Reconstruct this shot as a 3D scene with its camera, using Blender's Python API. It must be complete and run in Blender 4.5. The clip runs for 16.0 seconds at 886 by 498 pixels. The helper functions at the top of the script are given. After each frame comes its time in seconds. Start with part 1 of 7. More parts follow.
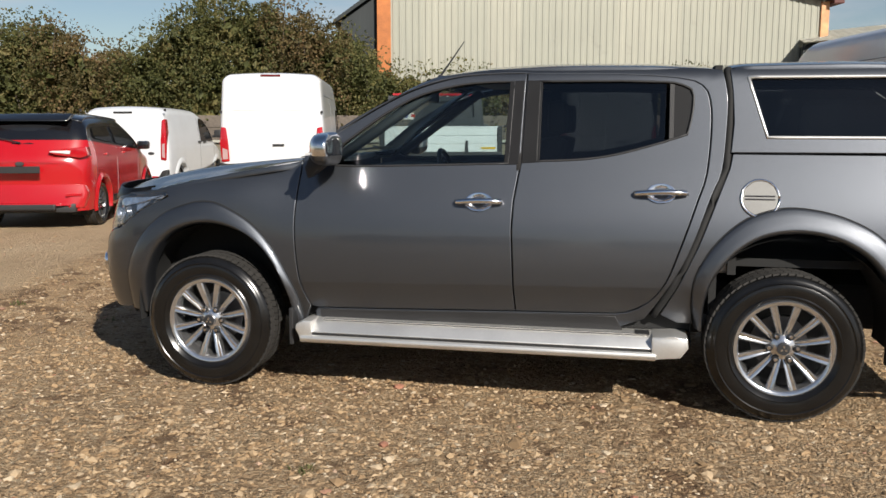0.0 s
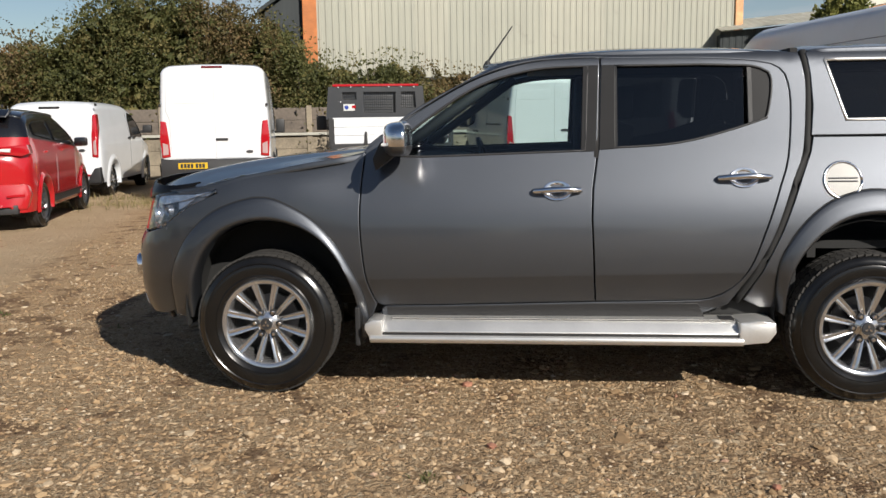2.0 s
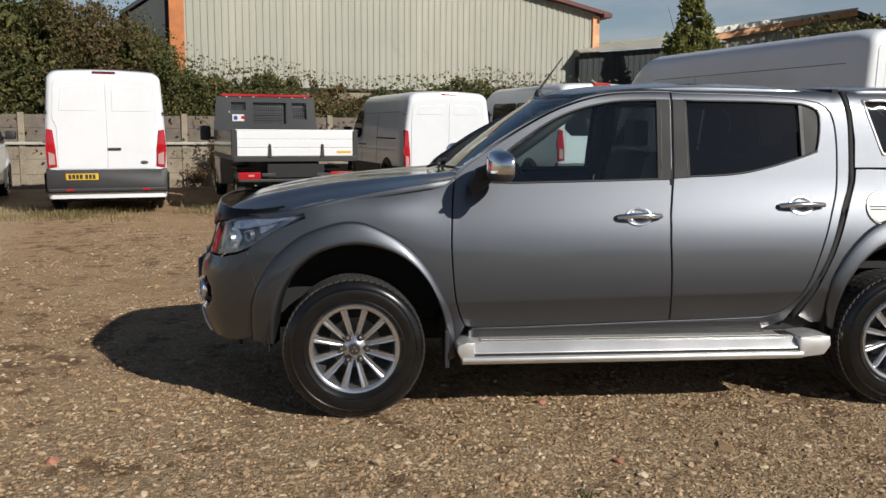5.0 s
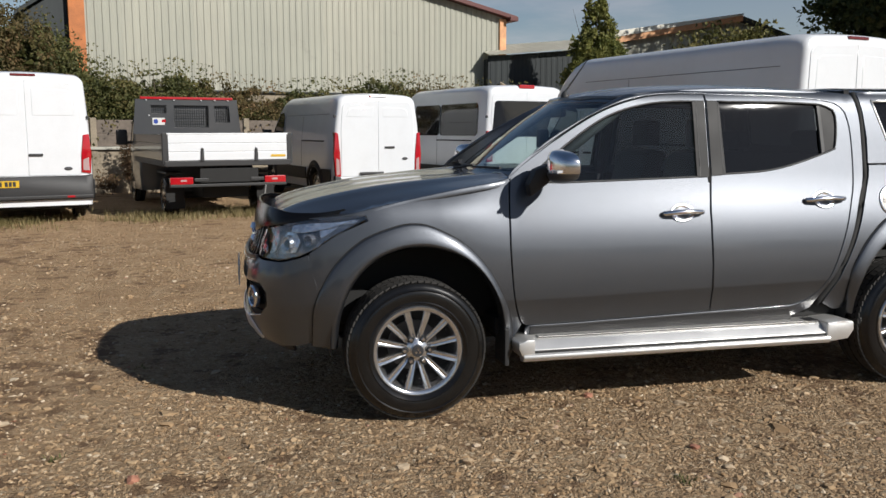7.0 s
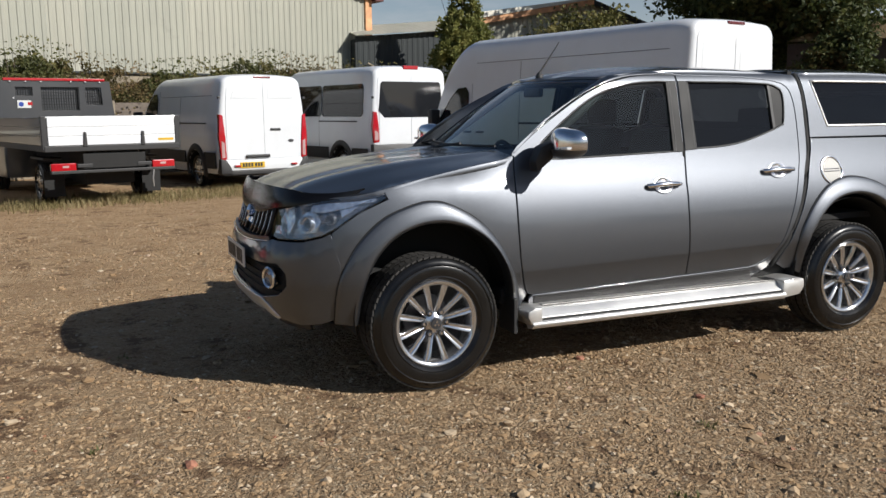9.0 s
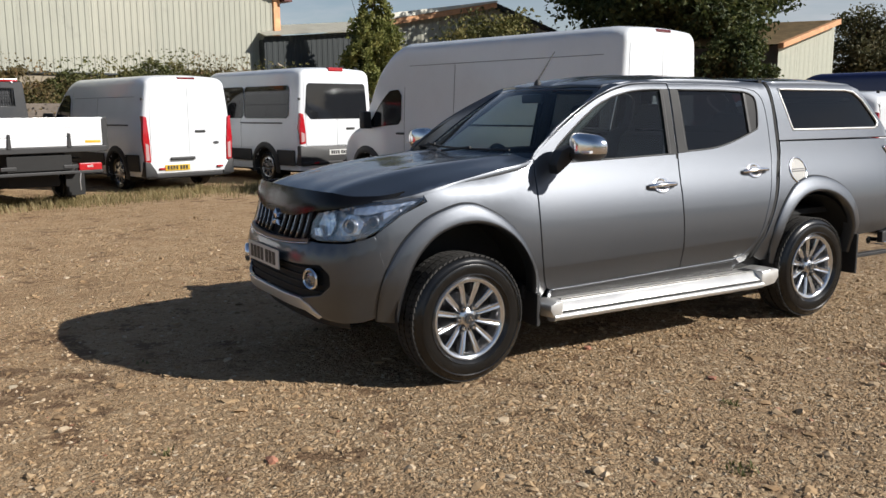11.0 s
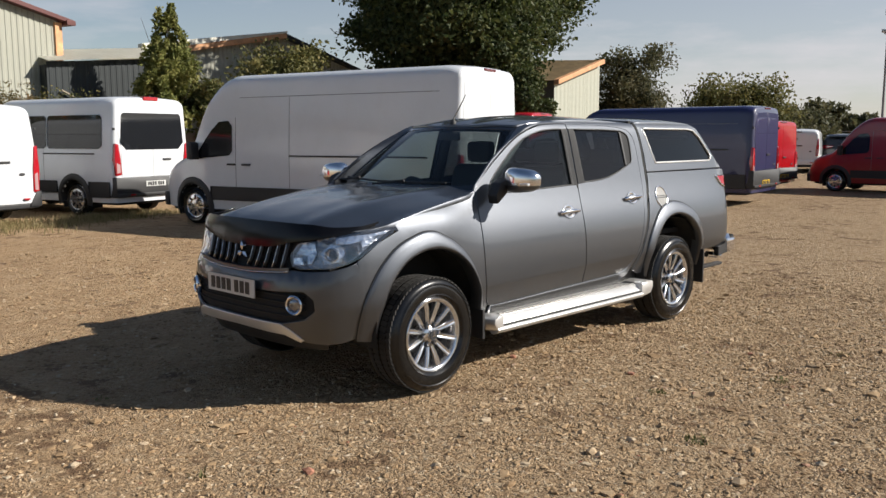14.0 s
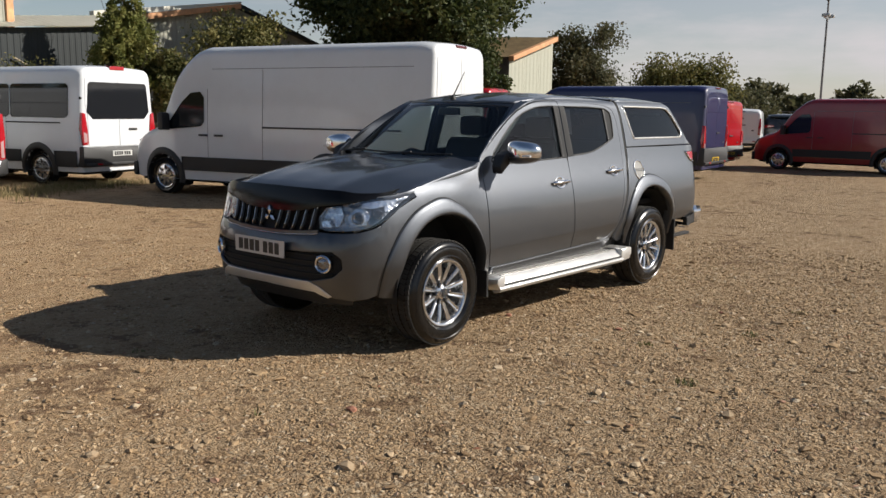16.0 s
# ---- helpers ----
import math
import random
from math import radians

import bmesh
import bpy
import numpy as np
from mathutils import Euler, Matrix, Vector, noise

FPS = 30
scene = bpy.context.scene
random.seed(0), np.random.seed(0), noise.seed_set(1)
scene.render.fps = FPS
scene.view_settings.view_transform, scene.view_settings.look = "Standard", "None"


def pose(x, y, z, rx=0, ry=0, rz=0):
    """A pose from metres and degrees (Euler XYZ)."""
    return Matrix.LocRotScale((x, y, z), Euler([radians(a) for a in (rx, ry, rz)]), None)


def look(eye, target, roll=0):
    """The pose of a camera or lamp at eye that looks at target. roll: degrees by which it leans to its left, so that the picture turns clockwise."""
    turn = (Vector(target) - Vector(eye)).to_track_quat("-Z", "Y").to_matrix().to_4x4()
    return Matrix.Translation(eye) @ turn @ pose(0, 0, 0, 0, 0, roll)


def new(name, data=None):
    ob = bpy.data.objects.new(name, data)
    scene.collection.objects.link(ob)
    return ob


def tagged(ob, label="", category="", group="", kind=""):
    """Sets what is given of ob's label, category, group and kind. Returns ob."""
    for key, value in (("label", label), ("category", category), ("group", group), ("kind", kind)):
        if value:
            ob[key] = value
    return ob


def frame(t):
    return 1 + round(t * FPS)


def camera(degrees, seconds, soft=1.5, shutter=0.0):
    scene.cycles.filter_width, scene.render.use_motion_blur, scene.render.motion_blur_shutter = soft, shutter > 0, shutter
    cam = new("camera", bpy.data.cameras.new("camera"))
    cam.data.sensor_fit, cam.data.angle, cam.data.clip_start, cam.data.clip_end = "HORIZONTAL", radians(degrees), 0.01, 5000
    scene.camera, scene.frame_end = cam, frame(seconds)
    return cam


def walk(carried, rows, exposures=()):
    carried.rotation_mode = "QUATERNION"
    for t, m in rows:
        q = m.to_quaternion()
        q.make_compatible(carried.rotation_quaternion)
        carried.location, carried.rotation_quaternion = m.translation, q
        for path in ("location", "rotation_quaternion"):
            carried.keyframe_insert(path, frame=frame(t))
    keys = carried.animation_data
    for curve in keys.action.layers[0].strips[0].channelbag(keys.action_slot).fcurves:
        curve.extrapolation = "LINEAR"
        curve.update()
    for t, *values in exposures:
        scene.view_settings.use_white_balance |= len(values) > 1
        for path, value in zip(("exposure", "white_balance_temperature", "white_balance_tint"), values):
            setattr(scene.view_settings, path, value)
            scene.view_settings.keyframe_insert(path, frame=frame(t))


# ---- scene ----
cam = camera(54.4, 16.0)
PATH = [
    (0, (2.239, -5.158, 1.424), (1.826, -3.221, 1.146), -0.0),
    (0.5, (2.045, -5.229, 1.439), (1.7, -3.28, 1.149), -0.4),
    (1, (1.782, -5.117, 1.402), (1.486, -3.161, 1.111), -0.7),
    (1.5, (1.558, -5.065, 1.423), (1.306, -3.102, 1.133), -1.1),
    (2, (1.359, -5.125, 1.412), (1.161, -3.157, 1.113), -0.9),
    (2.5, (1.11, -5.216, 1.456), (0.99, -3.244, 1.145), -1.1),
    (3, (0.905, -5.209, 1.448), (0.864, -3.23, 1.158), -1.1),
    (3.5, (0.686, -5.075, 1.44), (0.716, -3.091, 1.185), -0.9),
    (4, (0.467, -5.067, 1.46), (0.559, -3.085, 1.211), -0.7),
    (4.5, (0.214, -5.191, 1.471), (0.362, -3.213, 1.209), -0.1),
    (5, (0.027, -5.225, 1.508), (0.221, -3.254, 1.229), 0.4),
    (5.2, (-0.033, -5.203, 1.505), (0.174, -3.233, 1.226), 0.3),
    (7.3, (-0.985, -5.106, 1.502), (-0.488, -3.188, 1.223), -0.4),
    (7.5, (-1.064, -5.081, 1.493), (-0.535, -3.174, 1.206), -0.7),
    (8, (-1.295, -4.946, 1.492), (-0.666, -3.072, 1.19), -1.0),
    (8.5, (-1.497, -4.923, 1.493), (-0.773, -3.084, 1.189), -0.7),
    (9, (-1.745, -5.016, 1.502), (-0.965, -3.203, 1.184), -0.5),
    (9.2, (-1.855, -5.064, 1.538), (-1.061, -3.26, 1.203), -0.8),
    (11.3, (-2.667, -4.858, 1.545), (-1.609, -3.189, 1.236), 0.2),
    (11.5, (-2.752, -4.849, 1.564), (-1.657, -3.204, 1.262), 0.6),
    (12, (-2.951, -4.784, 1.565), (-1.773, -3.193, 1.28), 0.5),
    (12.5, (-3.119, -4.631, 1.569), (-1.876, -3.088, 1.295), -0.2),
    (13, (-3.321, -4.544, 1.583), (-2.018, -3.05, 1.323), -0.1),
    (13.5, (-3.608, -4.62, 1.593), (-2.247, -3.176, 1.339), 0.0),
    (14, (-3.776, -4.614, 1.614), (-2.352, -3.233, 1.354), -0.2),
    (14.5, (-3.939, -4.488, 1.576), (-2.474, -3.15, 1.327), -0.3),
    (15, (-4.174, -4.512, 1.599), (-2.709, -3.174, 1.346), -0.7),
    (15.5, (-4.349, -4.57, 1.603), (-2.87, -3.255, 1.319), -0.3),
    (16, (-4.466, -4.63, 1.614), (-2.96, -3.352, 1.297), 0.7),
]
walk(cam, [(t, look(eye, target, roll)) for t, eye, target, roll in PATH],
     exposures=[(0, 0.48, 6600, 10), (2.5, 0.38, 6550, 10), (5.0, 0.16, 6420, 10), (8.5, 0.24, 6300, 10), (11.5, 0.54, 6400, 10), (13.0, 0.60, 6500, 10),
                (15.0, 0.62, 6600, 10), (16.0, 0.46, 6650, 10)])

# ---------------------------------------------------------------- light
SUN_EL, SUN_AZ = 32.0, 140.3        # elevation; azimuth clockwise from +y
world = bpy.data.worlds.new("sky")
scene.world = world
world.use_nodes = True
wn = world.node_tree
bg = wn.nodes["Background"]
sky = wn.nodes.new("ShaderNodeTexSky")
sky.sky_type = 'NISHITA'
sky.sun_disc = False
sky.sun_elevation, sky.sun_rotation = radians(SUN_EL), radians(SUN_AZ)
sky.altitude, sky.air_density, sky.dust_density, sky.ozone_density = 50, 1.0, 0.3, 1.6
tc = wn.nodes.new("ShaderNodeTexCoord")
mp = wn.nodes.new("ShaderNodeMapping")
mp.inputs["Scale"].default_value = (1.0, 1.0, 4.5)
cl = wn.nodes.new("ShaderNodeTexNoise")
cl.inputs["Scale"].default_value, cl.inputs["Detail"].default_value, cl.inputs["Roughness"].default_value = 2.6, 7, 0.58
cr = wn.nodes.new("ShaderNodeValToRGB")
cr.color_ramp.elements[0].position, cr.color_ramp.elements[1].position = 0.44, 0.62
cr.color_ramp.elements[1].color = (0.6, 0.6, 0.6, 1)
cm = wn.nodes.new("ShaderNodeMix")
cm.data_type = 'RGBA'
cm.inputs[7].default_value = (8.9, 8.5, 8.9, 1)
wn.links.new(tc.outputs["Generated"], mp.inputs[0])
wn.links.new(mp.outputs[0], cl.inputs["Vector"])
wn.links.new(cl.outputs["Fac"], cr.inputs[0])
gx_ = wn.nodes.new("ShaderNodeSeparateXYZ")
wn.links.new(tc.outputs["Generated"], gx_.inputs[0])
east = wn.nodes.new("ShaderNodeMapRange")
for name_, v_ in (("From Min", 0.0), ("From Max", 1.0), ("To Min", 0.0), ("To Max", 0.50)):
    east.inputs[name_].default_value = v_
ward = wn.nodes.new("ShaderNodeVectorMath")
ward.operation = 'DOT_PRODUCT'
ward.inputs[1].default_value = (0.96, -0.08, 0.0)
wn.links.new(tc.outputs["Generated"], ward.inputs[0])
wn.links.new(ward.outputs["Value"], east.inputs[0])
low = wn.nodes.new("ShaderNodeMapRange")
for name_, v_ in (("From Min", 0.05), ("From Max", 0.6), ("To Min", 1.0), ("To Max", 0.0)):
    low.inputs[name_].default_value = v_
wn.links.new(gx_.outputs[2], low.inputs[0])
m1 = wn.nodes.new("ShaderNodeMath")
m1.operation = 'MULTIPLY'
wn.links.new(east.outputs[0], m1.inputs[0])
wn.links.new(low.outputs[0], m1.inputs[1])
m2 = wn.nodes.new("ShaderNodeMath")
m2.operation = 'MULTIPLY_ADD'
m2.inputs[1].default_value = 0.85
m0 = wn.nodes.new("ShaderNodeMath")
m0.operation = 'MULTIPLY'
wn.links.new(cr.outputs[0], m0.inputs[0])
wn.links.new(low.outputs[0], m0.inputs[1])
wn.links.new(m0.outputs[0], m2.inputs[0])
wn.links.new(m1.outputs[0], m2.inputs[2])
m3 = wn.nodes.new("ShaderNodeMath")
m3.operation = 'MINIMUM'
m3.inputs[1].default_value = 0.9
wn.links.new(m2.outputs[0], m3.inputs[0])
wn.links.new(m3.outputs[0], cm.inputs[0])
wn.links.new(sky.outputs[0], cm.inputs[6])
wn.links.new(cm.outputs[2], bg.inputs[0])
bg.inputs[1].default_value = 0.054
sun = new("sun", bpy.data.lights.new("sun", 'SUN'))
sun.data.energy, sun.data.angle, sun.data.color = 5.0, radians(0.53), (1.0, 0.95, 0.87)
sdir = Vector((math.sin(radians(SUN_AZ)) * math.cos(radians(SUN_EL)), math.cos(radians(SUN_AZ)) * math.cos(radians(SUN_EL)), math.sin(radians(SUN_EL))))
sun.matrix_world = look(sdir * 60, (0, 0, 0))


# ---------------------------------------------------------------- materials
class Nodes:
    """A small helper round one node material."""
    def __init__(self, name):
        self.mat = bpy.data.materials.new(name)
        self.mat.use_nodes = True
        self.t = self.mat.node_tree
        self.b = self.t.nodes["Principled BSDF"]
        self.co = None

    def node(self, kind, ins=None, **props):
        n = self.t.nodes.new(kind)
        if "operation" in props:
            n.operation = props["operation"]
        if "data_type" in props:
            n.data_type = props["data_type"]
        if "blend_type" in props:
            n.blend_type = props["blend_type"]
        if "feature" in props:
            n.feature = props["feature"]
        for k, v in (ins or {}).items():
            if isinstance(v, bpy.types.NodeSocket):
                self.t.links.new(v, n.inputs[k])
            else:
                n.inputs[k].default_value = v
        return n

    def coords(self):
        if self.co is None:
            self.co = self.node("ShaderNodeTexCoord").outputs["Object"]
        return self.co

    def noise(self, scale, detail=4, rough=0.55, vec=None):
        return self.node("ShaderNodeTexNoise", {"Vector": vec or self.coords(), "Scale": scale, "Detail": detail, "Roughness": rough}).outputs["Fac"]

    def voronoi(self, scale, out="Distance", feature='F1', vec=None):
        return self.node("ShaderNodeTexVoronoi", {"Vector": vec or self.coords(), "Scale": scale}, feature=feature).outputs[out]

    def ramp(self, fac, *stops):
        n = self.node("ShaderNodeValToRGB", {"Fac": fac})
        e = n.color_ramp.elements
        while len(e) < len(stops):
            e.new(0.5)
        for i, (p, c) in enumerate(stops):
            e[i].position = p
            e[i].color = (*c, 1) if len(c) == 3 else c
        return n.outputs["Color"]

    def mix(self, fac, a, b, kind='MIX'):
        n = self.node("ShaderNodeMix", data_type='RGBA', blend_type=kind)
        for i, v in ((0, fac), (6, a), (7, b)):
            if isinstance(v, bpy.types.NodeSocket):
                self.t.links.new(v, n.inputs[i])
            elif i:
                n.inputs[i].default_value = (*v, 1)
            else:
                n.inputs[i].default_value = v
        return n.outputs[2]

    def math(self, op, a, b=0.0):
        n = self.node("ShaderNodeMath", operation=op)
        for i, v in ((0, a), (1, b)):
            if isinstance(v, bpy.types.NodeSocket):
                self.t.links.new(v, n.inputs[i])
            else:
                n.inputs[i].default_value = v
        return n.outputs[0]

    def set(self, **kw):
        names = {"color": "Base Color", "rough": "Roughness", "metal": "Metallic", "coat": "Coat Weight", "coat_rough": "Coat Roughness",
                 "spec": "Specular IOR Level", "trans": "Transmission Weight", "ior": "IOR", "emit": "Emission Color", "emit_power": "Emission Strength",
                 "alpha": "Alpha", "normal": "Normal"}
        for k, v in kw.items():
            s = self.b.inputs[names[k]]
            if isinstance(v, bpy.types.NodeSocket):
                self.t.links.new(v, s)
            else:
                s.default_value = (*v, 1) if isinstance(v, tuple) and len(v) == 3 else v
        return self

    def bump(self, height, strength=0.3, distance=0.01):
        n = self.node("ShaderNodeBump", {"Height": height, "Strength": strength, "Distance": distance})
        return self.set(normal=n.outputs[0])


def plain(name, color, rough=0.5, metal=0.0, coat=0.0, var=0.12, scale=6.0, bump=0.0, bscale=300.0, spec=0.5):
    n = Nodes(name)
    a = n.noise(scale, 5)
    b = n.noise(scale * 14, 3)
    f = n.math('ADD', n.math('MULTIPLY', a, 0.65), n.math('MULTIPLY', b, 0.35))
    lo = tuple(c * (1 - var) for c in color)
    hi = tuple(min(1, c * (1 + var)) for c in color)
    n.set(color=n.ramp(f, (0.3, lo), (0.7, hi)), metal=metal, coat=coat, spec=spec)
    n.set(rough=n.math('ADD', n.math('MULTIPLY', a, 0.16), rough - 0.08))
    if bump:
        n.bump(n.noise(bscale, 2), bump, 0.002)
    return n.mat


def paint(name, color, metal=0.0, rough=0.45, flake=0.0, dust=0.25):
    """Car paint: colour coat, clear coat and a film of dust."""
    n = Nodes(name)
    d = n.noise(2.3, 6, 0.65)
    fine = n.noise(45, 3)
    dm = n.math('MULTIPLY', n.ramp(n.math('ADD', n.math('MULTIPLY', d, 0.75), n.math('MULTIPLY', fine, 0.25)), (0.45, (0, 0, 0)), (0.75, (1, 1, 1))), dust)
    base = color
    if flake:
        cell = n.voronoi(2600, "Color")
        sep = n.node("ShaderNodeSeparateColor", {"Color": cell}).outputs[0]
        base = n.mix(n.math('MULTIPLY', sep, 1.0), tuple(c * (1 - flake) for c in color), tuple(min(1, c * (1 + flake)) for c in color))
    n.set(color=n.mix(dm, base, (0.22, 0.19, 0.15)), metal=metal, rough=n.math('ADD', n.math('MULTIPLY', dm, 0.3), rough),
          coat=0.9, coat_rough=0.09)
    n.b.inputs["Coat Normal"].default_value = (0, 0, 0)
    return n.mat


def dark_glass(name, tint, rough=0.0, least=0.045):
    """Tinted car glass: a glossy film that lets a part of the light through."""
    n = Nodes(name)
    t = n.node("ShaderNodeBsdfTransparent", {"Color": (*tint, 1)})
    g = n.node("ShaderNodeBsdfGlossy", {"Color": (1, 1, 1, 1), "Roughness": rough})
    lw = n.node("ShaderNodeLayerWeight", {"Blend": 0.5})
    f = n.math('ADD', n.math('MULTIPLY', n.math('POWER', lw.outputs["Facing"], 5.0), 0.92), least)
    m = n.node("ShaderNodeMixShader", {0: f, 1: t.outputs[0], 2: g.outputs[0]})
    out = n.t.nodes["Material Output"]
    n.t.links.new(m.outputs[0], out.inputs[0])
    return n.mat


def ground_material():
    n = Nodes("gravel_ground")
    sep = n.node("ShaderNodeSeparateXYZ", {"Vector": n.coords()})
    wob = n.node("ShaderNodeTexNoise", {"Vector": n.coords(), "Scale": 16.0, "Detail": 3.0}).outputs["Color"]
    off = n.node("ShaderNodeVectorMath", {0: wob, 1: (-0.5, -0.5, -0.5)}, operation='ADD').outputs[0]
    off = n.node("ShaderNodeVectorMath", {0: off, "Scale": 0.05}, operation='SCALE').outputs[0]
    wp = n.node("ShaderNodeVectorMath", {0: n.coords(), 1: off}, operation='ADD').outputs[0]
    big = n.noise(0.35, 5, 0.6)
    mid = n.noise(2.6, 10, 0.74)
    lump = n.noise(17, 6, 0.68)
    tone = n.math('ADD', n.math('MULTIPLY', mid, 0.55), n.math('MULTIPLY', lump, 0.45))
    sizes = n.math('GREATER_THAN', n.noise(9, 3), 0.52)
    s1, s2 = n.voronoi(30, "Color", vec=wp), n.voronoi(74, "Color", vec=wp)
    d1, d2 = n.voronoi(30, vec=wp), n.voronoi(74, vec=wp)
    ss = n.node("ShaderNodeSeparateColor", {"Color": n.mix(sizes, s2, s1)}).outputs[0]
    sd = n.node("ShaderNodeSeparateColor", {"Color": n.mix(sizes, d2, d1)}).outputs[0]
    grain = n.noise(210, 4, 0.7)
    dirt = n.ramp(tone, (0.30, (0.191, 0.110, 0.050)), (0.43, (0.375, 0.232, 0.118)), (0.54, (0.507, 0.342, 0.187)), (0.66, (0.632, 0.485, 0.323)))
    pale = n.ramp(ss, (0.0, (0.170, 0.110, 0.060)), (0.3, (0.320, 0.213, 0.118)), (0.6, (0.456, 0.320, 0.184)), (0.88, (0.559, 0.426, 0.272)), (1.0, (0.603, 0.500, 0.353)))
    # gravel lies thick on the near side; past the pickup's nose the earth is barer
    zone = n.math('ADD', n.math('MULTIPLY', sep.outputs[1], -0.10), n.math('MULTIPLY', sep.outputs[0], 0.04))
    patch = n.math('ADD', n.math('ADD', n.math('MULTIPLY', big, 0.5), n.math('MULTIPLY', tone, 0.7)), zone)
    cover = n.ramp(patch, (0.40, (0.15, 0.15, 0.15)), (0.72, (0.75, 0.75, 0.75)))
    c = n.mix(cover, dirt, pale)
    c = n.mix(n.math('MULTIPLY', n.ramp(grain, (0.40, (0, 0, 0)), (0.64, (1, 1, 1))), 0.38), c, (0.162, 0.099, 0.049))
    wet = n.ramp(n.noise(1.1, 9, 0.78), (0.53, (0, 0, 0)), (0.66, (0.68, 0.68, 0.68)))
    c = n.mix(wet, c, (0.173, 0.096, 0.046))
    # hard-packed bare drive beside the gravel
    edge = n.math('ADD', n.math('ADD', sep.outputs[0], n.math('MULTIPLY', sep.outputs[1], 0.272)), n.math('MULTIPLY', n.noise(1.6, 5, 0.65), 0.75))
    # small dark damp scabs, thick in some stretches and along the drive's brink
    scab = n.math('ADD', n.noise(4.6, 5, 0.62), n.math('MULTIPLY', n.math('SUBTRACT', n.noise(0.55, 3), 0.5), 0.55))
    brink = n.ramp(n.math('MULTIPLY', n.math('ADD', edge, 2.6), 0.5), (0.05, (0, 0, 0)), (0.22, (1, 1, 1)), (0.50, (0.8, 0.8, 0.8)), (0.80, (0, 0, 0)))
    scab = n.math('ADD', scab, n.math('MULTIPLY', brink, 0.075))
    c = n.mix(n.ramp(scab, (0.585, (0, 0, 0)), (0.66, (0.80, 0.80, 0.80))), c, (0.136, 0.073, 0.035))
    bare = n.math('MULTIPLY', n.ramp(n.math('ADD', edge, 2.6), (0.0, (1, 1, 1)), (0.45, (0, 0, 0))), n.ramp(n.math('MULTIPLY', sep.outputs[1], 0.1), (0.06, (0, 0, 0)), (0.16, (1, 1, 1))))
    clay = n.ramp(n.math('ADD', n.math('MULTIPLY', n.noise(0.9, 6, 0.6), 0.6), n.math('MULTIPLY', n.noise(40, 4, 0.6), 0.4)), (0.32, (0.345, 0.239, 0.140)), (0.52, (0.456, 0.331, 0.202)), (0.70, (0.529, 0.404, 0.265)))
    c = n.mix(n.math('MULTIPLY', bare, 0.92), c, clay)
    cover = n.math('MULTIPLY', cover, n.math('SUBTRACT', 1.0, n.math('MULTIPLY', bare, 0.9)))
    c = n.mix(0.10, c, (0.255, 0.225, 0.195))
    h = n.math('ADD', n.math('MULTIPLY', n.math('MULTIPLY', sd, cover), -1.5), n.math('ADD', n.math('MULTIPLY', grain, 0.28), n.math('MULTIPLY', lump, 3.0)))
    n.set(color=c, rough=0.92, spec=0.15).bump(h, 1.0, 0.022)
    return n.mat


def corrugated(name, c1, c2, streak=6.0):
    n = Nodes(name)
    sep = n.node("ShaderNodeSeparateXYZ", {"Vector": n.coords()})
    st = n.node("ShaderNodeCombineXYZ", {"X": n.math('MULTIPLY', sep.outputs[0], streak), "Y": n.math('MULTIPLY', sep.outputs[1], streak), "Z": n.math('MULTIPLY', sep.outputs[2], 0.35)})
    a = n.noise(1.0, 6, 0.6, st.outputs[0])
    b = n.noise(0.5, 5)
    f = n.math('ADD', n.math('MULTIPLY', a, 0.6), n.math('MULTIPLY', b, 0.4))
    c = n.ramp(f, (0.32, c2), (0.66, c1))
    sheet = n.node("ShaderNodeObjectInfo").outputs["Random"]
    c = n.mix(n.math('MULTIPLY', sheet, 0.22), c, tuple(v * k for v, k in zip(c2, (0.70, 0.80, 0.82))))
    stain = n.ramp(n.noise(0.9, 7, 0.7), (0.60, (0, 0, 0)), (0.72, (0.45, 0.45, 0.45)))
    c = n.mix(stain, c, tuple(v * .62 for v in c2))
    n.set(color=c, rough=0.6, spec=0.3)
    return n.mat


M_GROUND = ground_material()
M_WHITE = paint("white_van_paint", (0.650, 0.670, 0.695), rough=0.35, dust=0.10)
M_GREY = paint("titanium_grey_metallic", (0.092, 0.0985, 0.111), metal=0.97, rough=0.475, flake=0.25, dust=0.03)
M_RED = paint("bright_red_paint", (0.3675, 0.00441, 0.00882), rough=0.25, dust=0.03)
M_DKRED = paint("dark_red_paint", (0.2352, 0.00735, 0.01176), rough=0.3, dust=0.1)
M_BLUE = paint("deep_blue_paint", (0.0024, 0.0042, 0.056), rough=0.5, dust=0.0)
M_BLACKPAINT = paint("gloss_black_paint", (0.006, 0.006, 0.007), rough=0.2, dust=0.015)
M_PLASTIC = plain("black_textured_plastic", (0.018, 0.018, 0.019), 0.55, bump=0.3, bscale=500)
M_DARK = plain("underbody_black", (0.010, 0.010, 0.010), 0.8)
M_RUBBER = plain("tyre_rubber", (0.0065, 0.0062, 0.006), 0.24, var=0.3, scale=9)
M_TREAD = plain("dusty_tread_rubber", (0.024, 0.022, 0.020), 0.85, var=0.45, scale=14)
M_CHROME = plain("chrome", (0.80, 0.80, 0.82), 0.15, metal=1.0, var=0.02)
M_ALLOY = plain("silver_alloy", (0.66, 0.66, 0.67), 0.16, metal=0.92, var=0.06)
M_ALLOYDARK = plain("machined_dark_alloy", (0.12, 0.12, 0.125), 0.35, metal=0.8)
M_STEP = plain("brushed_aluminium", (0.70, 0.69, 0.67), 0.36, metal=0.75, var=0.07)
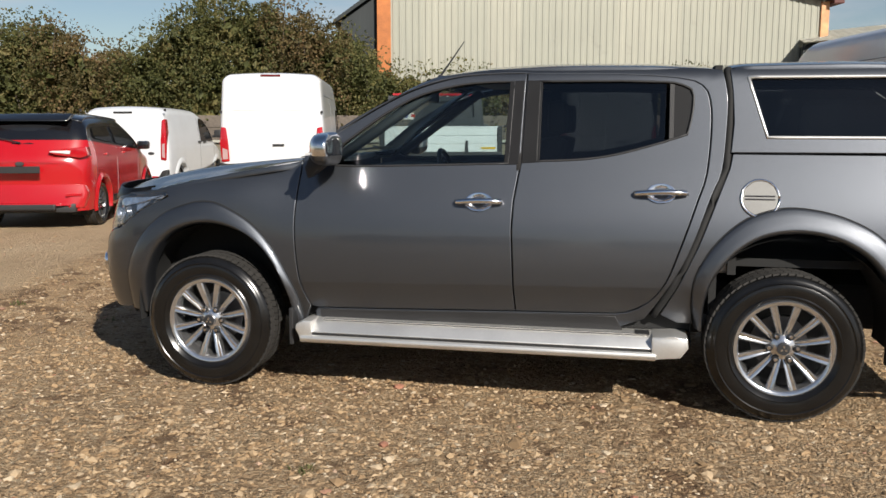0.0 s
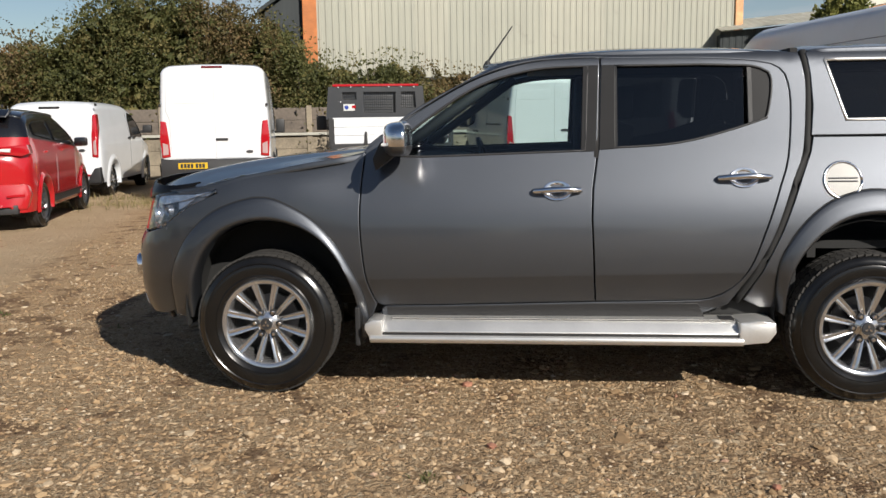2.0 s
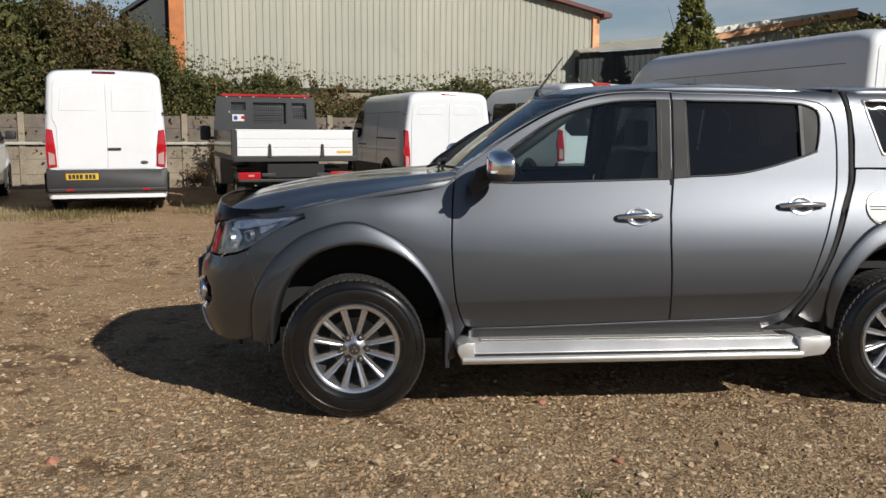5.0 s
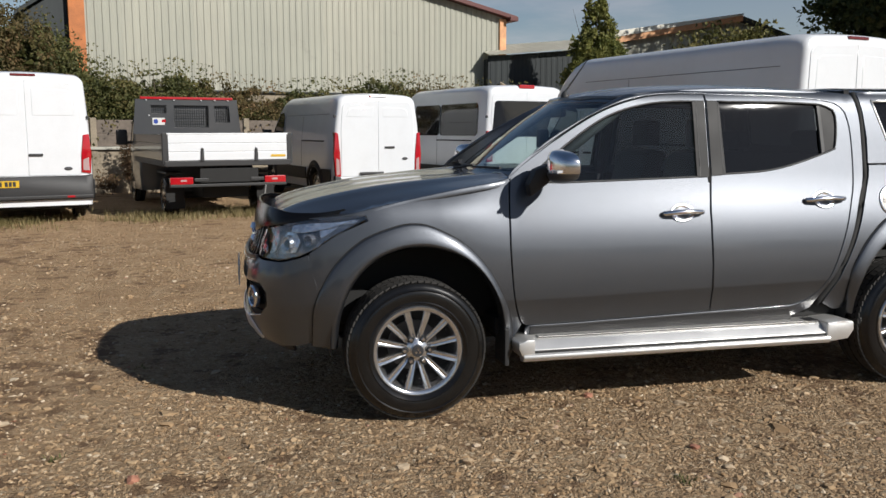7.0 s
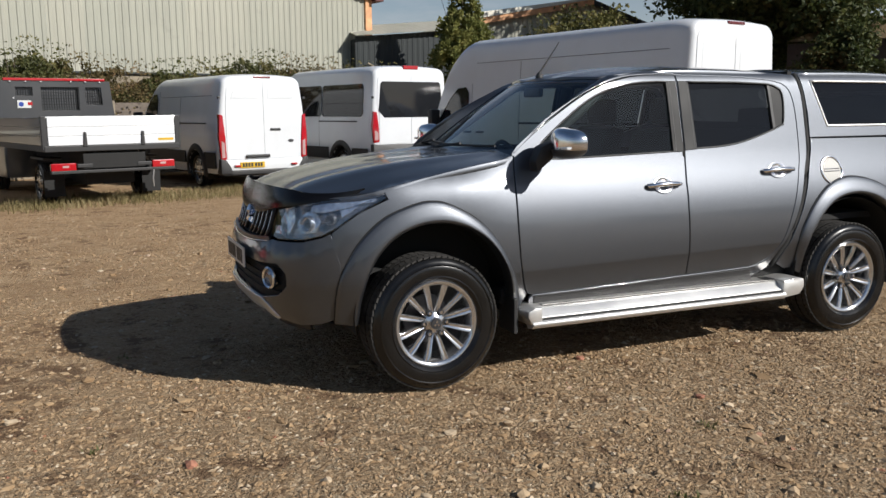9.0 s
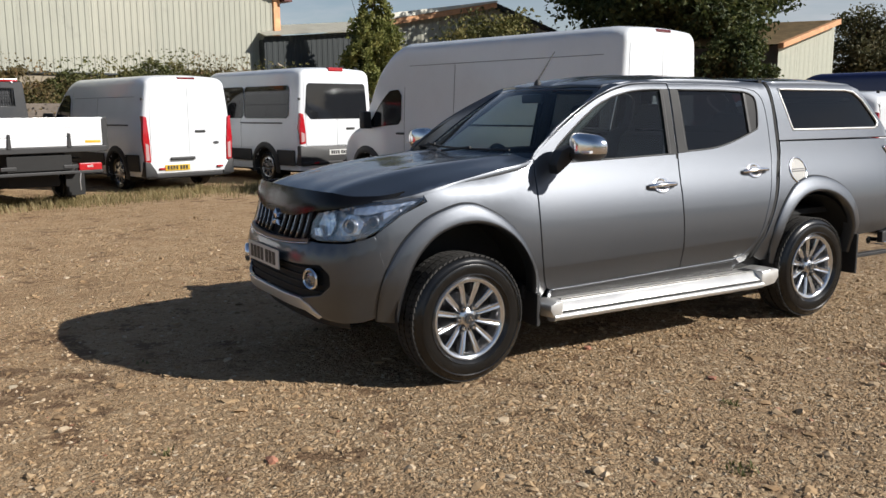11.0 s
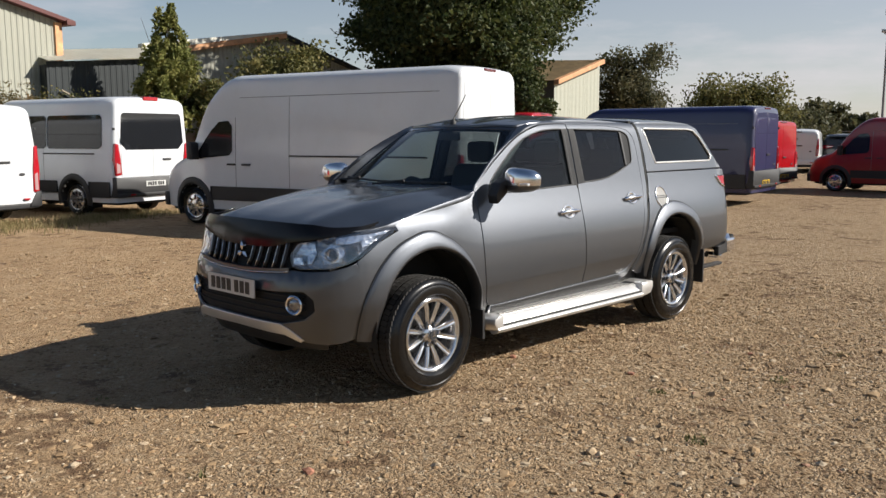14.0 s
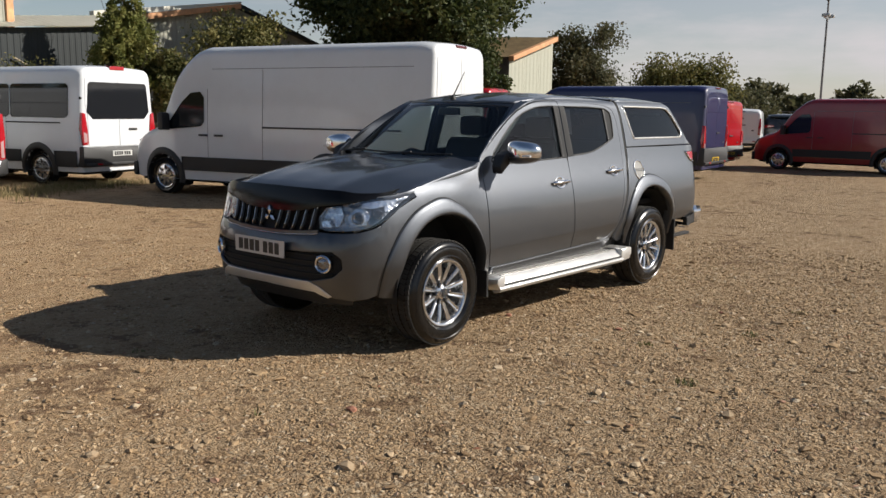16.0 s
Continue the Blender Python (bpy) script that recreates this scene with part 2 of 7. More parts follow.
M_FLAP = plain("satin_silver_flap", (0.17, 0.168, 0.162), 0.50, metal=0.80, var=0.10)
M_GLASS = dark_glass("clear_car_glass", (0.66, 0.75, 0.74), 0.03)
M_PRIVACY = dark_glass("privacy_glass", (0.11, 0.12, 0.125), 0.03)
M_VANGLASS = plain("dark_van_window", (0.012, 0.013, 0.015), 0.06, var=0.1, spec=0.7)
M_LIGHTRED = plain("red_lamp_lens", (0.36, 0.008, 0.014), 0.12, coat=1.0)
M_LAMPPINK = plain("pale_lamp_lens", (0.3822, 0.2646, 0.2646), 0.12, coat=1.0)
M_LAMPTOP = plain("smoked_red_lens", (0.12, 0.010, 0.012), 0.15, coat=1.0)
M_LIGHTCLEAR = plain("clear_lamp_lens", (0.5513, 0.5513, 0.5586), 0.10, coat=1.0)
M_YELLOW = plain("yellow_plate", (0.5513, 0.3454, 0.0147), 0.4)
M_PLATE = plain("white_plate", (0.5292, 0.5292, 0.5145), 0.4)
M_BAR = plain("plate_mark", (0.02, 0.02, 0.02), 0.5)
M_SHED = corrugated("green_cladding", (0.385, 0.376, 0.310), (0.312, 0.306, 0.256))
# Dark sheets made darker still: the low wing's shade is put into this colour.
M_SHEDDARK = corrugated("dark_green_cladding_with_shade", (0.040, 0.046, 0.047), (0.024, 0.028, 0.03))
M_ORANGE = plain("orange_trim_paint", (0.4263, 0.1396, 0.03675), 0.6, var=0.35, scale=3)
M_ORANGEPALE = plain("faded_orange_paint", (0.60, 0.31, 0.155), 0.7, var=0.35, scale=4)
M_ROOF = corrugated("pale_cement_roof", (0.441, 0.4263, 0.3675), (0.3087, 0.294, 0.2499))
# Sunshine on the second shed's roof is put into this paler colour.
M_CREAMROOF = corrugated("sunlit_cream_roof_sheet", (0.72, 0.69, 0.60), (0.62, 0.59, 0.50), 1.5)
M_RIDGE = plain("dark_red_flashing", (0.09555, 0.02573, 0.02205), 0.6)
M_WALL = plain("weathered_concrete", (0.2426, 0.2021, 0.147), 0.9, var=0.5, scale=1.6, bump=0.6, bscale=60)
M_WALLDARK = plain("weathered_boards_and_shade", (0.1396, 0.1139, 0.09187), 0.9, var=0.4, scale=1.2, bump=0.6, bscale=50)
M_RENDER = plain("cream_cladding", (0.3675, 0.3749, 0.3087), 0.7, var=0.08)
M_STEEL = plain("galvanised_steel", (0.42, 0.42, 0.42), 0.4, metal=0.7)


# ---------------------------------------------------------------- mesh helpers
def part(name, bm, material, parent=None, label="", smooth=None):
    """Links a bmesh as one mesh object, under a thing or a part."""
    me = bpy.data.meshes.new(name)
    bmesh.ops.recalc_face_normals(bm, faces=bm.faces[:])
    bm.to_mesh(me)
    bm.free()
    for m in (material if isinstance(material, (list, tuple)) else [material]):
        me.materials.append(m)
    if smooth is not None:
        me.shade_smooth()
        if smooth < 180:
            me.set_sharp_from_angle(angle=radians(smooth))
    ob = new(name, me)
    if parent is not None:
        ob.parent = parent
    if label:
        ob["label"] = label
    return ob


def thing(name, label, category, m=None, group="", kind=""):
    ob = new(name)
    ob.empty_display_size = 0.2
    if m is not None:
        ob.matrix_world = m
    return tagged(ob, label, category, group, kind)


def add_box(bm, x0, x1, y0, y1, z0, z1, bevel=0.0, m=None, seg=2):
    mat = Matrix.Translation(((x0 + x1) / 2, (y0 + y1) / 2, (z0 + z1) / 2)) @ Matrix.Diagonal((abs(x1 - x0), abs(y1 - y0), abs(z1 - z0), 1))
    r = bmesh.ops.create_cube(bm, size=1, matrix=mat)
    vs = r["verts"]
    if bevel:
        es = list({e for v in vs for e in v.link_edges})
        rb = bmesh.ops.bevel(bm, geom=es, offset=bevel, segments=seg, affect='EDGES', profile=0.6)
        vs = list({v for f in rb["faces"] for v in f.verts} | {v for v in vs if v.is_valid})
    if m is not None:
        bmesh.ops.transform(bm, matrix=m, verts=vs)
    return vs


def box(x0, x1, y0, y1, z0, z1, bevel=0.0, m=None, seg=2):
    bm = bmesh.new()
    add_box(bm, x0, x1, y0, y1, z0, z1, bevel, m, seg)
    return bm


def lathe(profile, n=32, axis='Y', closed=False, bm=None, cap=True):
    """Turns (radius, along) pairs about an axis."""
    bm = bm or bmesh.new()
    rings = []
    for r, a in profile:
        ring = []
        for k in range(n):
            c, s = math.cos(2 * math.pi * k / n) * r, math.sin(2 * math.pi * k / n) * r
            ring.append(bm.verts.new((c, a, s) if axis == 'Y' else (c, s, a) if axis == 'Z' else (a, c, s)))
        rings.append(ring)
    pairs = list(zip(rings, rings[1:])) + ([(rings[-1], rings[0])] if closed else [])
    for p, q in pairs:
        for k in range(n):
            bm.faces.new((p[k], p[(k + 1) % n], q[(k + 1) % n], q[k]))
    if cap and not closed:
        for ring in (rings[0], rings[-1]):
            if profile[rings.index(ring)][0] > 1e-4:
                bm.faces.new(ring)
    return bm


def tube(points, radius, n=8, bm=None, closed=False):
    bm = bm or bmesh.new()
    pts = [Vector(p) for p in points]
    rings = []
    for i, p in enumerate(pts):
        d = (pts[min(i + 1, len(pts) - 1)] - pts[max(i - 1, 0)]).normalized()
        u = d.orthogonal().normalized() if abs(d.z) > 0.9 else d.cross(Vector((0, 0, 1))).normalized()
        w = d.cross(u)
        r = radius[i] if isinstance(radius, (list, tuple)) else radius
        rings.append([bm.verts.new(p + (u * math.cos(2 * math.pi * k / n) + w * math.sin(2 * math.pi * k / n)) * r) for k in range(n)])
    for a, b in zip(rings, rings[1:]):
        for k in range(n):
            bm.faces.new((a[k], a[(k + 1) % n], b[(k + 1) % n], b[k]))
    bm.faces.new(rings[0])
    bm.faces.new(rings[-1])
    return bm


def prism(outline, y0, y1, plane='XZ', bevel=0.0, bm=None):
    """A flat outline drawn out to a thickness."""
    bm = bm or bmesh.new()
    def at(a, b, c):
        return (a, c, b) if plane == 'XZ' else (c, a, b) if plane == 'YZ' else (a, b, c)
    lo = [bm.verts.new(at(a, b, y0)) for a, b in outline]
    hi = [bm.verts.new(at(a, b, y1)) for a, b in outline]
    n = len(lo)
    fs = [bm.faces.new(lo), bm.faces.new(hi)]
    for i in range(n):
        fs.append(bm.faces.new((lo[i], lo[(i + 1) % n], hi[(i + 1) % n], hi[i])))
    if bevel:
        es = list({e for f in fs for e in f.edges})
        bmesh.ops.bevel(bm, geom=es, offset=bevel, segments=2, affect='EDGES', profile=0.6)
    return bm


def interp(table, x):
    """Smooth interpolation through (x, value) pairs."""
    if x <= table[0][0]:
        return table[0][1]
    if x >= table[-1][0]:
        return table[-1][1]
    for i in range(len(table) - 1):
        (a, p), (b, q) = table[i], table[i + 1]
        if x <= b:
            def slope(j):
                if j <= 0 or j >= len(table) - 1:
                    return (table[min(j + 1, len(table) - 1)][1] - table[max(j - 1, 0)][1]) / max(1e-9, table[min(j + 1, len(table) - 1)][0] - table[max(j - 1, 0)][0])
                l = (table[j][1] - table[j - 1][1]) / (table[j][0] - table[j - 1][0])
                r = (table[j + 1][1] - table[j][1]) / (table[j + 1][0] - table[j][0])
                return 0 if l * r <= 0 else 2 * l * r / (l + r)
            t, h = (x - a) / (b - a), b - a
            m0, m1 = slope(i) * h, slope(i + 1) * h
            return (2 * t**3 - 3 * t**2 + 1) * p + (t**3 - 2 * t**2 + t) * m0 + (-2 * t**3 + 3 * t**2) * q + (t**3 - t**2) * m1


PLAN = [(-.870, 0), (-.866, .22), (-.848, .42), (-.80, .58), (-.715, .71), (-.60, .79), (-.42, .842), (-.1, .866), (.5, .872), (1.6, .874),
        (2.6, .872), (3.5, .868), (3.95, .855), (4.10, .83), (4.17, .77), (4.195, .66), (4.20, .4), (4.20, 0)]
# how far the flank leans in, by height: folded under below the crease, rounded over the shoulder
LEAN = [(.20, -.10), (.38, -.22), (.46, -.28), (.600, -.29), (.612, -.075), (.68, -.03), (.76, .01), (.84, .065), (.92, .16), (1.0, .27), (1.06, .335), (1.12, .355), (1.20, .32), (1.27, .275),
        (1.45, .262), (1.60, .285), (1.66, .36), (1.70, .75), (1.735, 1.7), (1.76, 4.0)]
SIDE_Z = np.arange(.20, 1.765, .002)
SIDE_D = -np.cumsum(np.interp(SIDE_Z, [p[0] for p in LEAN], [p[1] for p in LEAN])) * .002
SIDE_D -= SIDE_D.max()
# the front wing stands upright and rolls over only at its top
ROLL = [(.20, -.10), (.38, -.22), (.46, -.28), (.600, -.26), (.612, -.10), (.68, -.03), (.76, .0), (.86, .03), (.95, .075), (1.02, .16), (1.08, .36), (1.13, .62), (1.20, .90), (1.27, 1.1), (1.76, 1.2)]
WING_D = -np.cumsum(np.interp(SIDE_Z, [p[0] for p in ROLL], [p[1] for p in ROLL])) * .002
WING_D -= WING_D.max()


def ease(a, b, x):
    k = min(1.0, max(0.0, (x - a) / (b - a)))
    return k * k * (3 - 2 * k)


FRONT = [(.20, -.22), (.28, -.13), (.34, -.07), (.40, -.035), (.47, -.012), (.56, 0), (.70, -.004), (.78, -.018), (.84, -.055), (.90, -.075), (1.0, -.105), (1.05, -.14), (1.10, -.20), (1.2, -.4)]
REAR = [(.20, -.1), (.45, -.02), (.6, 0), (1.2, -.01), (1.30, -.03), (1.70, -.36), (1.76, -.45)]


def catmull(points, step):
    out = []
    n = len(points)
    for i in range(n - 1):
        p0, p1, p2, p3 = points[max(i - 1, 0)], points[i], points[i + 1], points[min(i + 2, n - 1)]
        k = max(2, int(math.hypot(p2[0] - p1[0], p2[1] - p1[1]) / step))
        for j in range(k):
            t = j / k
            out.append(tuple(0.5 * (2 * b + (c - a) * t + (2 * a - 5 * b + 4 * c - d) * t * t + (-a + 3 * b - 3 * c + d) * t**3) for a, b, c, d in zip(p0, p1, p2, p3)))
    out.append(tuple(points[-1]))
    return out


CURVE = catmull(PLAN, 0.01)
ARC = [0.0]
for _a, _b in zip(CURVE, CURVE[1:]):
    ARC.append(ARC[-1] + math.hypot(_b[0] - _a[0], _b[1] - _a[1]))
CX = np.array([p[0] for p in CURVE])
CY = np.array([p[1] for p in CURVE])
CS = np.array(ARC)
TX, TY = np.gradient(CX, CS), np.gradient(CY, CS)
_k = np.ones(9) / 9
TX, TY = [np.convolve(np.pad(v, 4, mode='edge'), _k, 'valid') for v in (TX, TY)]


def s_of_x(x):
    """Distance round the plan from the nose to the side's point at x."""
    i0 = int(np.argmin(np.abs(CS - 0.35)))
    i1 = int(np.argmin(np.abs(CX - 4.185)))
    return float(np.interp(x, CX[i0:i1], CS[i0:i1]))


def s_of_y(y):
    """The same for the front's point at half-width y."""
    i1 = int(np.argmin(np.abs(CY[:400] - .80)))
    return float(np.interp(y, CY[:i1], CS[:i1]))


def hull(s, z, out=0.0):
    """A point of the body's skin; the left side has y below 0."""
    x, y = float(np.interp(s, CS, CX)), float(np.interp(s, CS, CY))
    tx, ty = float(np.interp(s, CS, TX)), float(np.interp(s, CS, TY))
    l = math.hypot(tx, ty) or 1
    nx, ny = -ty / l, tx / l
    w = nx * nx
    zs = z - .020 * min(2.0, max(0.0, x - .6)) * min(1.0, max(0.0, (.80 - z) / .12))
    k = (1 - ease(.12, .56, x)) * ease(-.48, -.12, x)
    flank = float(np.interp(zs, SIDE_Z, SIDE_D)) * (1 - k) + float(np.interp(zs, SIDE_Z, WING_D)) * k
    d = (1 - w) * flank + w * interp(FRONT if nx < 0 else REAR, z) + out
    return x + nx * d, -(y + ny * d), z


# ---------------------------------------------------------------- curved sheets
def inside(p, loop):
    x, y = p
    c = False
    for (x0, y0), (x1, y1) in zip(loop, loop[1:] + loop[:1]):
        if (y0 > y) != (y1 > y) and x < (x1 - x0) * (y - y0) / (y1 - y0) + x0:
            c = not c
    return c


def even(loop, step, closed=True):
    """The outline with points at most step apart."""
    out = []
    ends = loop[1:] + loop[:1] if closed else loop[1:]
    for a, b in zip(loop, ends):
        k = max(1, math.ceil(math.hypot(b[0] - a[0], b[1] - a[1]) / step))
        out += [(a[0] + (b[0] - a[0]) * j / k, a[1] + (b[1] - a[1]) * j / k) for j in range(k)]
    return out if closed else out + [loop[-1]]


def soft(points, step=0.03):
    """A smooth line through the points."""
    return catmull(points, step)


def area(loop):
    return sum(a[0] * b[1] - b[0] * a[1] for a, b in zip(loop, loop[1:] + loop[:1])) / 2


def inset(loop, d):
    n = len(loop)
    sgn = 1 if area(loop) > 0 else -1
    out = []
    for i in range(n):
        a, b, c = loop[i - 1], loop[i], loop[(i + 1) % n]
        v1 = Vector((b[0] - a[0], b[1] - a[1]))
        v2 = Vector((c[0] - b[0], c[1] - b[1]))
        n1 = Vector((-v1.y, v1.x)).normalized() if v1.length else Vector((0, 0))
        n2 = Vector((-v2.y, v2.x)).normalized() if v2.length else Vector((0, 0))
        m = n1 + n2
        m = m.normalized() if m.length > 1e-6 else n1
        out.append((b[0] + m.x * d * sgn, b[1] + m.y * d * sgn))
    return out


def skin(name, outline, f, material, parent, holes=(), step=0.05, bev=0.004, deep=0.02, mirror=False, label="", flip=1.0, ridges=()):
    """A pressed panel: an outline in (u, v) laid on the surface f(u, v), with rolled edges that turn in by deep."""
    from mathutils.geometry import delaunay_2d_cdt
    loops = [even(l, step * 0.7) for l in (outline, *holes)]
    rims = [inset(l, bev if i == 0 else -bev) for i, l in enumerate(loops)]
    us, vs = [p[0] for p in loops[0]], [p[1] for p in loops[0]]
    pts, edges = [], []
    for r in rims:
        k = len(pts)
        pts += r
        edges += [(k + i, k + (i + 1) % len(r)) for i in range(len(r))]
    ring = len(pts)
    near = [Vector(p) for p in pts]
    lines = []
    for l in ridges:
        lines += [p for p in even(list(l), step * .4, False) if inside(p, rims[0]) and not any(inside(p, h) for h in rims[1:])
                  and all(abs(q.x - p[0]) > .008 or abs(q.y - p[1]) > .003 for q in near)]
    pts += lines
    u = min(us) + step / 2
    row = 0
    while u < max(us):
        v = min(vs) + step * (0.25 + 0.5 * (row % 2))
        while v < max(vs):
            if inside((u, v), rims[0]) and not any(inside((u, v), h) for h in rims[1:]):
                q = Vector((u, v))
                if all(abs(p.x - u) > step * 0.45 or abs(p.y - v) > step * 0.45 for p in near[:ring]) and \
                        all(abs(p[0] - u) > step * 0.45 or abs(p[1] - v) > step * 0.35 for p in lines):
                    pts.append((u, v))
            v += step
        u += step * 0.87
        row += 1
    co, _, tris, _, _, _ = delaunay_2d_cdt([Vector(p) for p in pts], edges, [], 0, 1e-6)
    co = [(p[0], p[1]) for p in co]
    keep = []
    for t in tris:
        c = (sum(co[i][0] for i in t) / 3, sum(co[i][1] for i in t) / 3)
        if inside(c, rims[0]) and not any(inside(c, h) for h in rims[1:]):
            keep.append(tuple(t))

    def normal(a, b):
        e = 0.004
        du = Vector(f(a + e, b)) - Vector(f(a - e, b))
        dv = Vector(f(a, b + e)) - Vector(f(a, b - e))
        n = du.cross(dv)
        return n.normalized() * flip if n.length > 1e-12 else Vector((0, 0, 1))

    verts, norms, faces = [], [], []
    for a, b in co:
        verts.append(Vector(f(a, b)))
        norms.append(normal(a, b))
    faces += keep
    for l, r in zip(loops, rims):
        idx, n = [], len(l)
        for p, q in zip(l, r):
            nn = normal(*q)
            out = Vector(f(*p)) - Vector(f(*q))
            out = (out - nn * out.dot(nn)).normalized() if out.length > 1e-9 else nn
            j = min(range(len(co)), key=lambda k: (co[k][0] - q[0])**2 + (co[k][1] - q[1])**2)
            e = Vector(f(*p))
            verts += [e - nn * bev * 0.6, e - nn * deep]
            norms += [(nn * 0.6 + out).normalized(), out]
            idx.append((j, len(verts) - 2, len(verts) - 1))
        for i in range(n):
            (a0, b0, c0), (a1, b1, c1) = idx[i], idx[(i + 1) % n]
            if a0 != a1:
                faces.append((a0, a1, b1, b0))
            else:
                faces.append((a0, b1, b0))
            faces.append((b0, b1, c1, c0))
    fixed = []
    for t in faces:
        n = (verts[t[1]] - verts[t[0]]).cross(verts[t[2]] - verts[t[0]])
        m = sum((norms[i] for i in t), Vector())
        fixed.append(t if n.dot(m) >= 0 else tuple(reversed(t)))
    if mirror:
        verts = [Vector((v.x, -v.y, v.z)) for v in verts]
        norms = [Vector((v.x, -v.y, v.z)) for v in norms]
        fixed = [tuple(reversed(t)) for t in fixed]
    me = bpy.data.meshes.new(name)
    me.from_pydata(verts, [], fixed)
    me.update()
    me.shade_smooth()
    me.normals_split_custom_set_from_vertices([tuple(n) for n in norms])
    me.materials.append(material)
    ob = new(name, me)
    ob.parent = parent
    if label:
        ob["label"] = label
    return ob


def strip(rows, material, name, parent, mirror=False, label="", closed=False, smooth=50):
    """A smooth sheet through rows of points."""
    bm = bmesh.new()
    vs = [[bm.verts.new((p[0], -p[1] if mirror else p[1], p[2])) for p in r] for r in rows]
    for a, b in zip(vs, vs[1:]):
        for i in range(len(a) - 1):
            bm.faces.new((a[i], a[i + 1], b[i + 1], b[i]))
    return part(name, bm, material, parent, label, smooth)


# ---------------------------------------------------------------- wheels
def wheel(parent, m, radius, rim, width, spokes, name="wheel", steel=False, nuts=6, label="", metal=None):
    """A wheel whose outer face looks along -y: tyre, tread, rim, spokes, hub cap and nuts."""
    w = new(name)
    w.parent = parent
    w.matrix_basis = m
    w.empty_display_size = 0.1
    if label:
        w["label"] = label
    h = width / 2
    metal = metal or M_ALLOY
    part("tyre", lathe([(rim - .005, -h + .02), (rim + .012, -h + .004), (rim + .02, -h - .004), (rim + .026, -h - .009), (rim + .032, -h - .004), ((radius + rim) / 2, -h - .012), (radius - .055, -h - .006), (radius - .050, -h - .010), (radius - .044, -h - .002), (radius - .035, -h + .002),
                        (radius - .016, -h + .016), (radius - .009, -h + .036), (radius - .006, 0), (radius - .009, h - .036), (radius - .016, h - .016), (radius - .05, h), (rim - .005, h - .02)], 56, closed=True),
         M_RUBBER, w, smooth=50)
    bm = bmesh.new()
    count = 64
    for k in range(count):
        for row, (a, b) in enumerate(((-h + .022, -h * .55), (-h * .48, -h * .06), (h * .06, h * .48), (h * .55, h - .022))):
            ang = 2 * math.pi * (k + 0.5 * (row % 2)) / count
            add_box(bm, -.0158, .0158, a, b, -.012, -.001, 0, pose(0, 0, 0, 0, -math.degrees(ang), 0) @ pose(0, 0, radius - .004, 0, 0, 12 if row in (0, 3) else -12))
    part("tread", bm, M_TREAD, w)
    part("rim", lathe([(rim, -h + .03), (rim + .006, -h + .012), (rim, -h + .006), (rim - .014, -h + .008), (rim - .022, -h + .02), (rim - .03, -h + .06), (rim - .04, h - .03), (rim - .005, h - .012)], 56, cap=False),
         metal if not steel else M_STEEL, w, smooth=50)
    part("brake_disc", lathe([(.01, .035), (rim * .58, .035), (rim * .58, .05), (.01, .05)], 32), M_ALLOYDARK, w)
    part("barrel_back", lathe([(.02, h * .5), (rim - .035, h * .5), (rim - .035, h * .55), (.02, h * .55)], 32), M_DARK, w)
    if spokes:
        # the spokes run in pairs whose roots lean together at the hub
        for side in (-1, 1):
            first = None
            root, tip = side * radians(150.0 / spokes), side * radians(180.0 / spokes)
            for k in range(spokes // 2):
                if first is None:
                    bm = bmesh.new()
                    rows = []
                    p0 = Vector((math.sin(root) * .040, math.cos(root) * .040))
                    p1 = Vector((math.sin(tip) * (rim - .012), math.cos(tip) * (rim - .012)))
                    e = (p1 - p0).normalized()
                    e = Vector((e.y, -e.x))
                    for f, hw, d in ((0, .0125, -h + .052), (.35, .0150, -h + .036), (.75, .0178, -h + .020), (1, .0195, -h + .016)):
                        c = p0.lerp(p1, f)
                        rows.append([bm.verts.new((c.x + e.x * w_, d + y_, c.y + e.y * w_)) for w_, y_ in
                                     ((-hw, .006), (-hw * .74, 0), (-hw * .24, .0012), (0, .0042), (hw * .24, .0012), (hw * .74, 0), (hw, .006), (hw * .85, .046), (-hw * .85, .046))])
                    for a, b in zip(rows, rows[1:]):
                        for i in range(9):
                            bm.faces.new((a[i], a[(i + 1) % 9], b[(i + 1) % 9], b[i]))
                    bm.faces.new(rows[0])
                    bm.faces.new(rows[-1])
                    first = spoke = part("spoke", bm, metal, w, smooth=30)
                else:
                    spoke = new("spoke", first.data)
                    spoke.parent = w
                spoke.rotation_euler = (0, radians(720.0 * k / spokes), 0)
    else:
        part("hubcap", lathe([(rim - .01, -h + .02), (rim * .8, -h + .002), (rim * .55, -h + .01), (rim * .3, -h - .002), (.01, -h - .004)], 40), M_ALLOY, w, "silver wheel trim", smooth=40)
        for k in range(8):
            a = 2 * math.pi * k / 8
            part("trim_slot", box(-.014, .014, -.006, .006, -.04, .04, .004, pose(math.sin(a) * rim * .68, -h, math.cos(a) * rim * .68, 0, math.degrees(a), 0)), M_DARK, w)
    part("hub", lathe([(.062, -h + .06), (.058, -h + .042), (.048, -h + .036), (.034, -h + .03), (.033, -h + .02), (.026, -h + .014), (.002, -h + .013)], 28), metal if spokes else M_ALLOYDARK, w, smooth=40)
